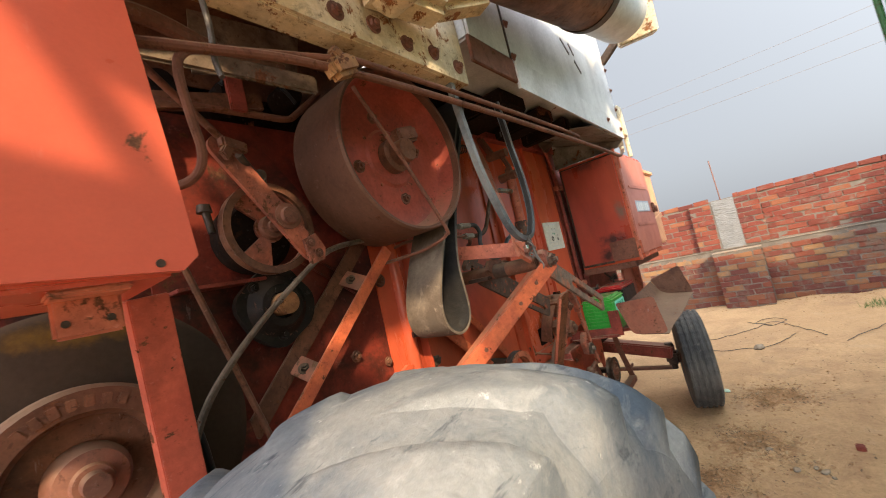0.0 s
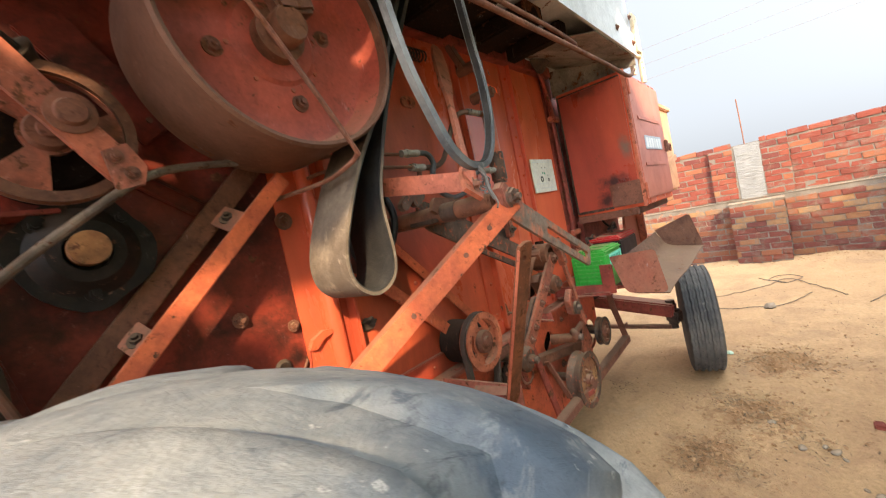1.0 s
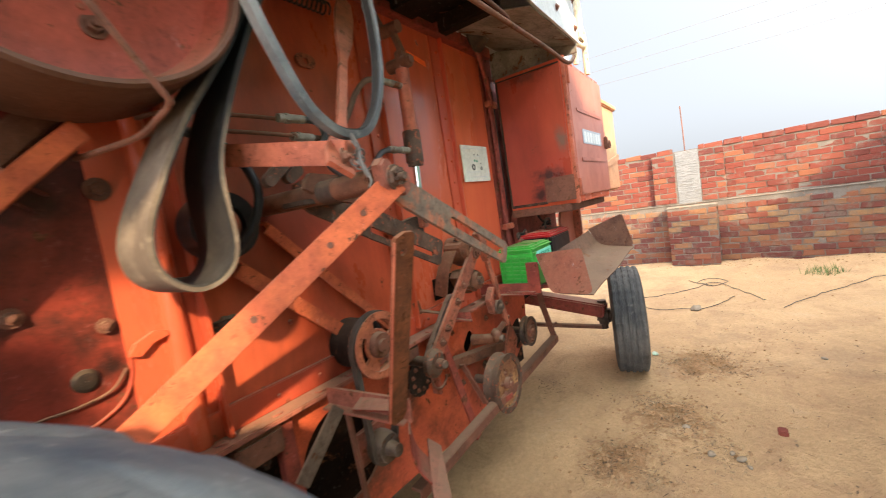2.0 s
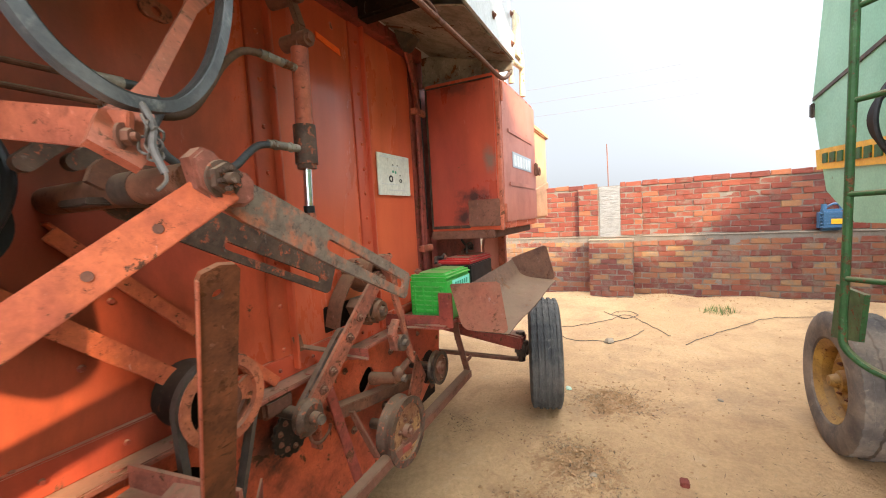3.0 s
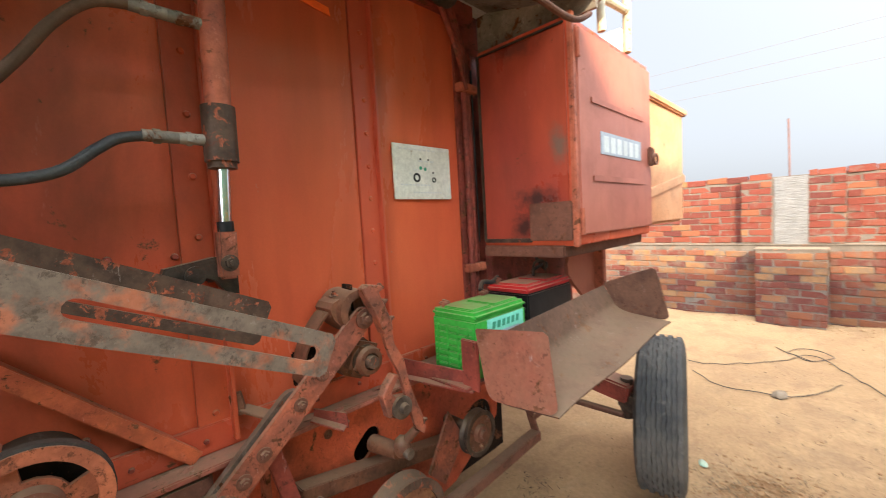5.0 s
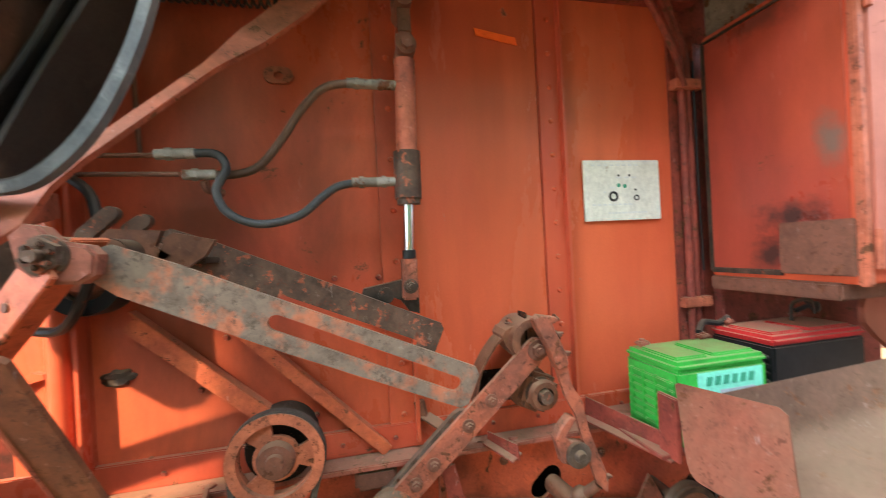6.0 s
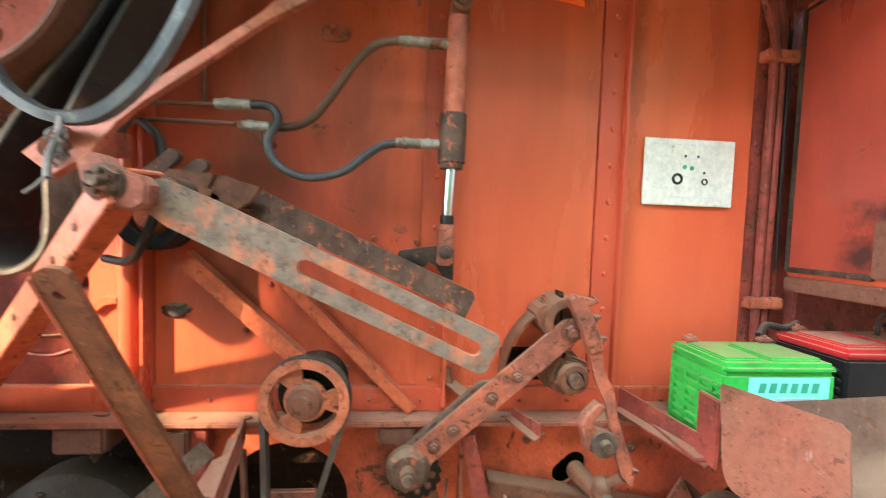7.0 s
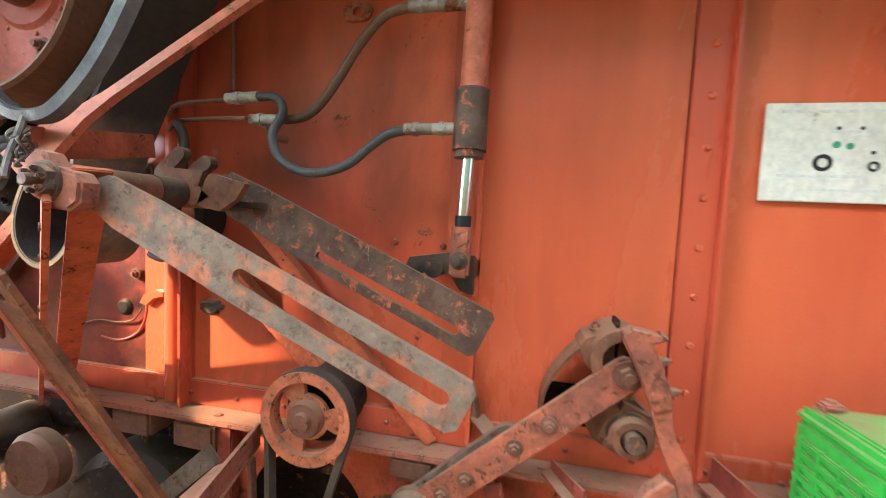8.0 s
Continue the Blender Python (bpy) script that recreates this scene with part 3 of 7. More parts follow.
# ==== the harvester: body ====
harvester = thing("combine_harvester", (-0.5, 0.5, 0.0), "old orange combine harvester, rusty, panels off its drive side", "harvester")


def sheet(name, x0, x1, z0, z1, y=0.0, mat=ORANGE, label="", thick=0.012, wave=0.006, parent=None):
    """A thin body sheet that is not quite flat."""
    bm, nx, nz = B(), 14, 14
    vs = []
    for i in range(nx + 1):
        for k in range(nz + 1):
            x, z = x0 + (x1 - x0) * i / nx, z0 + (z1 - z0) * k / nz
            edge = min(i, nx - i, 3) / 3 * min(k, nz - k, 3) / 3
            vs.append(bm.verts.new((x, y + edge * wave * noise.noise(Vector((x * 2.6, z * 2.6, y + 4))), z)))
    for i in range(nx):
        for k in range(nz):
            a = i * (nz + 1) + k
            bm.faces.new((vs[a], vs[a + nz + 1], vs[a + nz + 2], vs[a + 1]))
    bmesh.ops.recalc_face_normals(bm, faces=bm.faces)
    made = bmesh.ops.extrude_face_region(bm, geom=list(bm.faces))["geom"]
    bmesh.ops.translate(bm, vec=(0, thick, 0), verts=[v for v in made if isinstance(v, bmesh.types.BMVert)])
    return part(name, bm, mat, parent or harvester, label)


# Solid block, painted near-black for the shade behind the sheets.
part("inner_hull", box(B(), (-3.3, 0.10, 0.75), (1.25, 1.9, 2.42)), BLACK_SHADE, harvester)
part("front_inner_hull", box(B(), (-3.3, 0.10, 2.40), (-1.45, 1.9, 2.75)), BROWN, harvester)
sheet("side_sheet", -1.50, -0.684, 1.05, 2.40, mat=ORANGE_OLD)
sheet("side_sheet", -0.606, -0.15, 1.05, 2.40, y=-0.004)
sheet("side_sheet", -0.064, 0.37, 1.05, 2.40, y=-0.002)
sheet("front_sheet", -2.36, -1.625, 0.95, 2.26, y=0.0, wave=0.01, mat=GRIMY_SHADED, label="greasy orange front side sheet, colour darkened for shade")
sheet("front_sheet", -3.2, -2.35, 0.95, 2.30, y=0.03, mat=GRIMY_SHADED, label="dark brown grimy front side sheet, colour darkened for shade")
sheet("rear_sheet", 0.38, 1.25, 0.95, 2.28, y=0.0, mat=RED)
sheet("rear_sheet", 0.375, 0.565, 2.285, 2.46, y=0.004, mat=RED, wave=0.0)


def angle_post(x0, x1, z0, z1, out, mat=ORANGE, rivets=0, lip=0.012):
    """An upright angle iron on the body: a flat flange and a lip that stands out."""
    bm = box(B(), (x0, -0.012, z0), (x1, 0.004, z1), 0.002)
    box(bm, (x1 - lip, -out, z0), (x1, -0.010, z1), 0.002)
    post = part("post", bm, mat, harvester)
    for k in range(rivets):
        z = z0 + 0.08 + (z1 - z0 - 0.16) * k / max(1, rivets - 1)
        r = B()
        rod(r, (0.45 * x0 + 0.55 * x1 - lip * 0.5, -0.012, z), (0.45 * x0 + 0.55 * x1 - lip * 0.5, -0.019, z), 0.009, 0.006, 12)
        part("rivet", r, mat, post)
    return post


angle_post(-0.147, -0.063, 1.0, 2.40, 0.034, ORANGE, 12)
angle_post(-0.688, -0.600, 1.0, 2.40, 0.042, ORANGE_OLD, 9)
angle_post(-1.50, -1.455, 0.98, 2.30, 0.055, ORANGE_OLD, 0)
# Separate strip in brighter paint, putting a sunlit patch into the colour.
sheet("front_sheet", -1.632, -1.502, 0.96, 2.26, y=-0.006, wave=0.003, mat=ORANGE, label="strip of the side sheet, brighter orange for a sun patch")
bead = [(0.0, -0.026), (-0.020, -0.022), (-0.030, -0.008), (-0.030, 0.008), (-0.020, 0.022), (0.0, 0.026)]
part("rounded_post", sweep(B(), [Vector((-1.522, -0.004, z)) for z in (0.98, 1.2, 1.5, 1.9, 2.25)], [(b, a) for a, b in bead], side=(1, 0, 0)), ORANGE, harvester, smooth=60)

# top rail and bottom rail of the body
rail = B()
box(rail, (-1.45, -0.05, 2.40), (0.46, 0.01, 2.50), 0.003)
box(rail, (-1.45, -0.085, 2.49), (0.46, 0.01, 2.505), 0.002)
rail = part("top_rail", rail, RED, harvester)
for x in (-1.1, -0.42, -0.30, -0.12, 0.1):
    part("rib", bar(B(), (x, -0.055, 2.41), (x, -0.055, 2.485), 0.02, 0.012, (0, 1, 0)), RED, rail)
rail = B()
box(rail, (-2.3, -0.085, 0.962), (0.62, 0.004, 0.978), 0.003)
rail = part("bottom_rail", rail, RAIL, harvester, "dusty orange bottom rail with worn edges")
part("rail_web", box(B(), (-2.3, -0.018, 0.979), (0.40, 0.004, 1.055), 0.003), ORANGE_OLD, rail)
for k in range(11):
    part("rivet", rod(B(), (-1.45 + 0.155 * k, -0.016, 1.015), (-1.45 + 0.155 * k, -0.025, 1.015), 0.008, 0.005, 10), RED, rail)
for k in range(16):
    x = -1.9 + 0.146 * k + random.uniform(-0.03, 0.03)
    w = random.uniform(0.008, 0.022)
    clod = B()
    bmesh.ops.create_icosphere(clod, subdivisions=1, radius=w, matrix=Matrix.Translation((x, random.uniform(-0.075, -0.03), 0.979)) @ Matrix.Diagonal((1.3, 0.8, 0.35, 1)))
    for v in clod.verts:
        v.co += Vector((random.uniform(-1, 1), random.uniform(-1, 1), random.uniform(0, 0.6))) * w * 0.3
    part("dirt_crust", clod, RAIL, rail)

# twin pipes up the rear edge, with clips
for x, y in ((0.395, -0.030), (0.428, -0.022)):
    part("pipe", tube(B(), [(x, y, 1.0), (x, y, 1.5), (x, y, 2.1), (x - 0.02, y, 2.28), (x - 0.10, y - 0.02, 2.42)], 0.013, 10), RED, harvester)
angle_post(0.362, 0.47, 1.0, 2.30, 0.02, RED, 0)
for z in (2.113, 1.341):
    part("pipe_clip", box(B(), (0.355, -0.052, z - 0.018), (0.47, -0.016, z + 0.018), 0.004), PINK, harvester)
part("cable", tube(B(), [(0.39, -0.05, 2.10), (0.33, -0.06, 2.25), (0.22, -0.07, 2.42), (0.12, -0.09, 2.56)], 0.011), RED, harvester, "dark red cable hanging from above")
part("cable", tube(B(), [(0.45, -0.03, 2.20), (0.445, -0.035, 1.8), (0.455, -0.03, 1.45)], 0.004), BATTERY_BLACK, harvester)

# lower plate under the body, with its openings
HOLES = [round_hole(-1.075, 0.69, 0.185, 36), slot_loop((-0.205, 0.765), (-0.165, 0.80), 0.036, 8), round_hole(0.42, 0.62, 0.10, 24)]
lower = part("lower_plate", plate(B(), [(-1.30, 0.95), (-1.34, 0.42), (-0.2, 0.34), (0.25, 0.42), (0.55, 0.60), (0.60, 0.95)], 0.012, HOLES), LOWER, harvester)
part("plate_rim", box(B(), (-0.55, -0.05, 0.66), (-0.535, 0.0, 0.955), 0.002), ORANGE_BARE, lower)
part("lower_channel", bar(B(), (-0.46, -0.035, 0.775), (0.19, -0.035, 0.655), 0.06, 0.022, bevel=0.003), BROWN, harvester)
part("lower_channel", bar(B(), (-0.46, -0.062, 0.760), (0.19, -0.062, 0.640), 0.008, 0.05, bevel=0.002), BROWN, harvester)
part("channel_brace", bar(B(), (-0.535, -0.085, 0.94), (-0.40, -0.12, 0.38), 0.012, 0.045, (1, 0, 0), 0.002), RED, harvester)
part("hook", tube(B(), [(-0.585, -0.03, 0.775), (-0.59, -0.05, 0.72), (-0.55, -0.055, 0.695), (-0.50, -0.05, 0.71), (-0.49, -0.05, 0.735)], 0.006), RUSTY, harvester)
# Black block that hides sunlit ground and stands in for shade underneath.
part("under_hull", box(B(), (-3.3, 0.20, 0.20), (0.9, 1.7, 0.85), 0.05), BLACK_SHADE, harvester)

# gearbox and castings in the dark under the front of the rail
gear = B()
lathe(gear, (-1.70, -0.02, 0.55), [(0.001, -0.06), (0.10, -0.06), (0.20, -0.03), (0.235, 0.02), (0.235, 0.14), (0.001, 0.14)], 40)
gear = part("gearbox", gear, CAKED, harvester, "dark greasy cast gearbox cover under the body")
for k in range(9):
    a = radians(20 + 40 * k)
    part("bolt", bolt(B(), (-1.70 + 0.205 * math.cos(a), -0.045, 0.55 + 0.205 * math.sin(a)), 0.009, 0.008), DARK, gear)
part("shaft_flange", lathe(B(), (-2.0, -0.06, 0.72), [(0.001, -0.03), (0.09, -0.03), (0.105, -0.01), (0.105, 0.03), (0.001, 0.03)], 32), RUSTY, harvester)
for x, z in ((-1.62, 0.915), (-1.40, 0.905)):
    part("bracket", box(B(), (x - 0.07, -0.07, z - 0.035), (x + 0.07, 0.02, z + 0.045), 0.008), RUSTY, harvester)
    part("nut", bolt(B(), (x + 0.02, -0.03, z - 0.035), 0.016, 0.02, (0, 0, -1)), DARK, harvester)
part("support_leg", box(B(), (-1.335, -0.05, 0.50), (-1.285, -0.01, 0.95), 0.004), RED, harvester)

# slanting strips on the side sheet
for p, q, w in (((-1.35, -0.035, 1.425), (-1.02, -0.035, 1.125), 0.048), ((-1.235, -0.030, 1.53), (-0.70, -0.030, 0.985), 0.036)):
    strip = B()
    bar(strip, p, q, 0.008, w, (0, 0, 1), 0.002)
    lift = Vector((0.0, 0.02, 0.5 * w * 1.2))
    bar(strip, Vector(p) + lift, Vector(q) + lift, 0.045, 0.006, (0, 0, 1), 0.002)
    part("brace_strip", strip, ARM_ORANGE, harvester)
for x, z in ((-1.20, 1.22), (-1.13, 1.36), (-0.90, 1.11), (-0.78, 1.06), (-0.829, 1.505), (-0.70, 1.50), (-1.33, 1.05), (-1.05, 1.03)):
    part("rivet", rod(B(), (x, -0.001, z), (x, -0.010, z), 0.009, 0.006, 10), RED, harvester)
oval = lathe(B(), (0, 0, 0), [(0.001, -0.012), (0.022, -0.011), (0.034, -0.004), (0.036, 0.0), (0.001, 0.0)], 30)
for v in oval.verts:
    v.co *= 1.0 + 0.45 * noise.noise(v.co * 55)
bmesh.ops.transform(oval, matrix=Matrix.Translation((-1.395, -0.002, 1.278)) @ Matrix.Diagonal((1.15, 1, 0.62, 1)), verts=oval.verts)
part("greasy_cover", oval, DARK, harvester, "small cover black with caked grease")
part("hook_plate", plate(B(), slot_loop((-0.972, 2.10), (-0.938, 2.10), 0.024), -0.012, [round_hole(-0.955, 2.098, 0.013, 12)]), ORANGE_BARE, harvester)
tab = bar(B(), (-0.585, -0.03, 1.075), (-0.52, -0.10, 1.045), 0.045, 0.006, bevel=0.001)
bar(tab, (-0.60, -0.025, 1.12), (-0.59, -0.03, 1.06), 0.02, 0.03, bevel=0.002)
part("bent_tab", tab, BROWN, harvester)
for x, z, r in ((-0.06, 0.60, 0.016), (-0.33, 0.88, 0.010), (-0.30, 0.60, 0.012), (0.02, 0.85, 0.012), (0.30, 0.86, 0.010), (-0.62, 0.70, 0.010)):
    part("bolt", bolt(B(), (x, -0.002, z), r, r * 0.7), RUSTY, harvester)
tape = B()
plate(tape, [(-0.385, 2.263), (-0.245, 2.240), (-0.240, 2.215), (-0.38, 2.240)], -0.004)
bmesh.ops.translate(tape, vec=(0.025, -0.010, 0.012), verts=tape.verts)
part("tape_strip", tape, TAPE, harvester, "bright orange-red tape mark on the sheet")

# instruction plate with its printed marks
board = part("instruction_plate", box(B(), (0.0, -0.016, 1.642), (0.30, -0.009, 1.850), 0.002), PAPER, harvester, "pale riveted instruction plate with faded print")
for x, z, r0, r1 in ((0.112, 1.725, 0.010, 0.018), (0.203, 1.719, 0.006, 0.0105)):
    part("printed_ring", lathe(B(), (x, -0.0168, z), [(r0, -0.001), (r1, -0.001), (r1, 0.001), (r0, 0.001)], 28), INK, board)
for x, z in ((0.134, 1.763), (0.158, 1.760)):
    part("printed_dot", rod(B(), (x, -0.0160, z), (x, -0.0178, z), 0.007, seg=16), GREEN_INK, board)
for z, x0, x1, step in ((1.832, 0.03, 0.22, 0.024), (1.697, 0.03, 0.17, 0.02), (1.668, 0.09, 0.24, 0.013), (1.79, 0.125, 0.19, 0.03), (1.755, 0.10, 0.12, 0.012), (1.74, 0.075, 0.085, 0.012)):
    x = x0
    while x < x1:
        part("printed_bar", box(B(), (x, -0.0175, z - 0.0028), (x + step * 0.66, -0.0155, z + 0.0028)), GREY_INK, board)
        x += step
for x, z in ((0.135, 1.797), (0.177, 1.797), (0.20, 1.747)):
    part("printed_speck", rod(B(), (x, -0.0160, z), (x, -0.0176, z), 0.004, seg=10), INK, board)

# ==== hydraulic cylinder and hoses ====
ram = part("hydraulic_cylinder", rod(B(), (-0.618, -0.165, 1.82), (-0.611, -0.165, 2.085), 0.0275, seg=24), PINK, harvester, "upright hydraulic cylinder, orange paint worn")
part("gland", rod(rod(B(), (-0.619, -0.165, 1.715), (-0.618, -0.165, 1.84), 0.036, seg=28), (-0.619, -0.165, 1.700), (-0.619, -0.165, 1.716), 0.031, seg=24), GREASY_ARM, ram)
part("piston_rod", rod(B(), (-0.625, -0.165, 1.575), (-0.619, -0.165, 1.705), 0.0145, seg=20), CHROME, ram, "bright chromed piston rod")
part("wiper", rod(B(), (-0.625, -0.165, 1.555), (-0.625, -0.165, 1.578), 0.018, seg=18), BATTERY_BLACK, ram)
fork = bar(B(), (-0.626, -0.165, 1.56), (-0.628, -0.165, 1.445), 0.030, 0.042, (1, 0, 0), 0.006)
part("fork", fork, ORANGE_BARE, ram)
part("pin", bolt(B(), (-0.627, -0.178, 1.482), 0.013, 0.012), DARK, ram)
cap = bar(B(), (-0.611, -0.165, 2.075), (-0.608, -0.165, 2.16), 0.036, 0.046, (1, 0, 0), 0.008)
rod(cap, (-0.608, -0.205, 2.112), (-0.608, -0.10, 2.112), 0.026, seg=20)
rod(cap, (-0.608, -0.218, 2.112), (-0.608, -0.204, 2.112), 0.017, seg=6)
bar(cap, (-0.607, -0.175, 2.15), (-0.604, -0.14, 2.25), 0.02, 0.036, (1, 0, 0), 0.005)
rod(cap, (-0.604, -0.175, 2.255), (-0.604, -0.05, 2.262), 0.024, seg=18)
bar(cap, (-0.604, -0.09, 2.25), (-0.600, -0.02, 2.40), 0.03, 0.05, (1, 0, 0), 0.005)
part("upper_eye", cap, RUSTY, ram)
foot = B()
plate(foot, [(-0.760, 1.452), (-0.748, 1.480), (-0.646, 1.497), (-0.600, 1.491), (-0.600, 1.402), (-0.629, 1.412), (-0.650, 1.442), (-0.684, 1.458), (-0.715, 1.445), (-0.735, 1.430)], 0.03, place=Matrix.Translation((0, -0.14, 0)))
rod(foot, (-0.690, -0.145, 1.458), (-0.690, -0.02, 1.458), 0.022, seg=20)
bar(foot, (-0.62, -0.12, 1.46), (-0.62, 0.0, 1.45), 0.04, 0.05, bevel=0.005)
part("lower_bracket", foot, DARK, ram)


def hose(points, ends, mat, label, r=0.0105):
    ob = part("hydraulic_hose", tube(B(), points, r, 12, 8), mat, harvester, label)
    for p, q in ends:
        f = rod(B(), p, q, r * 1.22, seg=16)
        mid = Vector(p).lerp(Vector(q), 0.25)
        rod(f, mid, mid + (Vector(q) - Vector(p)) * 0.18, r * 1.5, seg=6)
        part("fitting", f, UNDER, ob, "zinc-plated hose fitting")
    return ob


hose([(-1.15, -0.16, 1.837), (-1.085, -0.16, 1.836), (-1.062, -0.165, 1.80), (-1.085, -0.17, 1.745), (-1.060, -0.17, 1.690), (-0.990, -0.17, 1.661), (-0.900, -0.17, 1.678), (-0.840, -0.165, 1.725), (-0.800, -0.162, 1.752), (-0.745, -0.16, 1.762)],
     [((-1.215, -0.16, 1.835), (-1.13, -0.16, 1.838)), ((-0.765, -0.16, 1.762), (-0.69, -0.162, 1.762)), ((-0.70, -0.162, 1.762), (-0.645, -0.165, 1.762))], HOSE, "black hydraulic hose grey with dust")
hose([(-1.12, -0.14, 1.790), (-1.04, -0.145, 1.790), (-0.985, -0.15, 1.812), (-0.930, -0.15, 1.880), (-0.880, -0.15, 1.955), (-0.820, -0.155, 2.010), (-0.745, -0.16, 2.023)],
     [((-1.165, -0.14, 1.790), (-1.09, -0.14, 1.790)), ((-0.765, -0.16, 2.022), (-0.69, -0.162, 2.020)), ((-0.70, -0.162, 2.020), (-0.635, -0.165, 2.018))], MUDDY_HOSE, "hydraulic hose brown with dust")
for z in (1.835, 1.79):
    part("hydraulic_pipe", tube(B(), [(-1.17, -0.15, z), (-1.30, -0.13, z + 0.005), (-1.45, -0.07, z + 0.015), (-1.52, -0.03, z)], 0.006), RUSTY, harvester)
part("drip_pipe", tube(B(), [(-1.12, -0.14, 1.775), (-1.115, -0.13, 1.755), (-1.09, -0.10, 1.75)], 0.01), RUSTY, harvester)
part("thin_pipe", tube(B(), [(-1.31, -0.03, 2.30), (-1.31, -0.03, 2.05), (-1.305, -0.03, 1.86)], 0.006), RUSTY, harvester)
part("hanging_cable", tube(B(), [(-1.44, -0.08, 1.80), (-1.36, -0.14, 1.74), (-1.33, -0.18, 1.62), (-1.38, -0.16, 1.50), (-1.46, -0.10, 1.43), (-1.55, -0.06, 1.43)], 0.012), BATTERY_BLACK, harvester)
spring = [(-1.28 + 0.42 * k / 220, -0.06 + 0.022 * math.cos(k * 0.62), 2.285 + 0.022 * math.sin(k * 0.62)) for k in range(221)]
part("tension_spring", sweep(B(), [Vector(p) for p in spring], ring_section(0.004, 5)), DARK, harvester, "long dark tension spring")

# ==== slotted arms and levers ====
def tilted(p, q):
    """Moves a plate drawn along x from 0 so that it runs from p towards q, thick along y."""
    p, q = Vector(p), Vector(q)
    x = (q - p).normalized()
    z = (Vector((0, 0, 1)) - x * x.z).normalized()
    y = z.cross(x)
    return Matrix.Translation(p) @ Matrix((x, y, z)).transposed().to_4x4()


def slotted_arm(p, q, half, slot, mat, label, name="slotted_arm"):
    long = (Vector(q) - Vector(p)).length
    r = 0.012
    outline = [(-0.02, -half * 0.55), (0.04, -half * 0.86), (0.30, -half), (long - r, -half), (long, -half + r), (long, half - r), (long - r, half), (0.10, half), (0.0, half * 0.9), (-0.03, half * 0.3)]
    hole = slot_loop((slot[0], slot[2]), (slot[1], slot[3]), slot[4])
    return part(name, plate(B(), outline, 0.012, [hole], tilted(p, q)), mat, harvester, label)


front_arm = slotted_arm((-1.155, -0.502, 1.578), (-0.556, -0.487, 1.304), 0.041, (0.275, 0.618, 0.002, -0.002, 0.0140), STEEL, "steel arm with a long slot, orange paint worn away")
slotted_arm((-1.20, -0.19, 1.612), (-0.563, -0.188, 1.325), 0.054, (0.29, 0.635, -0.022, -0.020, 0.0105), GREASY_ARM, "dark greasy steel arm with a long slot")
for pts in ([(-1.272, 1.612), (-1.262, 1.638), (-1.247, 1.652), (-1.153, 1.645), (-1.166, 1.613), (-1.137, 1.592), (-1.176, 1.573), (-1.226, 1.586)], [(-1.157, 1.604), (-1.146, 1.630), (-1.131, 1.640), (-1.053, 1.621), (-1.074, 1.588), (-1.113, 1.563), (-1.168, 1.573)]):
    part("arm_lug", plate(B(), pts, 0.016, place=Matrix.Translation((0, -0.30, 0))), BROWN, harvester)
part("arm_shelf", box(B(), (-1.27, -0.285, 1.572), (-1.08, -0.18, 1.586), 0.003), DARK, harvester)
for a, b in (((-1.325, -0.24, 1.645), (-1.275, -0.26, 1.690)), ((-1.25, -0.22, 1.655), (-1.222, -0.22, 1.674))):
    part("arm_tab", plate(B(), slot_loop((a[0], a[2]), (b[0], b[2]), 0.016), 0.022, place=Matrix.Translation((0, a[1], 0))), GREASY_ARM, harvester, smooth=50)
shaft = part("cross_shaft", rod(B(), (-1.215, -0.50, 1.598), (-1.215, 0.0, 1.598), 0.030, seg=28), BROWN, harvester, "brown cross shaft with a greasy band")
part("grease_band", rod(B(), (-1.215, -0.36, 1.598), (-1.215, -0.30, 1.598), 0.0315, seg=28), DARK, shaft)
hub = B()
plate(hub, [(-1.245, 1.628), (-1.226, 1.645), (-1.205, 1.640), (-1.190, 1.620), (-1.148, 1.610), (-1.136, 1.596), (-1.140, 1.566), (-1.160, 1.553), (-1.206, 1.556), (-1.236, 1.582)], 0.034, place=Matrix.Translation((0, -0.545, 0)))
bmesh.ops.bevel(hub, geom=[e for e in hub.edges if e.is_manifold and e.calc_face_angle(0) > 1.2], offset=0.005, segments=2, affect="EDGES", clamp_overlap=True)
part("arm_hub", hub, RAIL, harvester, "worn forged arm hub")
knob = rod(B(), (-1.198, -0.545, 1.597), (-1.198, -0.549, 1.597), 0.031, 0.030, 26)
rod(knob, (-1.198, -0.548, 1.597), (-1.198, -0.560, 1.597), 0.0265, 0.0255, 6)
rod(knob, (-1.198, -0.558, 1.597), (-1.198, -0.576, 1.597), 0.0095, 0.0085, 14)
castle = part("castle_nut", knob, GREASY_ARM, harvester)
for k in range(6):
    a = radians(60 * k + 12)
    part("nut_tooth", box(B(), (-0.0045, -0.570, 0.0), (0.0045, -0.558, 0.008), 0.002), GREASY_ARM, castle).location += Vector((-1.198 + 0.0165 * math.sin(a), 0, 1.593 + 0.0165 * math.cos(a)))

# diagonal orange arm from the pivot down to the front
arm = B()
high, low = Vector((-1.195, -0.548, 1.590)), Vector((-1.96, -0.072, 0.955))
bar(arm, high, low, 0.010, 0.062, (0, 0, 1), 0.002)
edge = Vector((0.035, 0.040, 0.031))
bar(arm, high + edge, low + edge, 0.008, 0.05, (0.53, 0.85, 0), 0.002)
arm = part("diagonal_arm", arm, ARM_ORANGE, harvester, "long orange angle-iron arm, chipped along its edges")
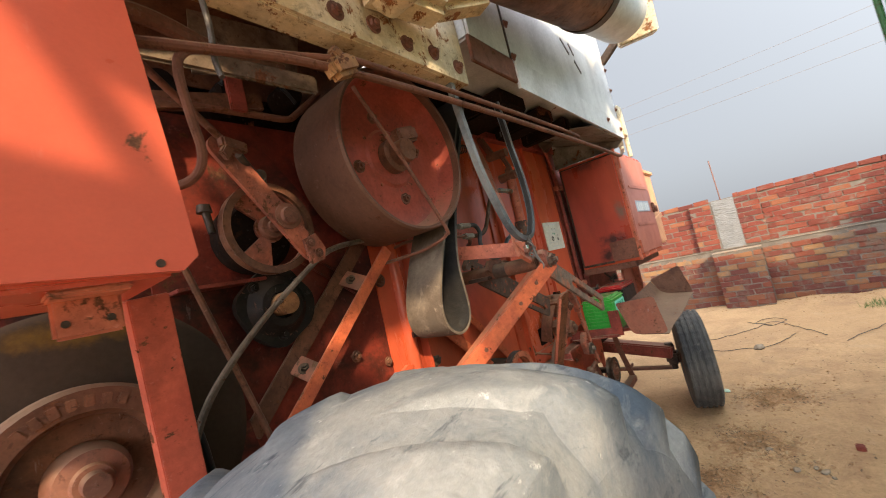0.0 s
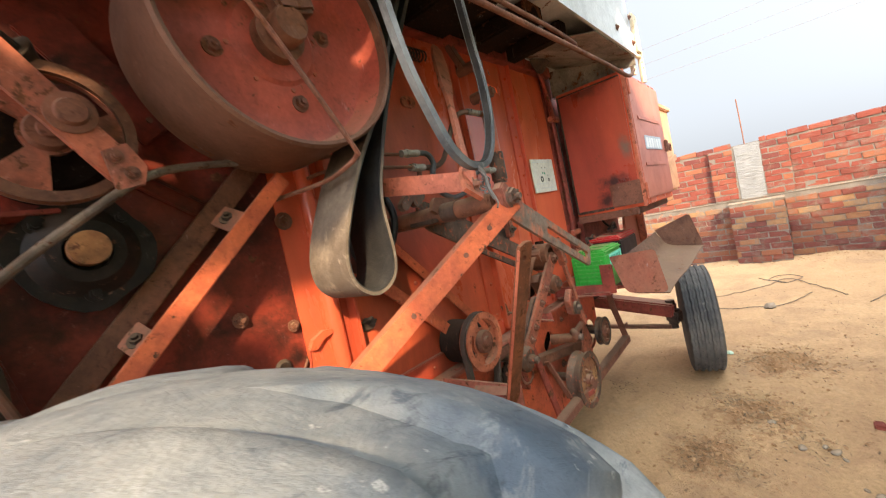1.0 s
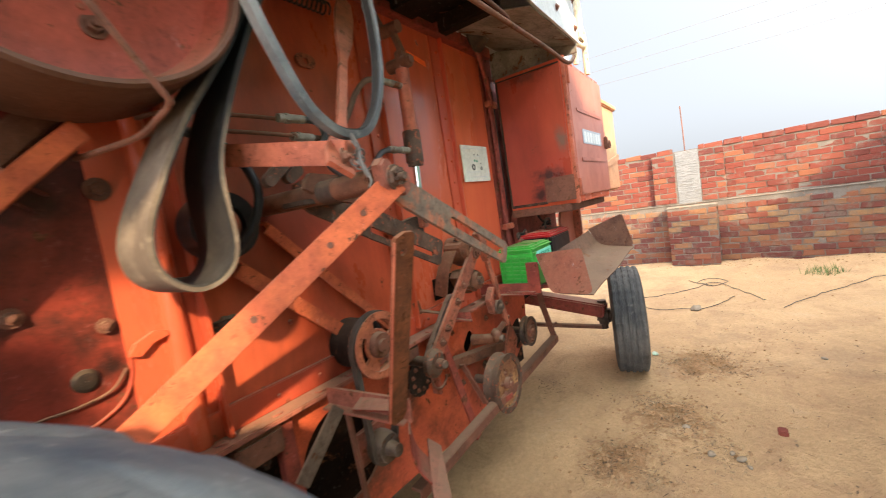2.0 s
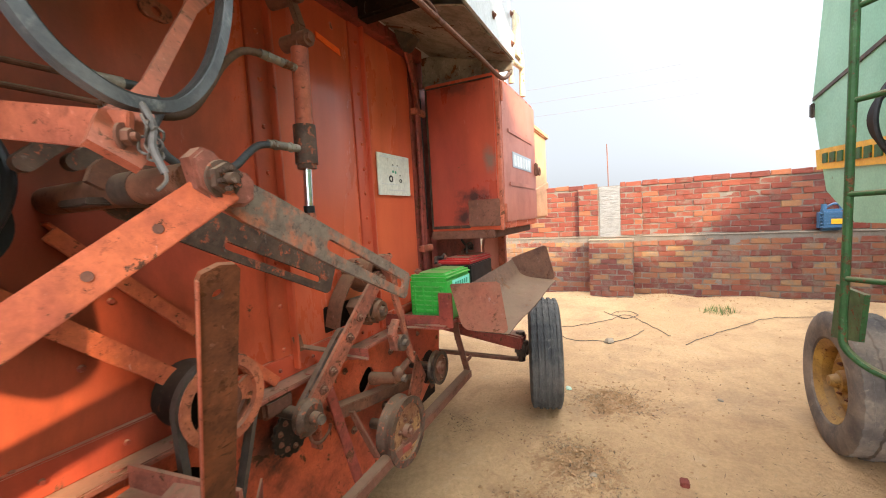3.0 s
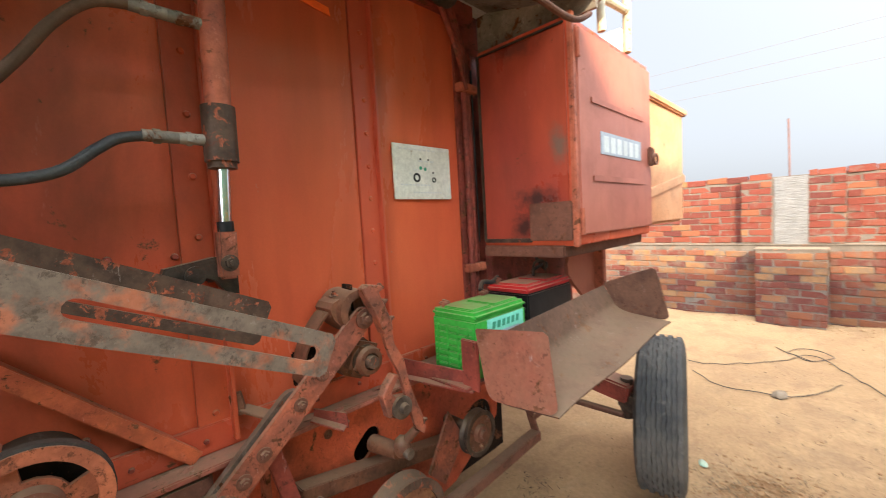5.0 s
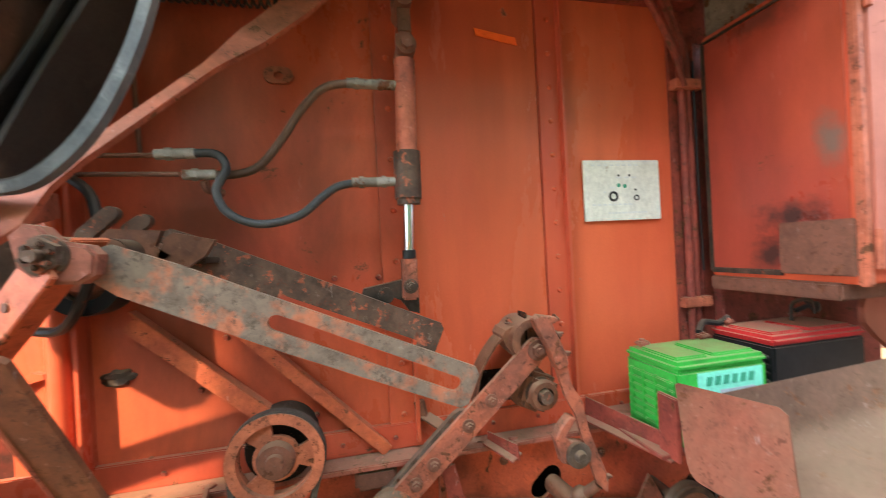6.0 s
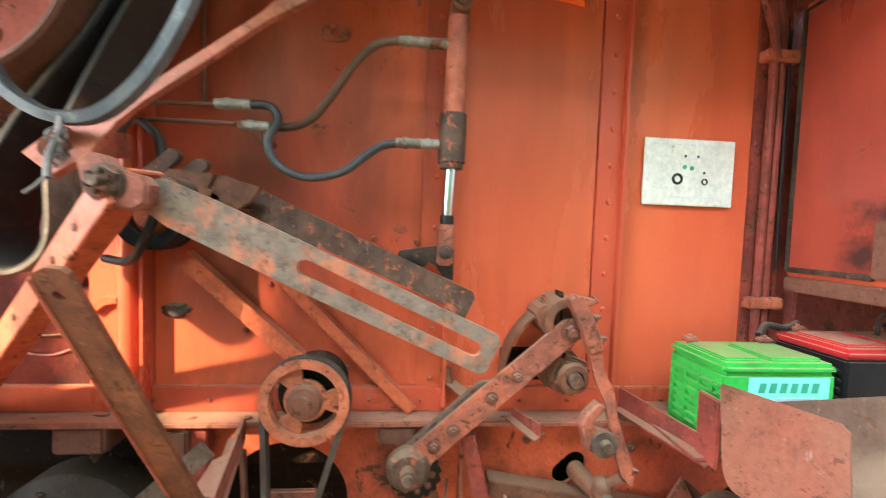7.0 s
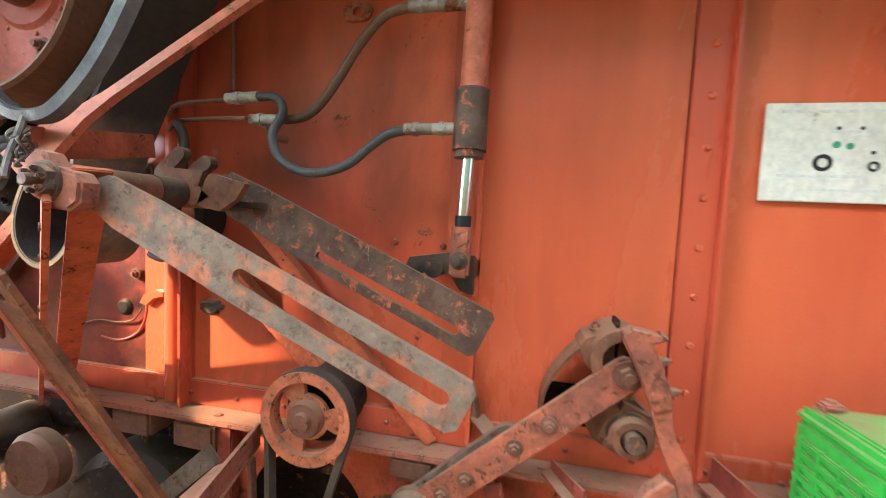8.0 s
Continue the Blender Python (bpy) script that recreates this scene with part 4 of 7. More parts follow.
for s in (0.105, 0.20, 0.40):
    p = high.lerp(low, s) + Vector((-0.0027, -0.0043, 0))
    part("bolt_hole", rod(B(), p, p + Vector((-0.0016, -0.0026, 0)), 0.0075, seg=14), RUSTY, arm)
# horizontal bracket and the lever that rises from it
part("bracket_bar", bar(B(), (-1.40, -0.19, 1.715), (-1.300, -0.505, 1.660), 0.012, 0.055, bevel=0.002), PINK, harvester)
lever = B()
foot, tip = Vector((-1.312, -0.500, 1.648)), Vector((-0.780, -0.085, 2.345))
plate(lever, [(-0.03, -0.035), (0.03, -0.042), (0.10, -0.018), (0.16, -0.012), (0.48, -0.013), (0.62, -0.032), (0.80, -0.036), (0.93, -0.026), (0.95, 0.0), (0.93, 0.026), (0.80, 0.036), (0.62, 0.030), (0.48, 0.012), (0.16, 0.011), (0.10, 0.018), (0.03, 0.036), (-0.03, 0.03)], 0.014, place=tilted(foot, tip) @ pose(0, 0, 0, -40, 0, 0))
lever = part("hand_lever", lever, PINK, harvester, "flat orange lever with a broad end")
part("bolt", bolt(B(), (-1.310, -0.502, 1.652), 0.013, 0.01, (0.6, -1, 0)), RUSTY, lever)
wire = B()
for k in range(5):
    c = Vector((-1.287 + 0.003 * (k % 3), -0.522, 1.672 - 0.010 * k))
    pts = [c + Vector((0.009 * math.cos(a) * (1 + 0.2 * (k % 2)), 0.011 * math.sin(a * 1.3 + k), 0.013 * math.sin(a))) for a in [2 * math.pi * j / 9 + k for j in range(9)]]
    tube(wire, pts, 0.0022, 6, 5, closed=True)
tube(wire, [(-1.290, -0.512, 1.705), (-1.283, -0.526, 1.670), (-1.290, -0.534, 1.635), (-1.284, -0.545, 1.600)], 0.0055, 7)
tube(wire, [(-1.284, -0.545, 1.605), (-1.290, -0.556, 1.588), (-1.305, -0.560, 1.574)], 0.0028, 6)
tagged(part("tie_wire", wire, WIRE), "knot of pale wire and rag tying the belt up", "wire")

# brown crank strip and the link at its foot
crank = B()
a, b = Vector((-1.250, -0.592, 1.462)), Vector((-1.155, -0.375, 0.935))
long = (b - a).length
plate(crank, [(0.004, -0.026), (0.016, -0.031), (long, -0.031), (long + 0.022, -0.016), (long + 0.022, 0.016), (long, 0.031), (0.010, 0.031), (0.001, 0.024), (-0.004, 0.0)], 0.010, [round_hole(0.045, -0.002, 0.009, 14)])
side = (b - a).normalized()
face = Vector((-0.16, -1.0, 0.0))
face = (face - side * face.dot(side)).normalized()
turn = Matrix((side, -face, side.cross(-face))).transposed().to_4x4()
bmesh.ops.transform(crank, matrix=Matrix.Translation(a) @ turn, verts=crank.verts)
crank = part("crank_strip", crank, STRIP, harvester, "flat brown steel strip hanging at a slant")
# Sunlight on the strip's worn left edge, put in as a paler bar.
out = turn.to_3x3() @ Vector((0, 0, -1))
out = out if out.x < 0 else -out
part("worn_edge", bar(B(), a + side * 0.012 + out * 0.0315, b + out * 0.0315, 0.0095, 0.003, turn.to_3x3() @ Vector((0, 0, 1)), 0.001), PINK, crank, "pale worn edge, coloured as sunlit")
link = panel4(B(), ((-1.108, -0.385, 0.972), (-1.165, -0.085, 0.995), (-1.165, -0.085, 0.935), (-1.108, -0.385, 0.900)), 0.010)
bar(link, (-1.125, -0.375, 0.905), (-1.185, -0.09, 0.938), 0.045, 0.008, (0, 0, 1), 0.002)
part("crank_link", link, RAIL, harvester, "worn angle link at the foot of the strip")
part("link_gusset", panel4(B(), ((-1.165, -0.38, 0.955), (-1.112, -0.380, 0.965), (-1.150, -0.22, 0.965), (-1.19, -0.22, 0.945)), 0.006), RED, harvester)


# ==== pulleys ====
def vee_pulley(name, c, r, width, hub_r, spokes, mat, label="", bolts=0, rim_mat=None, edge_mat=None, band=0.80, window=1.2):
    """A V-belt pulley that turns about y: rim, web with openings, hub."""
    x, y, z = c
    t = width / 2
    rim = lathe(B(), c, [(r * band, -t), (r, -t), (r, -t * 0.75), (r * 0.92, -t * 0.2), (r * 0.92, t * 0.2), (r, t * 0.75), (r, t), (r * band, t)], 44)
    if spokes:
        holes = []
        for k in range(spokes):
            a0 = 2 * math.pi * (k + 0.19) / spokes
            a1 = 2 * math.pi * (k + 0.81) / spokes
            inner, outer = hub_r * window, r * (band - 0.01)
            loop = [(x + outer * math.cos(a0 + (a1 - a0) * j / 7), z + outer * math.sin(a0 + (a1 - a0) * j / 7)) for j in range(8)]
            loop += [(x + inner * math.cos(a1 + (a0 - a1) * j / 4), z + inner * math.sin(a1 + (a0 - a1) * j / 4)) for j in range(5)]
            holes.append(loop)
        web = plate(B(), round_hole(x, z, r * (band + 0.03), 40), 0.012, holes, Matrix.Translation((0, y - 0.004, 0)))
    else:
        web = lathe(B(), c, [(0.001, -t * 0.55), (r * 0.5, -t * 0.5), (r * 0.84, -t * 0.7), (r * 0.84, t * 0.2), (0.001, t * 0.2)], 44)
    pulley = part(name, rim, edge_mat or mat, harvester, label)
    part("web", web, mat, pulley)
    boss = lathe(B(), c, [(0.001, -t - 0.018), (hub_r * 0.45, -t - 0.018), (hub_r * 0.5, -t - 0.006), (hub_r * 0.9, -t - 0.006), (hub_r, -t + 0.004), (hub_r, t), (0.001, t)], 30)
    part("hub", boss, rim_mat or RUSTY, pulley)
    for k in range(bolts):
        a = 2 * math.pi * (k + 0.3) / bolts
        part("bolt", bolt(B(), (x + hub_r * 1.7 * math.cos(a), y - t * 0.5, z + hub_r * 1.7 * math.sin(a)), 0.009, 0.007), RUSTY, pulley)
    return pulley


vee_pulley("drive_pulley", (-0.984, -0.155, 1.074), 0.117, 0.040, 0.046, 3, PULLEY, "dusty orange spoked pulley with a V-belt", band=0.78, window=1.24)
# Added dark backing that stands in for shade seen through the windows.
part("pulley_housing", lathe(B(), (-0.984, -0.105, 1.074), [(0.001, -0.012), (0.062, -0.012), (0.088, 0.0), (0.090, 0.10), (0.001, 0.10)], 32), CAKED, harvester)
part("axle", rod(B(), (-0.984, -0.15, 1.074), (-0.984, 0.05, 1.074), 0.028), DARK, harvester)
belt = B()
loop = []
for k in range(19):
    a = radians(-10 + 200 * k / 18)
    loop.append(Vector((-0.984 + 0.112 * math.cos(a), -0.150, 1.074 + 0.112 * math.sin(a))))
for k in range(13):
    a = radians(194 + 152 * k / 12)
    loop.append(Vector((-1.03 + 0.055 * math.cos(a), -0.150, 0.72 + 0.055 * math.sin(a))))
sweep(belt, loop, [(-0.011, -0.008), (0.011, -0.008), (0.015, 0.008), (-0.015, 0.008)], side=(0, 1, 0), closed=True)
part("v_belt", belt, BELT_DARK, harvester)
idler = part("lower_shaft_bearing", lathe(B(), (-1.03, -0.15, 0.72), [(0.001, -0.07), (0.022, -0.07), (0.026, -0.03), (0.048, -0.03), (0.055, 0.0), (0.055, 0.03), (0.001, 0.03)], 28), GREY_STEEL, harvester)
part("bearing_plate", box(B(), (-1.10, -0.10, 0.66), (-0.96, -0.085, 0.79), 0.006), ORANGE_BARE, idler)
part("slant_plate", bar(B(), (-1.215, -0.19, 0.965), (-1.375, -0.19, 0.820), 0.010, 0.050, (1, 0, 0), 0.002), GREY_STEEL, harvester, "bare grey slanting plate")
part("guard_stay", bar(B(), (-1.150, -0.14, 0.93), (-1.130, -0.14, 0.50), 0.022, 0.012, (1, 0, 0), 0.002), RUSTY, harvester)
shield = sweep(B(), smooth_path([(-0.955, -0.215, 0.790), (-0.945, -0.20, 0.70), (-0.925, -0.20, 0.62), (-0.900, -0.23, 0.56)], 6), [(-0.075, -0.003), (0.075, -0.003), (0.075, 0.003), (-0.075, 0.003)], side=(0.75, 0.66, 0))
part("belt_shield", shield, RED, harvester, "curved red-brown belt shield")
part("shield_tray", panel4(B(), ((-1.02, -0.33, 0.55), (-0.78, -0.13, 0.60), (-0.74, -0.16, 0.55), (-0.98, -0.38, 0.50)), 0.006), RAIL, harvester)

disc = vee_pulley("disc_pulley", (-0.165, -0.166, 0.563), 0.152, 0.075, 0.030, 0, YELLOW_RIM, "rusty yellow pulley disc with bolts", 5, edge_mat=GREASY_ARM)
vee_pulley("small_pulley", (0.213, -0.170, 0.714), 0.088, 0.040, 0.035, 0, BROWN, "small red-brown pulley", 3, edge_mat=DARK)
part("disc_axle", rod(B(), (-0.165, -0.15, 0.563), (-0.165, 0.02, 0.563), 0.024), DARK, harvester)
part("small_axle", rod(B(), (0.213, -0.15, 0.714), (0.213, 0.02, 0.714), 0.022), DARK, harvester)
part("stay", bar(B(), (-0.165, -0.21, 0.50), (-0.40, -0.12, 0.47), 0.008, 0.03, bevel=0.002), RED, harvester)

# chain sprocket, toothed arm and long bolted link
sprocket = B()
teeth = []
for k in range(64):
    a = 2 * math.pi * k / 64
    rr = 0.080 if k % 4 in (1, 2) else 0.074
    teeth.append((-0.685 + rr * math.cos(a), 0.805 + rr * math.sin(a)))
plate(sprocket, teeth, 0.010, place=Matrix.Translation((0, -0.060, 0)))
sprocket = part("sprocket", sprocket, CAKED, harvester, "greasy dark brown chain sprocket")
for k in range(9):
    a = 2 * math.pi * k / 9
    part("bolt", bolt(B(), (-0.685 + 0.052 * math.cos(a), -0.061, 0.805 + 0.052 * math.sin(a)), 0.007, 0.006), RUSTY, sprocket)
crankhub = lathe(B(), (-0.707, -0.175, 0.892), [(0.001, -0.045), (0.020, -0.045), (0.022, -0.015), (0.044, -0.015), (0.060, 0.0), (0.060, 0.02), (0.001, 0.02)], 30)
crankhub = part("crank_hub", crankhub, GREASY_ARM, harvester)
part("shaft_end", rod(B(), (-0.707, -0.215, 0.892), (-0.707, -0.230, 0.892), 0.017, 0.014, 18), GREY_STEEL, crankhub)
part("crank_shaft", rod(B(), (-0.707, -0.16, 0.892), (-0.707, 0.03, 0.892), 0.022), DARK, crankhub)
part("bearing_block", box(B(), (-0.80, -0.08, 0.90), (-0.68, -0.01, 0.965), 0.012), RUSTY, harvester)
link = B()
plate(link, slot_loop((-0.70, 0.905), (-0.276, 1.276), 0.034), 0.014, place=Matrix.Translation((0, -0.175, 0)))
link = part("link_bar", link, ORANGE_BARE, harvester, "long bolted link bar with chipped orange paint")
part("link_back", plate(B(), slot_loop((-0.70, 0.912), (-0.50, 1.092), 0.036), 0.02, place=Matrix.Translation((0, -0.158, 0))), GREY_STEEL, link)
for s in (0.14, 0.26, 0.50, 0.66):
    part("bolt", bolt(B(), (-0.70 + 0.424 * s, -0.176, 0.905 + 0.371 * s), 0.0125, 0.010), RUSTY, link)
part("castle_nut", bolt(B(), (-0.276, -0.180, 1.276), 0.020, 0.012), RUSTY, link)

# split clamp, roller and the forked rocker
clamp = B()
plate(clamp, [(-0.366, 1.316), (-0.355, 1.332), (-0.327, 1.344), (-0.283, 1.360), (-0.262, 1.335), (-0.243, 1.240), (-0.262, 1.214), (-0.302, 1.233), (-0.332, 1.256), (-0.356, 1.286)], 0.09, place=Matrix.Translation((0, -0.145, 0)))
lathe(clamp, (-0.285, -0.10, 1.300), [(0.040, -0.075), (0.062, -0.07), (0.066, 0.0), (0.062, 0.06), (0.040, 0.06)], 30)
clamp = part("split_clamp", clamp, BROWN, harvester)
for x, z in ((-0.330, 1.348),):
    part("bolt", bolt(B(), (x, -0.11, z), 0.010, 0.008, (-0.2, 0, 1)), GREASY_ARM, clamp)
part("clamp_gap", box(B(), (-0.297, -0.149, 1.30), (-0.291, -0.10, 1.378)), BLACK_SHADE, clamp)
roller = lathe(B(), (-0.252, -0.125, 1.135), [(0.001, -0.055), (0.019, -0.055), (0.022, -0.02), (0.028, -0.02), (0.048, -0.012), (0.054, 0.01), (0.054, 0.06), (0.001, 0.06)], 30)
roller = part("roller_bearing", roller, GREASY_ARM, harvester)
housing = box(B(), (-0.305, -0.150, 1.085), (-0.205, -0.075, 1.190), 0.016, pose(0, 0, 0, 0, 22, 0))
lathe(housing, (-0.252, -0.155, 1.135), [(0.026, -0.012), (0.040, -0.010), (0.046, 0.006), (0.026, 0.006)], 28)
part("housing", housing, BROWN, roller)
part("bearing_arm", plate(B(), [(-0.36, 1.17), (-0.33, 1.20), (-0.24, 1.20), (-0.20, 1.16), (-0.21, 1.10), (-0.26, 1.07), (-0.32, 1.10)], 0.05, place=Matrix.Translation((0, -0.11, 0))), BROWN, roller)
# Black slab on the sheet, painted as the shade of an opening.
part("dark_opening", box(B(), (-0.43, -0.010, 1.075), (-0.24, 0.0, 1.18), 0.004), BLACK_SHADE, harvester)
guard = sweep(B(), smooth_path([(-0.435, -0.05, 1.10), (-0.425, -0.07, 1.20), (-0.375, -0.09, 1.29), (-0.32, -0.10, 1.33)], 6), [(-0.035, -0.003), (0.035, -0.003), (0.035, 0.003), (-0.035, 0.003)], side=(0, 1, 0))
part("curved_guard", guard, BROWN, harvester)
rocker = B()
plate(rocker, [(-0.295, 1.351), (-0.300, 1.370), (-0.283, 1.381), (-0.232, 1.371), (-0.231, 1.360), (-0.247, 1.354), (-0.222, 1.297), (-0.208, 1.262), (-0.204, 1.234), (-0.237, 1.224), (-0.267, 1.297)], 0.036, place=Matrix.Translation((0, -0.222, 0)))
bmesh.ops.bevel(rocker, geom=[e for e in rocker.edges if e.is_manifold and e.calc_face_angle(0) > 1.2], offset=0.003, segments=1, affect="EDGES", clamp_overlap=True)
rocker = part("rocker", rocker, ORANGE_BARE, harvester, "bent rocker lever, orange paint worn to steel")
strap = plate(B(), [(-0.240, 1.236), (-0.205, 1.240), (-0.196, 1.184), (-0.163, 1.126), (-0.149, 1.052), (-0.129, 0.993), (-0.091, 0.895), (-0.097, 0.856), (-0.129, 0.887), (-0.156, 0.977), (-0.186, 1.093), (-0.214, 1.147), (-0.226, 1.183)], 0.014, place=Matrix.Translation((0, -0.212, 0)))
part("strap", strap, ORANGE_BARE, rocker, "kinked steel strap")
yoke = plate(B(), [(-0.200, 1.088), (-0.177, 1.077), (-0.215, 1.031), (-0.197, 1.013), (-0.142, 1.002), (-0.140, 0.956), (-0.183, 0.938), (-0.229, 0.958), (-0.246, 1.030), (-0.230, 1.058)], 0.034, place=Matrix.Translation((0, -0.206, 0)))
bmesh.ops.bevel(yoke, geom=[e for e in yoke.edges if e.is_manifold and e.calc_face_angle(0) > 1.2], offset=0.004, segments=1, affect="EDGES", clamp_overlap=True)
part("yoke", yoke, ORANGE_BARE, rocker)
part("yoke_washer", lathe(B(), (-0.184, -0.208, 0.979), [(0.001, -0.03), (0.014, -0.03), (0.018, -0.014), (0.036, -0.012), (0.036, 0.0), (0.001, 0.0)], 26), GREY_STEEL, rocker)
for p, q in (((-0.226, -0.205, 1.318), (1, -0.2, 0.4)), ((-0.206, -0.205, 1.262), (1, -0.2, 0.3)), ((-0.236, -0.205, 1.366), (1, 0, -0.2)), ((-0.098, -0.205, 0.90), (1, -0.3, 0))):
    part("bolt", bolt(B(), p, 0.009, 0.009, q), RUSTY, rocker)
knuckle = rod(B(), (-0.160, -0.150, 0.800), (-0.172, -0.02, 0.787), 0.026, 0.030, 20)
bmesh.ops.create_icosphere(knuckle, subdivisions=2, radius=0.031, matrix=Matrix.Translation((-0.150, -0.155, 0.815)) @ Matrix.Diagonal((1, 1, 1.25, 1)))
rod(knuckle, (-0.150, -0.155, 0.82), (-0.115, -0.195, 0.875), 0.017, 0.014, 16)
part("pivot_pin", knuckle, BROWN, rocker, smooth=60)
part("pin_tip", rod(B(), (-0.148, -0.198, 0.800), (-0.151, -0.170, 0.804), 0.017, 0.016, 14), GREY_STEEL, rocker)
shelf = plate(B(), [(0, 0), (0.10, -0.015), (0.105, -0.06), (0.0, -0.05)], 0.006, place=Matrix.Translation((-0.40, -0.06, 1.01)) @ pose(0, 0, 0, 0, 0, -50))
bar(shelf, (-0.40, -0.06, 0.985), (-0.335, -0.135, 0.955), 0.06, 0.006, bevel=0.001)
part("angle_tab", shelf, RED, harvester)

# ==== drum, hanging belts and the drive at the front ====
DC = (-1.672, -0.36, 2.077)
drum = lathe(B(), DC, [(0.273, 0.0), (0.282, -0.003), (0.288, 0.004), (0.289, 0.235), (0.278, 0.238), (0.276, 0.12)], 72)
drum = part("drum", drum, DRUM_RIM, harvester, "large rust-brown drum pulley with an orange inside")
inside = lathe(B(), DC, [(0.001, 0.088), (0.098, 0.088), (0.108, 0.096), (0.160, 0.100), (0.180, 0.104), (0.230, 0.104), (0.252, 0.094), (0.268, 0.066), (0.2735, 0.03), (0.276, 0.03), (0.276, 0.13), (0.001, 0.13)], 72)
part("drum_face", inside, ORANGE_BARE_FACE, drum, "orange painted inner face of the drum")
boss = lathe(B(), DC, [(0.001, 0.0), (0.038, 0.0), (0.042, 0.01), (0.042, 0.05), (0.06, 0.055), (0.06, 0.09), (0.001, 0.09)], 30)
part("hub", boss, BROWN, drum)
part("hub_key", bar(B(), (-1.70, -0.335, 2.12), (-1.60, -0.335, 2.15), 0.05, 0.055, bevel=0.01), BROWN, drum)
for k in range(4):
    a = radians(-75 + 90 * k)
    part("bolt", bolt(B(), (DC[0] + 0.15 * math.cos(a), -0.258, DC[2] + 0.15 * math.sin(a)), 0.015, 0.012), RUSTY, drum)
for k in range(8):
    a = radians(12 + 45 * k)
    part("rivet", rod(B(), (DC[0] + 0.118 * math.cos(a), -0.260, DC[2] + 0.118 * math.sin(a)), (DC[0] + 0.118 * math.cos(a), -0.267, DC[2] + 0.118 * math.sin(a)), 0.007, 0.005, 10), ORANGE_BARE, drum)
part("drum_shaft", rod(B(), (DC[0], -0.26, DC[2]), (DC[0], 0.05, DC[2]), 0.04), DARK, drum)
part("guard_rod", tube(B(), [(-1.888, -0.385, 2.235), (-1.74, -0.388, 2.012), (-1.598, -0.380, 1.795), (-1.580, -0.365, 1.770), (-1.588, -0.33, 1.752), (-1.60, -0.24, 1.735), (-1.66, -0.08, 1.725)], 0.0062, 8), RUSTY, harvester, "bent rusty rod across the drum")

belt = smooth_path([(-1.15, -0.24, 2.42), (-1.285, -0.24, 2.17), (-1.40, -0.25, 1.95), (-1.520, -0.26, 1.78), (-1.598, -0.265, 1.640), (-1.640, -0.27, 1.535), (-1.632, -0.27, 1.46), (-1.578, -0.27, 1.420), (-1.517, -0.27, 1.437), (-1.482, -0.265, 1.50), (-1.480, -0.26, 1.66), (-1.430, -0.25, 1.80), (-1.345, -0.24, 1.98), (-1.235, -0.235, 2.18), (-1.10, -0.235, 2.43)], 7)
section = [(-0.052, -0.0045), (0.118, -0.0045), (0.118, 0.0045), (-0.052, 0.0045)]
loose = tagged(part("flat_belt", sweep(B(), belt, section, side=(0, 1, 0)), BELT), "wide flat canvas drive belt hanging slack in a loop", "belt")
inner = [p + (belt[min(i + 1, len(belt) - 1)] - belt[max(i - 1, 0)]).normalized().cross(Vector((0, 1, 0))) * 0.0065 for i, p in enumerate(belt)]
part("inner_face", sweep(B(), inner, [(-0.051, -0.002), (0.117, -0.002), (0.117, 0.002), (-0.051, 0.002)], side=(0, 1, 0)), BELT_BLACK, loose, "black rubber inner face")

vb = smooth_path([(-1.53, -0.485, 2.32), (-1.503, -0.49, 2.11), (-1.478, -0.495, 1.97), (-1.445, -0.50, 1.87), (-1.392, -0.505, 1.76), (-1.335, -0.505, 1.712), (-1.282, -0.505, 1.700), (-1.225, -0.505, 1.716), (-1.165, -0.495, 1.785), (-1.120, -0.48, 1.885), (-1.09, -0.46, 2.0), (-1.075, -0.44, 2.12), (-1.07, -0.42, 2.34)], 8)
vloop = tagged(part("v_belt_loop", sweep(B(), vb, [(-0.011, -0.008), (0.011, -0.008), (0.015, 0.008), (-0.015, 0.008)], side=(0, 1, 0)), VBELT), "grey ribbed V-belt hanging in a loop, tied with wire", "belt")
under = [p + (vb[min(i + 1, len(vb) - 1)] - vb[max(i - 1, 0)]).normalized().cross(Vector((0, 1, 0))) * 0.0105 for i, p in enumerate(vb)]
part("inner_face", sweep(B(), under, [(-0.009, -0.0025), (0.009, -0.0025), (0.009, 0.0025), (-0.009, 0.0025)], side=(0, 1, 0)), BELT_BLACK, vloop, "dark inner face")

tension = vee_pulley("tension_pulley", (-2.098, -0.145, 1.872), 0.132, 0.035, 0.035, 3, ORANGE_BARE, "orange spoked tension pulley with a thin greasy rim", edge_mat=BROWN, band=0.85)
swing = B()
plate(swing, slot_loop((-2.215, 2.085), (-2.012, 1.79), 0.030), 0.014, place=Matrix.Translation((0, -0.20, 0)))
swing = part("swing_arm", swing, ORANGE_BARE, harvester, "orange swing arm of the tension pulley")
part("arm_hub", lathe(B(), (-2.067, -0.20, 1.892), [(0.001, -0.018), (0.022, -0.018), (0.026, -0.008), (0.038, -0.006), (0.038, 0.03), (0.001, 0.03)], 26), RUSTY, swing)
part("arm_end", plate(B(), [(-2.04, 1.82), (-2.00, 1.835), (-1.975, 1.79), (-1.985, 1.755), (-2.03, 1.745)], 0.012, place=Matrix.Translation((0, -0.215, 0))), ORANGE_BARE, swing)
for x, z in ((-2.022, 1.808), (-2.002, 1.776)):
    part("bolt", bolt(B(), (x, -0.217, z), 0.009, 0.007), RUSTY, swing)
part("spring_rod", rod(B(), (-2.206, -0.225, 2.076), (-2.40, -0.30, 2.215), 0.009), RUSTY, harvester)
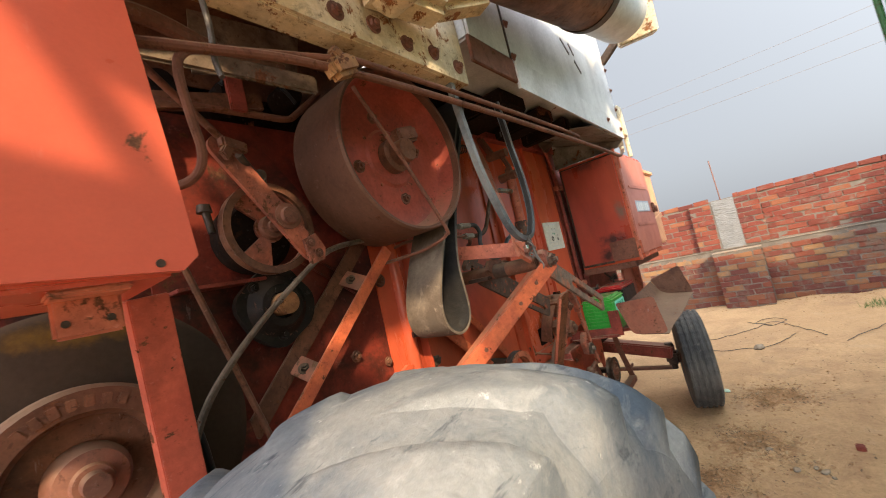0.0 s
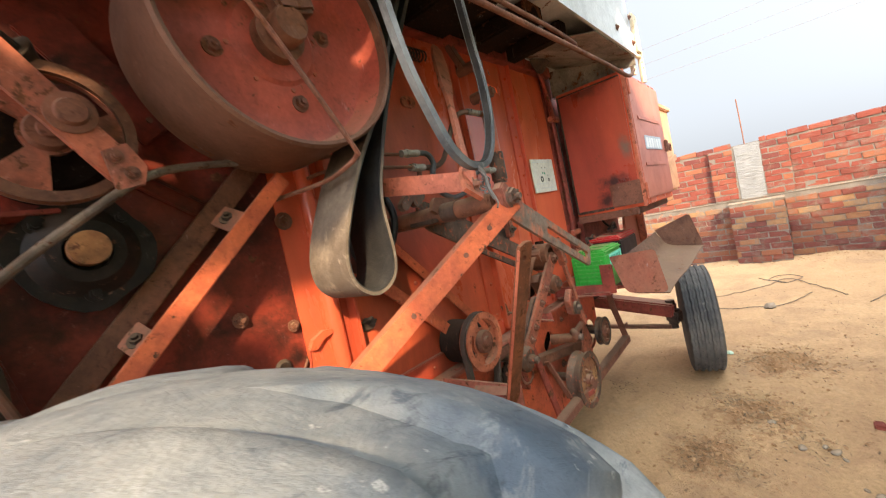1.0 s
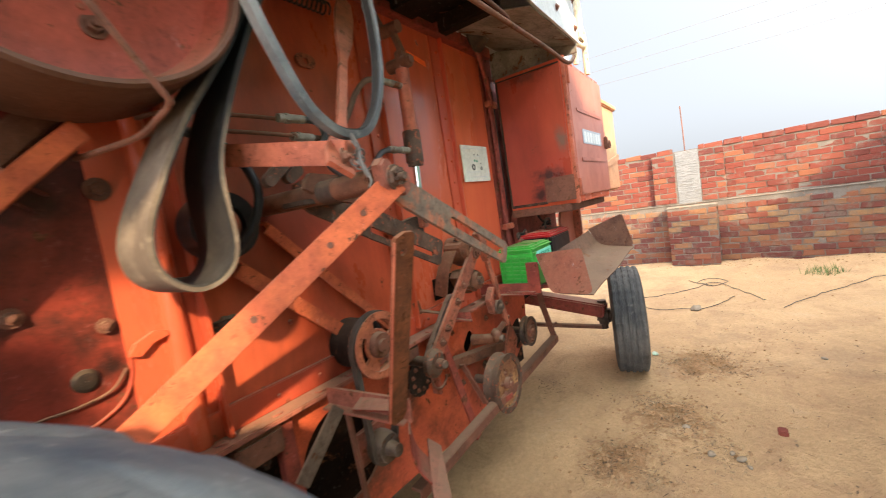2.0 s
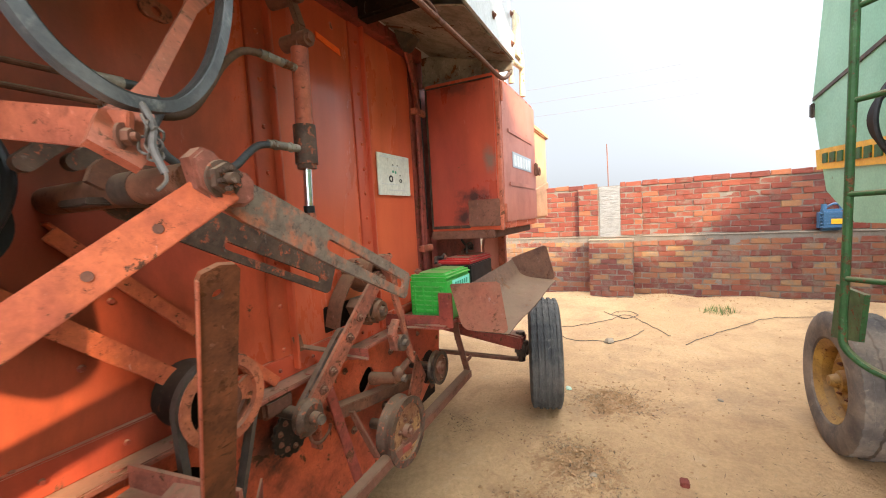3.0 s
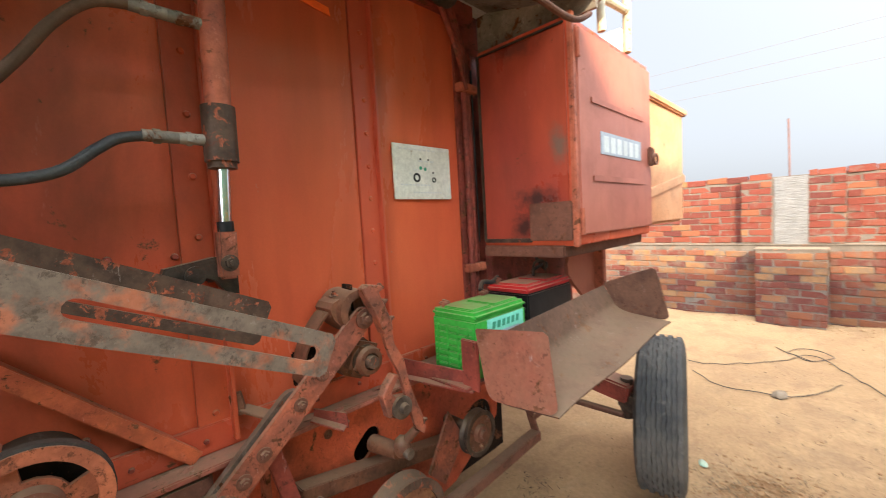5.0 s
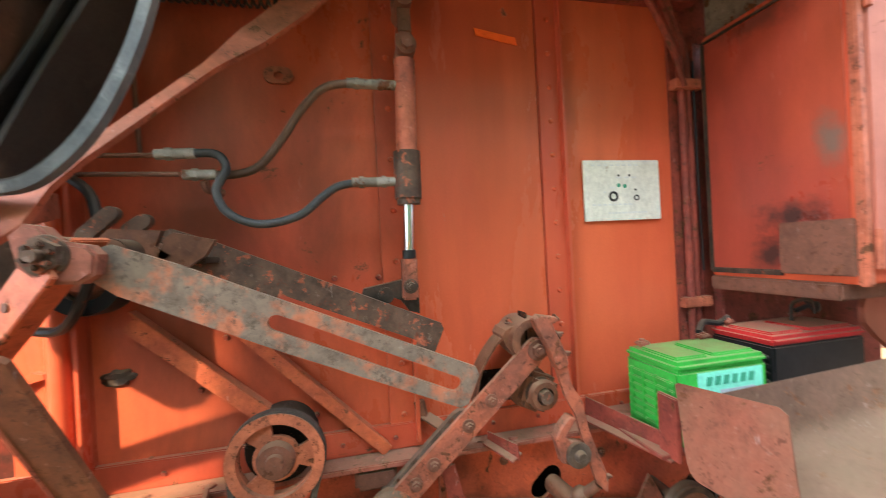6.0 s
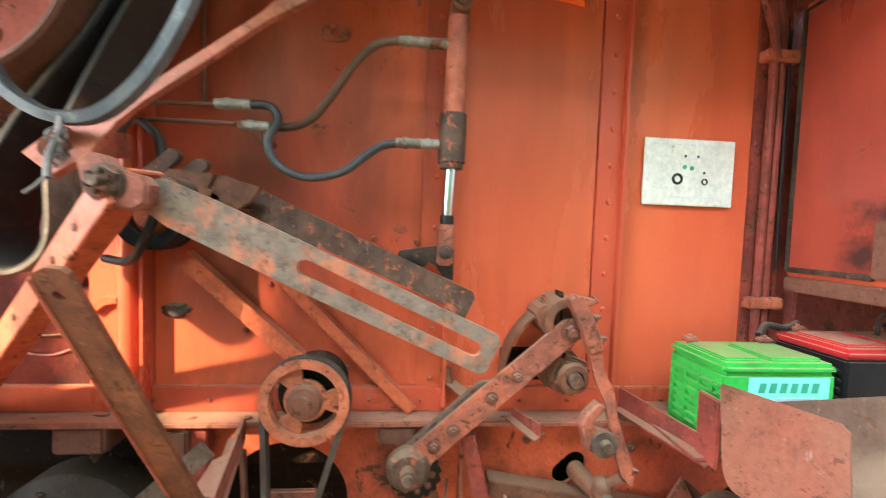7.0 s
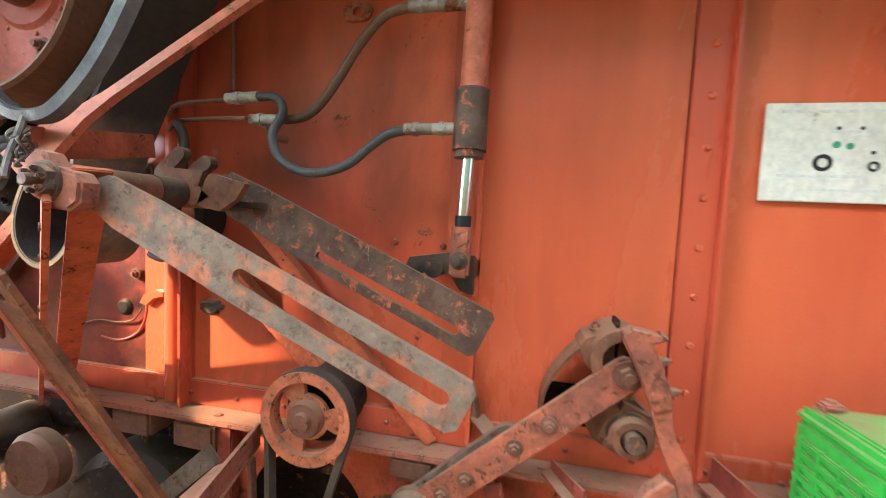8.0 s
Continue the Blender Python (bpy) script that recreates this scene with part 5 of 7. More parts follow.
knuckle = bar(B(), (-2.235, -0.245, 2.075), (-2.16, -0.215, 2.075), 0.025, 0.03, bevel=0.005)
bar(knuckle, (-2.20, -0.23, 2.085), (-2.235, -0.25, 2.035), 0.014, 0.028, bevel=0.003)
part("knuckle", knuckle, RUSTY, harvester)
part("adjuster", rod(rod(B(), (-2.18, -0.215, 2.058), (-2.06, -0.12, 1.985), 0.010), (-2.115, -0.16, 2.018), (-2.09, -0.14, 2.003), 0.030, 0.012, 20), DARK, harvester)
part("tie_rod", tube(B(), [(-2.40, -0.10, 2.235), (-2.28, -0.10, 2.240), (-2.05, -0.10, 2.246), (-1.945, -0.10, 2.250), (-1.90, -0.10, 2.275), (-1.79, -0.10, 2.375)], 0.011), RUSTY, harvester)
part("curved_rod", tube(B(), [(-2.42, -0.17, 1.22), (-2.405, -0.19, 1.33), (-2.345, -0.205, 1.475), (-2.20, -0.205, 1.617), (-2.028, -0.205, 1.742), (-1.97, -0.20, 1.775), (-1.90, -0.18, 1.795), (-1.775, -0.15, 1.812)], 0.0085), GREY_STEEL, harvester)
part("cross_rod", tube(B(), [(-2.345, -0.17, 1.82), (-2.321, -0.16, 1.738), (-2.216, -0.16, 1.35), (-2.17, -0.16, 1.18)], 0.008, 8), BROWN, harvester)
part("thin_hose", tube(B(), [(-2.43, -0.20, 1.72), (-2.40, -0.18, 1.55), (-2.36, -0.17, 1.38), (-2.35, -0.18, 1.20)], 0.008), BATTERY_BLACK, harvester)

# greasy flanged bearing with a shaft stub
bearing = B()
flange = []
for k in range(32):
    a = 2 * math.pi * k / 32
    r = 0.116 * (1 + 0.05 * math.cos(4 * a + 0.7) + 0.02 * math.sin(7 * a))
    flange.append((-2.076 + r * math.cos(a), 1.652 + r * math.sin(a)))
plate(bearing, flange, 0.025, place=Matrix.Translation((0, -0.07, 0)))
bearing = part("flange_bearing", bearing, CAKED, harvester, "flanged bearing black with grease")
part("housing", lathe(B(), (-2.078, -0.07, 1.652), [(0.040, -0.035), (0.062, -0.032), (0.078, -0.012), (0.092, 0.0), (0.092, 0.02), (0.040, 0.02)], 36), CAKED, bearing)
part("shaft_stub", rod(B(), (-2.078, -0.135, 1.655), (-2.078, -0.05, 1.655), 0.033, seg=26), STUB, bearing, "tan wooden shaft stub")
for x, z in ((-2.14, 1.715), (-2.01, 1.715), (-2.08, 1.567)):
    part("bolt", bolt(B(), (x, -0.072, z), 0.012, 0.009), CAKED, bearing)

# slanting channel of two angle bars with short cross pieces
for p, q, w in (((-1.665, -0.028, 1.852), (-2.20, -0.028, 1.320), 0.055), ((-1.655, -0.135, 1.775), (-2.18, -0.135, 1.288), 0.042)):
    channel = B()
    bar(channel, p, q, 0.010, w, (0, 0, 1), 0.002)
    lift = Vector((0.6, 0, -0.6)) * w * 0.55
    bar(channel, Vector(p) + lift + Vector((0, 0.025, 0)), Vector(q) + lift + Vector((0, 0.025, 0)), 0.05, 0.008, (0.6, 0, -0.6), 0.002)
    part("slanting_channel", channel, BROWN if w > 0.05 else ARM_ORANGE, harvester)
for s in (0.25, 0.71):
    p = Vector((-1.67, -0.03, 1.835)).lerp(Vector((-2.19, -0.03, 1.315)), s)
    way = Vector((0.022, -0.105, -0.048))
    cross = part("cross_piece", bar(B(), p, p + way, 0.062, 0.008, way.cross(Vector((-0.7, 0, -0.7))), 0.002), ORANGE_BARE, harvester)
    part("bolt", bolt(B(), p + way * 0.35, 0.014, 0.010, (-0.35, -0.6, 0.7)), DARK, cross)
# Added roof that keeps bright sky from showing behind the cream beam.
part("engine_bay_roof", box(B(), (-3.3, -0.50, 2.62), (-1.45, 0.10, 2.64), 0.003), BROWN, harvester)
part("tan_sheet", panel4(B(), ((-2.19, -0.06, 2.365), (-1.84, -0.06, 2.43), (-1.81, -0.08, 2.60), (-2.18, -0.08, 2.56)), -0.005), TAN_SHEET, harvester, "dirty tan sheet above the drive")
part("dark_rib", bar(B(), (-2.50, -0.10, 2.20), (-2.02, -0.10, 2.29), 0.02, 0.05, bevel=0.003), BROWN, harvester)
part("rib_post", box(B(), (-2.125, -0.12, 2.24), (-2.075, -0.10, 2.36), 0.003), RED, harvester)
part("corner_plate", box(B(), (-2.46, -0.11, 2.13), (-2.335, -0.095, 2.225), 0.003), GRIMY_SHADED, harvester)
part("wire_loop", tube(B(), [(-2.13, -0.09, 2.33), (-2.10, -0.11, 2.37), (-2.02, -0.12, 2.375), (-1.95, -0.12, 2.35), (-1.90, -0.11, 2.31)], 0.006), BATTERY_BLACK, harvester)
# Added black disc, so the tension pulley's holes look shaded.
part("pulley_bearing", lathe(B(), (-2.098, -0.06, 1.872), [(0.001, -0.03), (0.09, -0.03), (0.11, 0.0), (0.11, 0.05), (0.001, 0.05)], 32), BLACK_SHADE, harvester)
# front sheet furniture: bent sheets, bolts, rings
for x, z, r in ((-1.618, 1.67, 0.018), (-1.90, 1.95, 0.014), (-1.80, 1.42, 0.014), (-1.66, 1.36, 0.012)):
    part("bolt", bolt(B(), (x, -0.012, z), r, r * 0.7), RUSTY, harvester)
part("belt_wheel_back", lathe(B(), (-1.40, -0.10, 1.55), [(0.055, -0.02), (0.088, -0.025), (0.092, 0.0), (0.092, 0.05), (0.055, 0.05)], 36), BATTERY_BLACK, harvester)
part("belt_wheel_hub", lathe(B(), (-1.40, -0.10, 1.55), [(0.001, -0.03), (0.03, -0.03), (0.052, 0.0), (0.052, 0.05), (0.001, 0.05)], 28), ORANGE_BARE, harvester)
hook = plate(B(), [(-1.632, 1.274), (-1.616, 1.300), (-1.575, 1.318), (-1.548, 1.312), (-1.545, 1.300), (-1.580, 1.292), (-1.610, 1.268)], 0.030, place=Matrix.Translation((0, -0.026, 0)))
part("sheet_hook", hook, ORANGE_OLD, harvester, "small bent hook tab")
part("sheet_bead", tube(B(), [(-1.625, -0.006, 1.285), (-1.632, -0.006, 1.225), (-1.662, -0.006, 1.173), (-1.735, -0.002, 1.140), (-1.81, 0.0, 1.145)], 0.004, 8), ORANGE_OLD, harvester)
part("thin_cable", tube(B(), [(-1.640, -0.012, 1.25), (-1.675, -0.014, 1.212), (-1.74, -0.012, 1.20), (-1.81, -0.014, 1.20), (-1.90, -0.012, 1.17)], 0.0035, 6), RUSTY, harvester)
part("greasy_cover", lathe(B(), (-1.712, -0.004, 1.25), [(0.001, -0.010), (0.018, -0.009), (0.026, -0.002), (0.026, 0.004), (0.001, 0.004)], 18), DARK, harvester)
for p, q in (((-1.98, -0.008, 1.86), (-1.70, -0.008, 1.66)), ((-1.96, -0.008, 1.80), (-1.72, -0.008, 1.625)), ((-1.99, -0.008, 2.06), (-1.90, -0.008, 1.985))):
    part("pressed_rib", bar(B(), p, q, 0.010, 0.008, bevel=0.003), GRIMY_SHADED, harvester)
part("front_web", bar(B(), (-2.30, -0.04, 1.55), (-2.22, -0.04, 1.10), 0.014, 0.12, (1, 0, 0), 0.003), GRIMY_SHADED, harvester)
part("front_web", bar(B(), (-2.06, -0.02, 2.16), (-1.88, -0.02, 1.92), 0.012, 0.10, (1, 0, 0), 0.003), GRIMY_SHADED, harvester)
part("front_shelf", box(B(), (-2.33, -0.08, 1.735), (-2.10, 0.0, 1.745), 0.002), RED, harvester)
plug = rod(rod(B(), (-2.255, -0.13, 1.945), (-2.255, -0.13, 1.925), 0.016, 0.019, 20), (-2.252, -0.13, 1.925), (-2.245, -0.13, 1.87), 0.010, seg=16)
part("grease_cup", plug, DARK, harvester)

# large smooth cover plate with its post and bracket
cover = B()
plate(cover, [(-2.95, 1.735), (-2.470, 1.715), (-2.448, 1.735), (-2.462, 1.90), (-2.487, 2.15), (-2.51, 2.29), (-2.72, 2.34), (-2.95, 2.36)], 0.018, place=Matrix.Translation((0, -0.575, 0)))
box(cover, (-2.95, -0.560, 1.712), (-2.475, -0.30, 1.732), 0.006)
# Unseen upward extension of the cover, added to cast shade.
plate(cover, [(-3.35, 1.74), (-2.95, 1.74), (-2.95, 2.56), (-2.58, 2.57), (-2.60, 2.90), (-3.35, 2.90)], 0.018, place=Matrix.Translation((0, -0.575, 0)))
cover = part("side_cover", cover, COVER, harvester, "large smooth orange side cover, scuffed")
part("cover_bracket", box(box(B(), (-2.605, -0.505, 1.652), (-2.530, -0.495, 1.716), 0.004), (-2.61, -0.55, 1.702), (-2.525, -0.49, 1.712), 0.003), PINK, cover)
for x in (-2.592, -2.545):
    part("bolt_hole", rod(B(), (x, -0.506, 1.672), (x, -0.509, 1.672), 0.005, seg=12), DARK, cover)
part("cover_nick", rod(B(), (-2.497, -0.577, 1.728), (-2.497, -0.574, 1.728), 0.006, seg=10), DARK, cover)
# Unseen deck, rail and side plate, added to block sun from the front.
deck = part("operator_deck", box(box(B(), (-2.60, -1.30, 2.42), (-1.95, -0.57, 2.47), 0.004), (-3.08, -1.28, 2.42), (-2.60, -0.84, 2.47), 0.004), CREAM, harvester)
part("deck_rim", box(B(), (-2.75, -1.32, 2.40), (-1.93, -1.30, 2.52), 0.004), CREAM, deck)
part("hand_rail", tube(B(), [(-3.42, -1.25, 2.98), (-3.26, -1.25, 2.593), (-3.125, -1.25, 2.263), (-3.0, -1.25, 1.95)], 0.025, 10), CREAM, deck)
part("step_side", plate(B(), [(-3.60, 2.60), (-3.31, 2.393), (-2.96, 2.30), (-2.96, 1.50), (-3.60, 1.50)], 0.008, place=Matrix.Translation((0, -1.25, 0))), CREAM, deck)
support = B()
bar(support, (-2.453, -0.318, 1.712), (-2.405, -0.215, 1.10), 0.010, 0.066, (1, 0, 0), 0.002)
bar(support, (-2.482, -0.30, 1.712), (-2.437, -0.197, 1.10), 0.045, 0.008, (1, 0, 0), 0.002)
part("cover_post", support, COVER_POST, harvester, "orange angle-iron post")
low = lathe(B(), (-2.55, -0.165, 1.405), [(0.115, -0.012), (0.125, -0.032), (0.165, -0.034), (0.172, -0.022), (0.160, 0.0), (0.172, 0.022), (0.172, 0.032), (0.115, 0.03)], 52)
lathe(low, (-2.55, -0.165, 1.405), [(0.001, 0.026), (0.12, 0.022), (0.12, 0.03), (0.001, 0.03)], 44)
part("backing_disc", lathe(B(), (-2.53, -0.085, 1.43), [(0.001, -0.012), (0.285, -0.012), (0.305, 0.0), (0.305, 0.03), (0.001, 0.03)], 64), BROWN_DISC, harvester, "large smooth dark brown disc with a yellow smear")
low = part("cast_pulley", low, BROWN, harvester, "brown cast-iron pulley with worn raised marks")
part("hub", lathe(B(), (-2.55, -0.165, 1.405), [(0.001, -0.075), (0.020, -0.075), (0.022, -0.045), (0.030, -0.045), (0.034, -0.035), (0.055, -0.03), (0.066, 0.0), (0.066, 0.03), (0.001, 0.03)], 32), RUSTY, low)
for k in range(7):
    a = radians(125 - 10.0 * k)
    mark = box(B(), (-0.008, -0.2005, -0.011), (0.008, -0.196, 0.011), 0.002, pose(0, 0, 0, 0, 90 - math.degrees(a), 0))
    bmesh.ops.translate(mark, vec=(-2.55 + 0.144 * math.cos(a), 0, 1.405 + 0.144 * math.sin(a)), verts=mark.verts)
    part("cast_mark", mark, BROWN, low)

# pipes under the tank edge, bent pipe loop
part("long_pipe", tube(B(), [(-2.62, -0.46, 2.10), (-2.36, -0.485, 2.145), (-2.05, -0.50, 2.185), (-1.4, -0.515, 2.20), (-0.6, -0.53, 2.198), (0.0, -0.545, 2.19), (0.34, -0.55, 2.185), (0.50, -0.545, 2.25)], 0.0105), RUSTY, harvester, "long rusty control pipe under the tank")
part("long_pipe", tube(B(), [(-2.03, -0.51, 2.22), (-1.4, -0.52, 2.232), (-0.7, -0.53, 2.235), (-0.35, -0.51, 2.25), (-0.2, -0.47, 2.28)], 0.0085), RUSTY, harvester)
part("pipe_clamp", bar(bar(B(), (-2.065, -0.505, 2.17), (-1.985, -0.505, 2.21), 0.055, 0.05, bevel=0.012), (-2.045, -0.505, 2.21), (-2.03, -0.505, 2.235), 0.03, 0.03, bevel=0.005), YELLOW_RIM, harvester)
part("bent_pipe", tube(B(), [(-2.03, -0.50, 2.215), (-2.18, -0.49, 2.185), (-2.335, -0.48, 2.152), (-2.375, -0.475, 2.135), (-2.388, -0.47, 2.10), (-2.375, -0.455, 2.02), (-2.363, -0.445, 1.955), (-2.370, -0.42, 1.918), (-2.40, -0.38, 1.905), (-2.47, -0.33, 1.90)], 0.0088), RUSTY, harvester, "bent rust-orange pipe loop")
part("upper_pipe", tube(B(), [(-2.50, -0.40, 2.235), (-2.40, -0.40, 2.245), (-2.25, -0.38, 2.225), (-2.1, -0.36, 2.24)], 0.018), RUSTY, harvester)
part("cream_strap", bar(B(), (-2.46, -0.36, 2.20), (-2.06, -0.44, 2.165), 0.012, 0.05, bevel=0.006), TAN_SHEET, harvester)
part("lashing", tube(B(), [(-2.33, -0.48, 2.30), (-2.325, -0.49, 2.2), (-2.32, -0.475, 2.14), (-2.315, -0.48, 2.10)], 0.006), WIRE, harvester)
# Round lumps coloured near-black for the shade of the engine bay.
for k in range(5):
    x = -2.28 + 0.2 * k
    part("engine_part", lathe(B(), (x, -0.04 + 0.02 * (k % 2), 2.31 + 0.03 * (k % 3)), [(0.001, -0.04), (0.035, -0.04), (0.045, -0.01), (0.045, 0.06), (0.001, 0.06)], 18), BLACK_SHADE, harvester)

# ==== grain tank above ====
tank = part("grain_tank", box(B(), (-1.43, -0.555, 2.46), (0.56, 1.6, 3.55), 0.01), WHITE, harvester, "white painted grain tank with rust spots")
part("tank_skirt", plate(B(), [(-1.10, 2.335), (0.555, 2.335), (0.555, 2.47), (-1.10, 2.47)], 0.012, place=Matrix.Translation((0, -0.565, 0))), WHITE, tank)
part("bare_strip", box(B(), (-1.44, -0.560, 2.36), (-1.10, -0.545, 2.465), 0.003), RUSTY, tank)
part("tank_seam", box(B(), (-1.118, -0.560, 2.46), (-1.104, -0.548, 3.50), 0.002), DARK, tank)
for x, z in ((-1.11, 2.62), (-1.11, 2.47), (-1.11, 2.78), (0.50, 2.40), (0.50, 2.55), (0.50, 2.7), (0.50, 2.86), (0.2, 2.42)):
    part("bolt", bolt(B(), (x, -0.567, z), 0.012, 0.007), RUSTY, tank)
for a, b in (((-0.35, 2.83), (-0.25, 2.76)), ((-0.22, 2.84), (-0.16, 2.78)), ((-0.18, 2.74), (-0.10, 2.68))):
    part("scratch", bar(B(), (a[0], -0.556, a[1]), (b[0], -0.556, b[1]), 0.003, 0.018), DARK, tank)
under = B()
plate(under, [(-0.12, 0.0), (0.56, 0.0), (0.56, 0.575), (-0.12, 0.575)], 0.006, place=Matrix.Translation((0, -0.55, 2.335)) @ pose(0, 0, 0, -75, 0, 0))
part("tank_floor", under, UNDER, tank, "bare grey sheet under the tank")
part("tank_end", box(B(), (0.545, -0.55, 2.288), (0.56, 0.0, 2.48)), UNDER, tank)
# Tray and blocks coloured near-black for the shade under the tank.
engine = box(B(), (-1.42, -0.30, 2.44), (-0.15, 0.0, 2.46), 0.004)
part("tank_tray", engine, BLACK_SHADE, tank)
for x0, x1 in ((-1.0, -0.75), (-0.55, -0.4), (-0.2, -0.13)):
    part("tank_bracket", box(B(), (x0, -0.42, 2.36), (x1, -0.10, 2.44), 0.01), BLACK_SHADE, tank)
part("funnel", lathe(B(), (0, 0, 0), [(0.05, -0.05), (0.10, 0.02), (0.10, 0.03), (0.045, -0.045)], 26), DARK, tank).location += Vector((0.24, -0.10, 2.48))
cream = B()
plate(cream, [(-2.60, 2.289), (-1.450, 2.282), (-1.447, 2.40), (-1.455, 2.78), (-2.60, 2.78)], 0.014, place=Matrix.Translation((0, -0.520, 0)))
box(cream, (-2.60, -0.51, 2.282), (-1.452, -0.44, 2.294), 0.003)
cream = part("cream_beam", cream, CREAM, harvester, "cream beam with bolts, badly rusted")
for k in range(9):
    part("bolt", bolt(B(), (-1.50 - 0.13 * k, -0.521, 2.335 + 0.012 * (k % 2)), 0.017, 0.010), RUSTY, cream)
bracket = B()
bar(bracket, (-1.95, -0.56, 2.42), (-1.66, -0.60, 2.425), 0.12, 0.075, bevel=0.025)
bar(bracket, (-1.70, -0.60, 2.44), (-1.50, -0.68, 2.50), 0.10, 0.09, bevel=0.02)
lathe(bracket, (-1.86, -0.60, 2.44), [(0.045, -0.05), (0.075, -0.05), (0.075, 0.05), (0.045, 0.05)], 26)
part("auger_bracket", bracket, CREAM, harvester, "rusty cast bracket under the auger tube")
auger = rod(B(), (-1.62, -0.72, 2.66), (-0.62, -0.80, 2.82), 0.165, seg=44)
auger = part("auger_tube", auger, BROWN, harvester, "thick brown unloading auger tube")
part("tube_band", rod(B(), (-0.66, -0.797, 2.814), (-0.60, -0.802, 2.823), 0.172, seg=44), DARK, auger)
part("tube_end", rod(B(), (-0.60, -0.802, 2.823), (-0.10, -0.84, 2.90), 0.155, seg=44), WHITE, auger)
part("tube_flap", box(B(), (0.02, -0.98, 2.82), (0.30, -0.76, 3.05), 0.01, pose(0, 0, 0, 0, -20, 12)), CREAM, auger)
part("flap_arm", bar(B(), (-0.10, -0.80, 2.80), (0.06, -0.84, 2.88), 0.03, 0.03), DARK, auger)
part("flap_bracket", bar(B(), (0.555, -0.548, 2.945), (0.50, -0.70, 3.03), 0.03, 0.06, bevel=0.004), DARK, auger)

# ==== tool box on the rear ====
X0, X1, Y0, Y1, Z0, Z1 = 0.47, 1.29, -0.48, -0.05, 1.43, 2.27
bm = box(B(), (X0, Y0, Z0), (X1, Y1, Z1), 0.006)
tool_box = part("tool_box", bm, ORANGE, harvester, "orange sheet-metal tool box, scorched at its corner")
face = part("box_face", panel4(B(), ((X0 - 0.007, -0.065, 1.450), (X0 - 0.007, -0.462, 1.455), (X0 - 0.007, -0.465, 2.238), (X0 - 0.007, -0.060, 2.238)), -0.006), SCORCHED, tool_box, "orange box side with a black scorch mark")
door = part("door", box(B(), (X0 + 0.03, Y0 - 0.014, Z0 + 0.04), (X1 - 0.006, Y0 - 0.001, Z1 - 0.03), 0.004), DOOR, tool_box, "faded salmon-pink box door")
part("door_frame", box(B(), (X0 - 0.004, Y0 - 0.012, Z0 - 0.004), (X0 + 0.024, Y0 + 0.01, Z1 + 0.01), 0.004), PINK, tool_box)
for z in (1.985, 1.685):
    part("pressed_rib", box(B(), (X0 + 0.13, Y0 - 0.0195, z - 0.014), (X1 - 0.12, Y0 - 0.011, z + 0.014), 0.0055), DOOR, door)
sign = part("name_label", box(B(), (X0 + 0.21, Y0 - 0.0175, 1.785), (X1 - 0.16, Y0 - 0.0135, 1.875), 0.001), BLUE_INK, door, "pale blue-lettered label")
for k in range(6):
    x = X0 + 0.235 + 0.068 * k
    part("printed_bar", box(B(), (x, Y0 - 0.0185, 1.795), (x + 0.05, Y0 - 0.017, 1.86)), GREY_INK, sign)
part("latch", lathe(box(B(), (X1 - 0.06, Y0 - 0.035, 1.77), (X1 - 0.01, Y0 - 0.012, 1.86), 0.006), (X1 - 0.035, Y0 - 0.045, 1.80), [(0.022, -0.005), (0.030, -0.005), (0.030, 0.005), (0.022, 0.005)], 20), RUSTY, door)
for z in (1.52, 2.17):
    part("hinge", rod(B(), (X0 + 0.028, Y0 - 0.018, z - 0.05), (X0 + 0.028, Y0 - 0.018, z + 0.05), 0.009, seg=12), PINK, door)
part("patch_plate", box(B(), (X0 - 0.018, Y0 + 0.004, 1.452), (X0 - 0.006, Y0 + 0.185, 1.60), 0.003), RUSTY, tool_box, "brown welded patch plate")
part("box_foot", box(B(), (X0 - 0.01, Y0 + 0.04, 1.385), (X1, Y1, 1.432), 0.006), RUSTY, tool_box)
# Thin dark strips along the body-side and top edges of the face.
rim = box(B(), (X0 - 0.0165, -0.068, Z0 + 0.02), (X0 - 0.006, -0.058, Z1 - 0.03), 0.002)
box(rim, (X0 - 0.0165, -0.465, Z1 - 0.030), (X0 - 0.006, -0.058, Z1 - 0.022), 0.002)
part("face_rim", rim, DARK, tool_box, "dark strip along two edges of the box side")
part("scorch_rim", box(B(), (X0 - 0.016, Y0 + 0.18, 1.445), (X0 - 0.005, Y1 - 0.01, 1.462), 0.003), DARK, tool_box)
part("inner_wall", box(B(), (0.50, -0.06, 0.95), (1.25, -0.02, 1.40), 0.004), RED, harvester)
part("rear_cheek", plate(B(), [(0.915, 1.30), (0.94, 1.35), (1.0, 1.385), (1.26, 1.40), (1.26, 1.05), (1.10, 1.10), (0.98, 1.19), (0.92, 1.25)], 0.02, place=Matrix.Translation((0, -0.21, 0))), DOOR, harvester, "salmon-pink rounded cheek plate")
part("rear_post", box(B(), (1.22, -0.26, 0.95), (1.26, -0.20, 1.43), 0.004), PINK, harvester)

# ==== battery shelf, batteries and the step trough ====
shelf = box(B(), (-0.02, -0.34, 1.000), (0.95, -0.02, 1.012), 0.002)
bar(shelf, (-0.05, -0.04, 1.035), (0.03, -0.34, 1.02), 0.006, 0.06, bevel=0.001)
bar(shelf, (-0.06, -0.05, 1.004), (0.02, -0.345, 0.998), 0.05, 0.006, bevel=0.001)
part("battery_shelf", shelf, RED, harvester)
part("shelf_tab", box(B(), (0.005, -0.37, 1.0), (0.017, -0.30, 1.165), 0.003), RED, harvester)


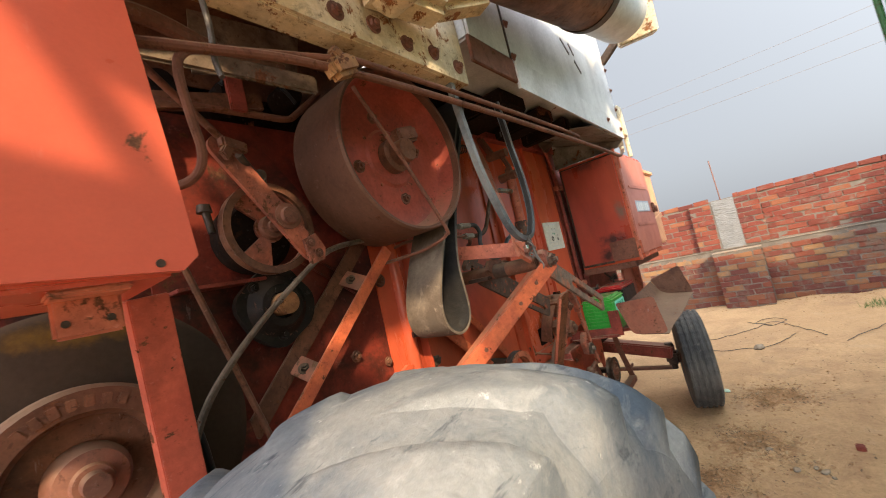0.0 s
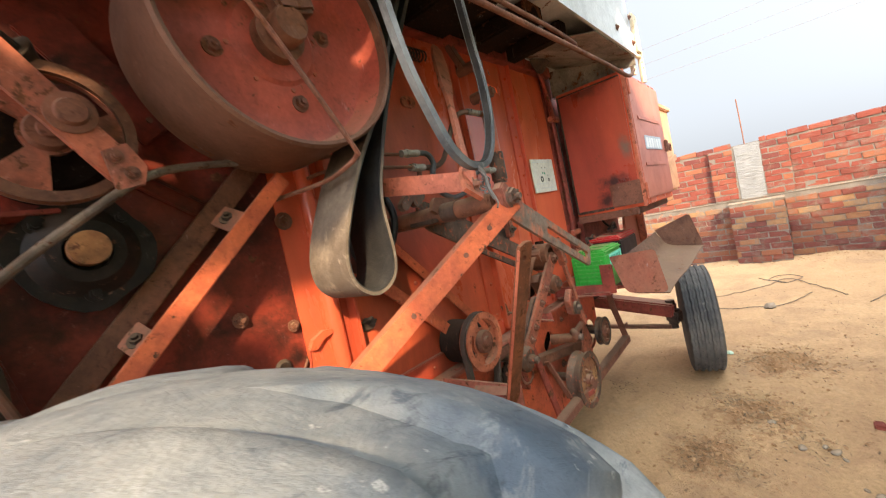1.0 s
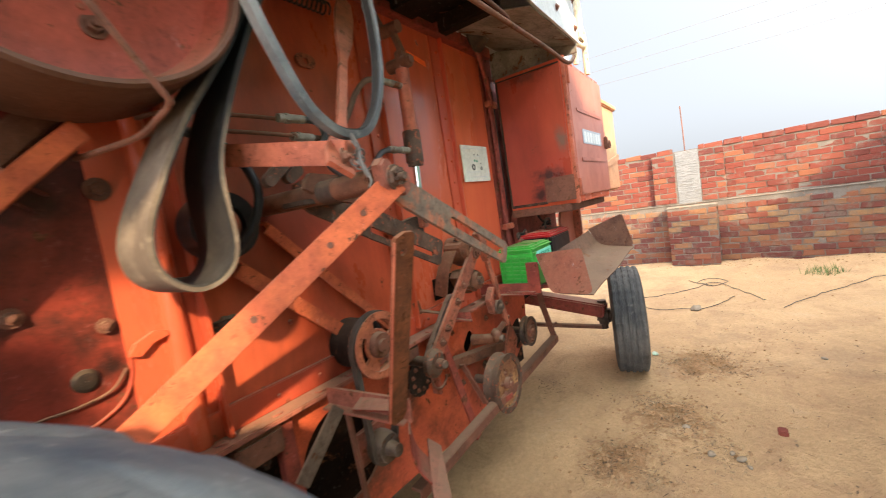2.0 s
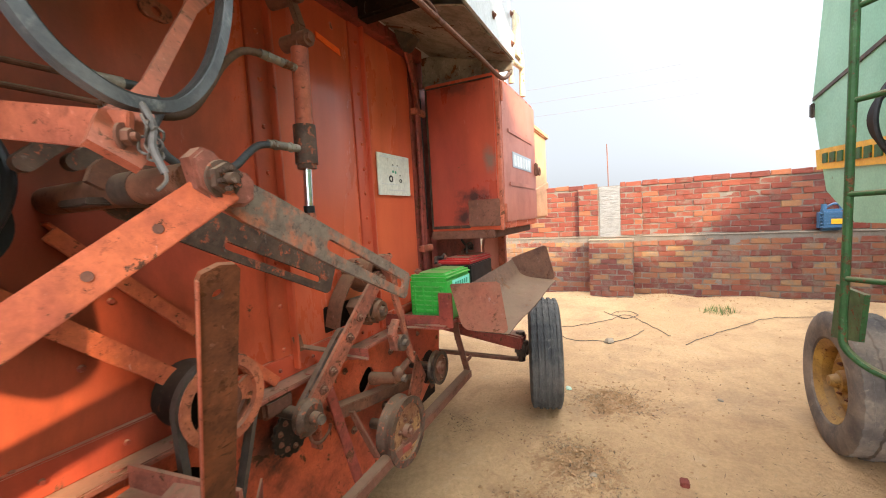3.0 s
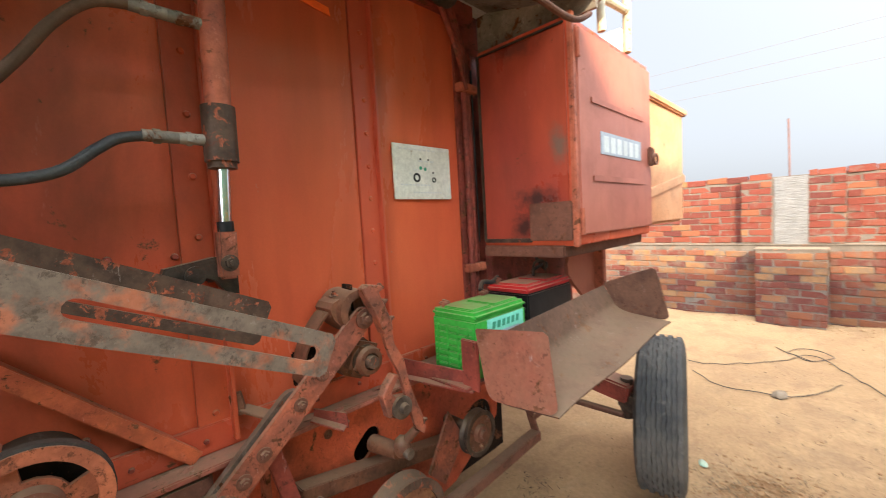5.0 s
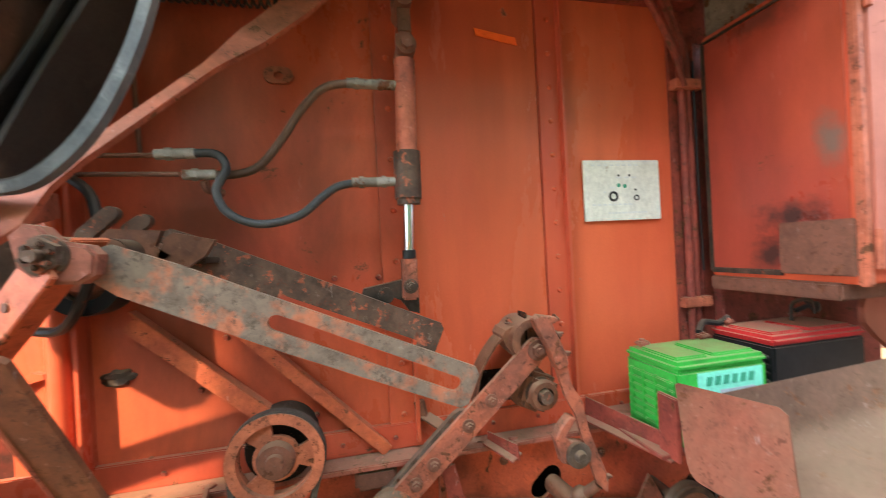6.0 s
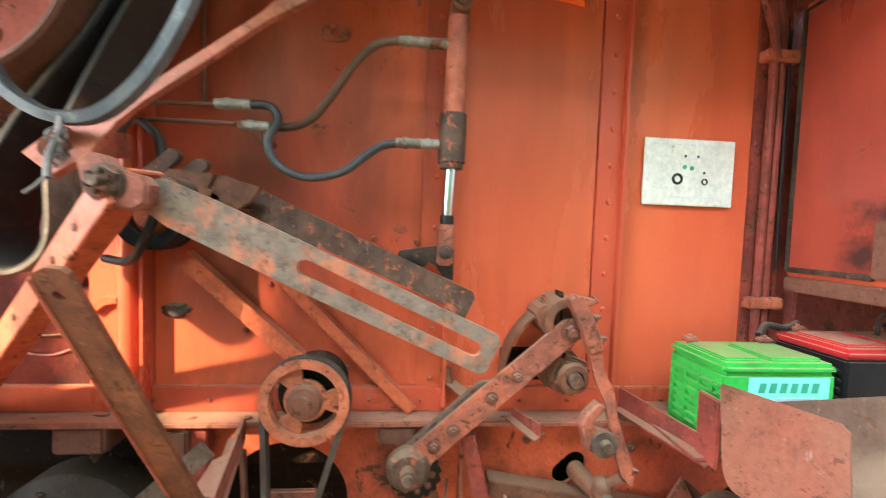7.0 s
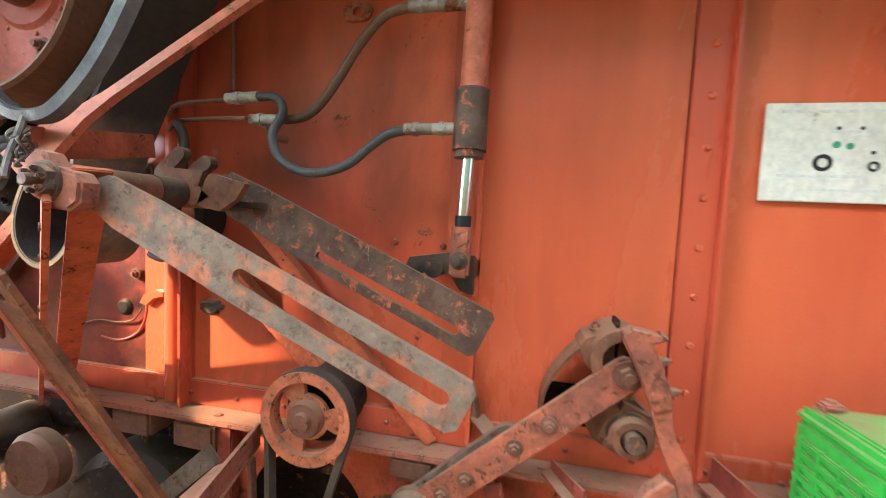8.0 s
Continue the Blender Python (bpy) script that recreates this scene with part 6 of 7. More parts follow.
def battery(name, lo, hi, case, lid, label, sticker):
    x0, y0, z0 = lo
    x1, y1, z1 = hi
    ob = thing(name, ((x0 + x1) / 2, (y0 + y1) / 2, z0), label, "battery", "vehicle batteries")
    body = box(B(), (x0, y0, z0), (x1, y1, z1 - 0.035), 0.006)
    part("case", body, case, ob)
    for k in range(7):
        z = z0 + 0.03 + (z1 - z0 - 0.10) * k / 6
        part("rib", box(B(), (x0 - 0.008, y0 + 0.012, z - 0.007), (x0 + 0.002, y1 - 0.012, z + 0.007), 0.003), case, ob)
    for k in range(4):
        y = y0 + 0.03 + (y1 - y0 - 0.06) * k / 3
        part("rib", box(B(), (x0 - 0.0095, y - 0.003, z0 + 0.02), (x0 + 0.002, y + 0.003, z1 - 0.06), 0.001), case, ob)
    top = part("lid", box(B(), (x0 - 0.004, y0 - 0.004, z1 - 0.036), (x1 + 0.004, y1 + 0.004, z1 - 0.008), 0.011), lid, ob)
    for a, b in ((0.05, 0.40), (0.46, 0.94)):
        part("lid_panel", box(B(), (x0 + (x1 - x0) * a, y0 + 0.02, z1 - 0.012), (x0 + (x1 - x0) * b, y1 - 0.045, z1), 0.004), lid, top)
    for k, x in enumerate((x0 + 0.035, x1 - 0.035)):
        post = rod(B(), (x, y1 - 0.03, z1 - 0.01), (x, y1 - 0.03, z1 + 0.018), 0.010, 0.008, 14)
        box(post, (x - 0.02, y1 - 0.045, z1), (x + 0.02, y1 - 0.018, z1 + 0.012), 0.004)
        part("terminal", post, RAIL, ob, "corroded lead terminal clamp")
    if sticker:
        tag = part("sticker", box(B(), (x0 + 0.06, y0 - 0.0035, z0 + 0.125), (x1 - 0.02, y0 - 0.001, z0 + 0.194), 0.001), TEAL, ob, "teal sticker with a dark brand mark")
        m = B()
        for k in range(6):
            x = x0 + 0.085 + 0.028 * k
            plate(m, [(x, z0 + 0.157), (x + 0.005, z0 + 0.181), (x + 0.021, z0 + 0.181), (x + 0.016, z0 + 0.157)], 0.0015, place=Matrix.Translation((0, y0 - 0.005, 0)))
        part("brand_mark", m, GREEN_INK, tag)
        box(n := B(), (x0 + 0.13, y0 - 0.005, z0 + 0.131), (x1 - 0.05, y0 - 0.003, z0 + 0.143))
        part("printed_bar", n, BLUE_INK, tag)
    return ob


battery("green_battery", (0.050, -0.328, 1.013), (0.345, -0.125, 1.248), BATTERY_GREEN, BATTERY_GREEN, "bright green car battery on the rusty shelf", True)
battery("black_battery", (0.385, -0.318, 1.040), (0.735, -0.115, 1.282), BATTERY_BLACK, BATTERY_RED, "black car battery with a red lid", False)
part("battery_packing", box(B(), (0.38, -0.31, 1.012), (0.74, -0.12, 1.040), 0.003), RUSTY, harvester)
part("battery_lead", tube(B(), [(0.30, -0.15, 1.265), (0.34, -0.13, 1.29), (0.39, -0.14, 1.285), (0.43, -0.14, 1.30)], 0.010), BATTERY_BLACK, harvester)
part("battery_lead", tube(B(), [(0.70, -0.15, 1.30), (0.72, -0.20, 1.33), (0.76, -0.17, 1.30), (0.80, -0.10, 1.35), (0.82, -0.07, 1.42)], 0.008), BATTERY_BLACK, harvester)
part("hold_down", tube(B(), [(0.60, -0.21, 1.285), (0.61, -0.21, 1.34), (0.68, -0.21, 1.345), (0.70, -0.21, 1.30)], 0.006), DARK, harvester)

FL, FR, FBR, FBL = Vector((0.010, -0.362, 1.207)), Vector((0.078, -0.580, 1.213)), Vector((0.052, -0.622, 0.980)), Vector((-0.030, -0.435, 1.010))
RL, RT, RB, RLB = Vector((0.865, -0.410, 1.228)), Vector((0.855, -0.634, 1.312)), Vector((0.850, -0.690, 1.090)), Vector((0.855, -0.478, 1.112))


def trough_sheet(a, b, thick=0.005, rows=12, steps=9):
    """A bent sheet between two end profiles (top edge, bend, outer edge), with a rounded bend."""
    bm, grid = B(), []
    for i in range(rows + 1):
        u = i / rows
        top, bend, lip = (p.lerp(q, u) for p, q in zip(a, b))
        near, far = bend.lerp(top, 0.34), bend.lerp(lip, 0.34)
        line = [top] + [near.lerp(bend, k / steps).lerp(bend.lerp(far, k / steps), k / steps) for k in range(steps + 1)] + [lip]
        sag = 0.006 * math.sin(3.0 * u * math.pi)
        grid.append([p + Vector((0, 0, sag * (j / (steps + 2)))) for j, p in enumerate(line)])
    rings = [[bm.verts.new(p) for p in line] for line in grid]
    for p, q in zip(rings, rings[1:]):
        for j in range(len(p) - 1):
            bm.faces.new((p[j], p[j + 1], q[j + 1], q[j]))
    bmesh.ops.recalc_face_normals(bm, faces=bm.faces)
    bmesh.ops.solidify(bm, geom=list(bm.faces), thickness=thick)
    return bm


trough = part("step_trough", trough_sheet((Vector((0.020, -0.388, 1.168)), FBL, FBR), (RL - Vector((0, 0, 0.010)), RLB, RB)), TRAY, harvester, "rusty bent-sheet step trough beside the batteries", smooth=50)


def end_plate(tl, tr, br, bl, mat, label=""):
    """A sheet end with its lower corners rounded."""
    line = [tl.lerp(bl, 0.03), tl.lerp(tr, 0.03), tr.lerp(tl, 0.06), tr.lerp(br, 0.05)]
    for c, p, q in ((br, tr, bl), (bl, br, tl)):
        a, b = c.lerp(p, 0.14), c.lerp(q, 0.22)
        line += [a.lerp(c, k / 5).lerp(c.lerp(b, k / 5), k / 5) for k in range(6)]
    bm = B()
    side = (tr - tl).cross(bl - tl).normalized() * 0.0025
    one, two = [bm.verts.new(p + side) for p in line], [bm.verts.new(p - side) for p in line]
    bm.faces.new(one)
    bm.faces.new(two[::-1])
    for k in range(len(line)):
        bm.faces.new((one[k], one[k - 1], two[k - 1], two[k]))
    return part("end_plate", bm, mat, trough, label)


end_plate(FL, FR, FBR, FBL, TRAY_END, "orange-brown rusted end plate")
end_plate(RL, RT, RB, RLB, TRAY)
part("trough_bracket", bar(B(), (0.15, -0.05, 0.985), (0.15, -0.42, 1.012), 0.05, 0.02), RED, trough)
part("trough_bracket", bar(B(), (0.70, -0.05, 0.985), (0.70, -0.45, 1.055), 0.05, 0.02), RED, trough)

# ==== underframe and rear axle ====
part("frame_angle", bar(B(), (-0.95, -0.185, 0.505), (0.66, -0.15, 0.525), 0.045, 0.012, bevel=0.002), RUSTY, harvester)
part("frame_angle", bar(B(), (-0.95, -0.207, 0.487), (0.66, -0.172, 0.507), 0.008, 0.045, bevel=0.002), RUSTY, harvester)
leg = bar(B(), (0.66, -0.15, 0.51), (0.60, -0.12, 0.75), 0.04, 0.012, (1, 0, 0), 0.002)
bar(leg, (0.60, -0.12, 0.74), (0.58, -0.10, 0.98), 0.04, 0.012, (1, 0, 0), 0.002)
part("hanger_leg", leg, RUSTY, harvester)
part("leg_tab", plate(B(), slot_loop((0.64, 0.60), (0.70, 0.60), 0.013), 0.006, [round_hole(0.695, 0.60, 0.006, 10)], Matrix.Translation((0, -0.16, 0))), RUSTY, harvester)
part("hanger_leg", bar(B(), (-0.34, -0.15, 0.53), (-0.42, -0.10, 0.76), 0.03, 0.012, (1, 0, 0), 0.002), RUSTY, harvester)
part("gusset", plate(B(), [(0.02, 0.60), (0.14, 0.80), (0.22, 0.66), (0.10, 0.52)], 0.01, place=Matrix.Translation((0, -0.09, 0))), ORANGE_BARE, harvester)
part("rear_beam", bar(B(), (1.42, -0.32, 0.49), (1.45, 1.6, 0.80), 0.14, 0.11, bevel=0.012), RED, harvester)
part("tie_bar", rod(B(), (1.40, -0.28, 0.350), (1.42, 1.5, 0.33), 0.020), RUSTY, harvester)
part("knuckle", rod(bar(B(), (1.43, -0.36, 0.43), (1.43, -0.25, 0.44), 0.10, 0.12, bevel=0.02), (1.43, -0.29, 0.33), (1.43, -0.29, 0.57), 0.035), DARK, harvester)
part("axle_carrier", bar(B(), (1.0, 0.30, 0.95), (1.45, 0.5, 0.62), 0.12, 0.12, bevel=0.01), RED, harvester)


def road_tyre(bm, c, r, w, grooves):
    """A tyre about y with rounded shoulders and ribs between its grooves."""
    t, prof = w / 2, []
    prof += [(r * 0.56, -t * 0.72), (r * 0.62, -t * 0.92), (r * 0.76, -t * 1.02), (r * 0.88, -t * 0.98), (r * 0.95, -t * 0.90)]
    n = grooves * 2 + 1
    for k in range(n):
        a, b = -0.84 + 1.68 * k / n, -0.84 + 1.68 * (k + 1) / n
        deep = r * (0.975 if k % 2 else 1.0) - 0.012 * abs(a + b) ** 2 / 4
        prof += [(deep, t * (a + 0.015)), (deep, t * (b - 0.015))]
    prof += [(r * 0.95, t * 0.90), (r * 0.88, t * 0.98), (r * 0.76, t * 1.02), (r * 0.62, t * 0.92), (r * 0.56, t * 0.72)]
    lathe(bm, c, prof, 132)
    bm.verts.ensure_lookup_table()
    for i, v in enumerate(bm.verts[-132 * len(prof):]):
        out = Vector((v.co.x - c[0], 0, v.co.z - c[2]))
        if (i // len(prof)) % 3 == 0 and out.length > r * 0.955:
            v.co -= out * 0.012
        if out.length > r * 0.955:
            v.co.y += 0.0018 if (i // len(prof)) % 4 < 2 else -0.0018
    return bm


def rim_disc(bm, c, r, w, dish):
    t = w / 2
    return lathe(bm, c, [(0.001, dish), (r * 0.35, dish), (r * 0.55, dish - 0.03), (r * 0.82, dish), (r * 0.86, -t * 0.6), (r * 1.0, -t * 0.80), (r * 1.04, -t * 0.86), (r * 1.02, -t * 0.70), (r * 0.92, -t * 0.5), (r * 0.90, t * 0.5), (r * 1.03, t * 0.8), (r * 1.0, t * 0.86), (r * 0.80, t * 0.5), (0.001, dish + 0.02)], 48)


def steering_wheel(parent, c, r, w, tyre_mat, rim_mat, grooves, studs=6):
    wheel = part("wheel", rim_disc(B(), c, r * 0.57, w, -0.02), rim_mat, parent)
    part("tyre", road_tyre(B(), c, r, w, grooves), tyre_mat, wheel, "worn ribbed tyre")
    part("hub", lathe(B(), (c[0], c[1] - 0.02, c[2]), [(0.001, -0.09), (0.03, -0.09), (0.045, -0.05), (0.06, -0.045), (0.075, 0.0), (0.001, 0.0)], 26), rim_mat, wheel)
    for k in range(studs):
        a = 2 * math.pi * k / studs
        part("stud", bolt(B(), (c[0] + 0.105 * math.cos(a), c[1] - 0.035, c[2] + 0.105 * math.sin(a)), 0.011, 0.010), RUSTY, wheel)
    return wheel


steered = steering_wheel(harvester, (1.45, -0.475, 0.415), 0.425, 0.235, REAR_TYRE, RUSTY, 4)
steered.rotation_euler = (0, 0, radians(14))

# front drive wheel with lugged tyre
WC, WR, WW = (-2.262, -0.725, 0.735), 0.738, 0.52
t = WW / 2
prof = [(0.40, -t * 0.80), (0.46, -t * 0.98), (0.55, -t * 1.05), (0.60, -t * 1.02), (0.635, -t * 0.95)]
prof += [(WR - 0.068 * abs(v) ** 2.1, t * v) for v in (-0.85, -0.7, -0.5, -0.25, 0.0, 0.25, 0.5, 0.7, 0.85)]
prof += [(0.635, t * 0.95), (0.60, t * 1.02), (0.55, t * 1.05), (0.46, t * 0.98), (0.40, t * 0.80)]
tyre = lathe(B(), WC, prof, 110)


def lug(bm, start, hand):
    """One worn lug: from the middle of the tread out over the shoulder, raked back."""
    rows = []
    for s in range(9):
        u = s / 8
        v = hand * (0.05 + 0.97 * u)
        base = WR - 0.068 * abs(v) ** 2.1 - (0.12 * max(0.0, abs(v) - 0.92))
        high = -0.007 + 0.034 * u**0.8 + 0.004 * noise.noise(Vector((start * 9, u * 3, hand)))
        mid = start - radians(17.0) * abs(v) ** 0.8
        half0, half1 = radians(8.2 - 0.8 * u), radians(5.4 - 0.4 * u)
        deep = -0.010 - 0.075 * max(0.0, abs(v) - 0.80) / 0.22
        row = []
        for off, rise in ((-half0, deep), (-half1 * 1.05, high * 0.62), (-half1 * 0.93, high * 0.92), (-half1 * 0.55, high), (half1 * 0.55, high), (half1 * 0.93, high * 0.92), (half1 * 1.05, high * 0.62), (half0, deep)):
            a, rr = mid + off, base + rise
            row.append(bm.verts.new((WC[0] + rr * math.cos(a), WC[1] + t * v, WC[2] + rr * math.sin(a))))
        rows.append(row)
    for p, q in zip(rows, rows[1:]):
        for j in range(7):
            bm.faces.new((p[j], p[j + 1], q[j + 1], q[j]))
    bm.faces.new(rows[0])
    bm.faces.new(rows[-1][::-1])


front_wheel = part("drive_wheel", rim_disc(B(), WC, 0.40, 0.40, 0.03), CREAM, harvester)
part("drive_tyre", tyre, TYRE, front_wheel, "huge lugged drive tyre, grey with dust", smooth=50)
for k in range(18):
    for hand, half in ((1, 0.0), (-1, 0.5)):
        block = B()
        lug(block, 2 * math.pi * (k + half) / 18 + 0.10, hand)
        part("lug", block, TYRE, front_wheel, smooth=60)
part("drive_axle", rod(B(), (WC[0], WC[1], WC[2]), (WC[0], 0.3, WC[2]), 0.09), DARK, harvester)

# rear hood, railing and lettered tank end behind the tool box
hood = part("rear_hood", box(B(), (1.32, -0.31, 1.45), (2.62, 1.5, 2.27), 0.02), REAR, harvester, "pale orange straw hood")
part("hood_rim", box(B(), (1.32, -0.335, 2.25), (2.65, -0.29, 2.30), 0.01), REAR, hood)
part("hood_rib", bar(B(), (1.6, -0.318, 1.62), (2.6, -0.318, 1.78), 0.02, 0.06, bevel=0.005), REAR, hood)
part("rear_board", box(B(), (2.1, -0.06, 2.42), (2.16, 1.4, 2.86), 0.01), WHITE, harvester, "white board with dark letters at the rear")
m = B()
for y in (-0.01, 0.14, 0.30):
    box(m, (2.090, y, 2.55), (2.102, y + 0.10, 2.74))
part("letter_bars", m, INK, harvester)
part("rail_top", tube(B(), [(0.58, -0.50, 2.545), (0.80, -0.49, 2.56), (0.97, -0.48, 2.565), (1.03, -0.48, 2.53), (1.035, -0.48, 2.42), (1.03, -0.48, 2.272)], 0.018), CREAM, harvester)
part("rail_brace", tube(B(), [(0.72, -0.495, 2.272), (0.72, -0.495, 2.38), (0.78, -0.49, 2.415), (1.03, -0.48, 2.455)], 0.016), CREAM, harvester)
part("rail_bracket", box(B(), (0.56, -0.575, 2.36), (0.66, -0.555, 2.60), 0.006), CREAM, harvester)

# ==== neighbouring green harvester ====
other = thing("green_harvester", (2.6, -3.4, 0.0), "light green combine harvester with a yellow stripe parked alongside", "harvester")
bodyside = B()
# The unseen front length is sized to block sun; only the rear shows.
plate(bodyside, [(2.22, 2.20), (2.16, 2.42), (1.94, 3.35), (-3.45, 3.40), (-3.45, 1.45), (1.55, 1.35), (1.95, 1.55)], -3.5, place=Matrix.Translation((0, -2.30, 0)))
part("body", bodyside, GREEN_PAINT, other)
# Unseen block added above the body to shade the yard.
part("tank", box(B(), (-3.45, -5.6, 3.40), (-1.75, -2.32, 4.0), 0.03), GREEN_PAINT, other, "unseen tall green block added on top to cast shade")
stripe = part("stripe", plate(B(), [(2.08, 1.70), (2.11, 1.84), (-3.4, 1.60), (-3.4, 1.46)], -0.006, place=Matrix.Translation((0, -2.289, 0))), YELLOW, other, "yellow stripe with unreadable dark letters")
for k in range(9):
    part("letter_bar", box(B(), (1.90 - 0.11 * k, -2.294, 1.735 - 0.005 * k), (1.97 - 0.11 * k, -2.280, 1.80 - 0.005 * k)), LADDER_GREEN, stripe)
part("panel_gap", plate(B(), [(2.19, 2.195), (2.19, 2.22), (0.2, 2.42), (0.2, 2.395)], -0.006, place=Matrix.Translation((0, -2.291, 0))), DARK, other)
part("panel_latch", box(B(), (2.17, -2.31, 2.08), (2.215, -2.28, 2.18), 0.008), DARK, other)
part("chassis", box(B(), (-2.9, -5.6, 0.75), (1.7, -2.6, 1.42), 0.03), LADDER_GREEN, other)
part("side_bracket", plate(B(), [(0.68, 1.08), (0.95, 1.08), (1.0, 0.80), (0.72, 0.86)], -0.02, place=Matrix.Translation((0, -2.02, 0))), LADDER_GREEN, other)
steering_wheel(other, (1.43, -2.27, 0.415), 0.415, 0.25, BROWN_TYRE, YELLOW_DIRTY, 2)
spin = bpy.data.objects[[o.name for o in other.children if o.name.startswith("wheel")][0]]
spin.rotation_euler = (0, 0, math.pi)
part("axle", rod(B(), (1.43, -2.30, 0.42), (1.43, -3.8, 0.42), 0.06), DARK, other)
ladder = part("ladder", tube(B(), [(0.62, -1.95, 2.9), (0.64, -1.95, 2.0), (0.66, -1.95, 1.2), (0.675, -1.95, 0.95), (0.66, -1.96, 0.84), (0.60, -2.05, 0.76), (0.52, -2.2, 0.74)], 0.016, 10), LADDER_GREEN, other, "green pipe ladder, paint worn")
part("stile", tube(B(), [(0.30, -2.20, 2.9), (0.32, -2.20, 1.2), (0.34, -2.20, 0.95)], 0.020, 10), LADDER_GREEN, ladder)
for z in (1.155, 1.516, 1.90, 2.27):
    part("rung", rod(B(), (0.645, -1.95, z), (0.32, -2.20, z + 0.01), 0.012), LADDER_GREEN, ladder)
coil = B()
for k in range(3):
    pts = [(0.95 + 0.02 * k, -2.30 + 0.16 * math.cos(a), 1.86 + (0.22 - 0.03 * k) * math.sin(a)) for a in [2 * math.pi * j / 12 for j in range(12)]]
    tube(coil, pts, 0.014, 8, 5, closed=True)
tagged(part("cable_coil", coil, BATTERY_BLACK), "coil of black cable hung behind the ladder", "cable")
part("coil_hook", rod(B(), (0.96, -2.30, 2.08), (0.96, -2.60, 2.45), 0.012), LADDER_GREEN, other)

# ==== brick boundary wall ====
wall = thing("wall_east", (5.65, -1.5, 0.0), "unplastered red brick boundary wall with grey mortar joints", "wall", kind="structure")
part("mortar_core", box(B(), (5.607, -14, -0.2), (5.80, 10, 1.872)), MORTAR, wall)
part("mortar_base", box(B(), (5.507, -14, -0.2), (5.62, 10, 1.020)), MORTAR, wall)
part("mortar_ledge", box(B(), (5.496, -14, 1.018), (5.62, 10, 1.034), 0.004), MORTAR, wall)
part("pillar_core", box(B(), (5.206, -1.083, -0.2), (5.52, -0.447, 0.985)), MORTAR, wall)
part("pillar_cap", box(B(), (5.20, -1.10, 0.980), (5.53, -0.43, 1.002), 0.005), MORTAR, wall)
part("pillar_core", box(B(), (5.527, -1.225, 1.04), (5.62, -0.262, 1.842)), MORTAR, wall)
column = B()
box(column, (5.517, -0.918, 0.99), (5.60, -0.585, 1.858), 0.012)
part("concrete_column", column, COLUMN, wall, "rough grey concrete column in the wall")
part("steel_bar", tube(B(), [(5.58, -0.735, 1.86), (5.58, -0.73, 2.2), (5.575, -0.722, 2.56)], 0.009, 6), RUSTY, wall)


# Hidden wall behind the green harvester, added to block part of the sky.
south = thing("sky_blocker_south", (2.5, -6.4, 0.0), "unseen plain grey wall added to cut skylight from the south", "wall", kind="structure")
part("wall_face", box(B(), (-1.4, -6.5, -0.2), (5.9, -6.3, 4.3)), CONCRETE, south)


def brick_mesh(length, seed, mat):
    """One rough brick, its outer face towards -x, centred on that face."""
    bm, rng = B(), random.Random(seed)
    box(bm, (0.0, -length / 2, -0.0365), (0.06, length / 2, 0.0365), 0.004)
    for v in bm.verts:
        v.co += Vector((rng.uniform(-0.004, 0.004), rng.uniform(-0.008, 0.008), rng.uniform(-0.007, 0.007)))
    me = bpy.data.meshes.new("brick")
    bm.to_mesh(me)
    bm.free()
    me.materials.append(mat)
    return me


BRICKS = [brick_mesh(0.225, k, BRICK) for k in range(4)]
BRICKS_LOW = [brick_mesh(0.225, k, BRICK_LOW) for k in range(4)]
rng = random.Random(5)
singles, joined = 0, []


def lay(x, y, z, length):
    global singles
    me = (BRICKS if z > 1.04 else BRICKS_LOW)[rng.randrange(4)]
    place = Matrix.Translation((x + rng.uniform(-0.004, 0.005), y + rng.uniform(-0.006, 0.006), z + rng.uniform(-0.005, 0.005))) @ pose(0, 0, 0, rng.uniform(-1, 1), rng.uniform(-1, 1), rng.uniform(-1, 1)) @ Matrix.Diagonal((1, length / 0.225, 1, 1))
    if -3.1 < y < 0.1 and singles < 298:
        ob = new("brick", me)
        ob.parent = wall
        ob.matrix_basis = Matrix.Translation(-HOME[wall]) @ place
        singles += 1
    else:
        joined.append((me, place))


COURSE = 0.0862


def lay_run(x, y0, y1, row, z):
    """One course from y0 to y1, with cut bricks at its ends."""
    y = y0 - (0.0 if row % 2 else 0.118)
    while y < y1 - 0.02:
        a, b = max(y, y0), min(y + 0.225, y1)
        if b - a > 0.03:
            lay(x, (a + b) / 2, z, b - a)
        y += 0.236


for row in range(11):
    z = 0.05 + row * COURSE
    if z < 0.94:
        lay_run(5.200, -1.085, -0.445, row, z)
for row in range(9):
    z = 1.042 + 0.048 + row * COURSE
    for a, b in ((-1.225 - 0.236 * 40, -1.235), (-0.25, 9.0)):
        lay_run(5.600, a, b, row, z)
for row in range(11):
    z = 0.05 + row * COURSE
    for a, b in ((-1.09 - 0.236 * 40, -1.10), (-0.44, 9.0)):
        lay_run(5.500, a, b, row, z)
for row in range(9):
    z = 1.042 + 0.05 + row * COURSE
    for a, b in ((-0.568, -0.262), (-1.225, -0.915)):
        lay_run(5.520, a, b, row, z)
lay_run(5.592, -1.225 - 0.236 * 40, -0.915, 1, 1.878)
lay_run(5.592, -0.568, 9.0, 1, 1.878)
verts, faces, lower_rows = [], [], []
for me, place in joined:
    n = len(verts)
    verts += [tuple(place @ v.co) for v in me.vertices]
    faces += [tuple(n + i for i in p.vertices) for p in me.polygons]
    lower_rows += [me in BRICKS_LOW] * len(me.polygons)
rest = bpy.data.meshes.new("brick_courses")
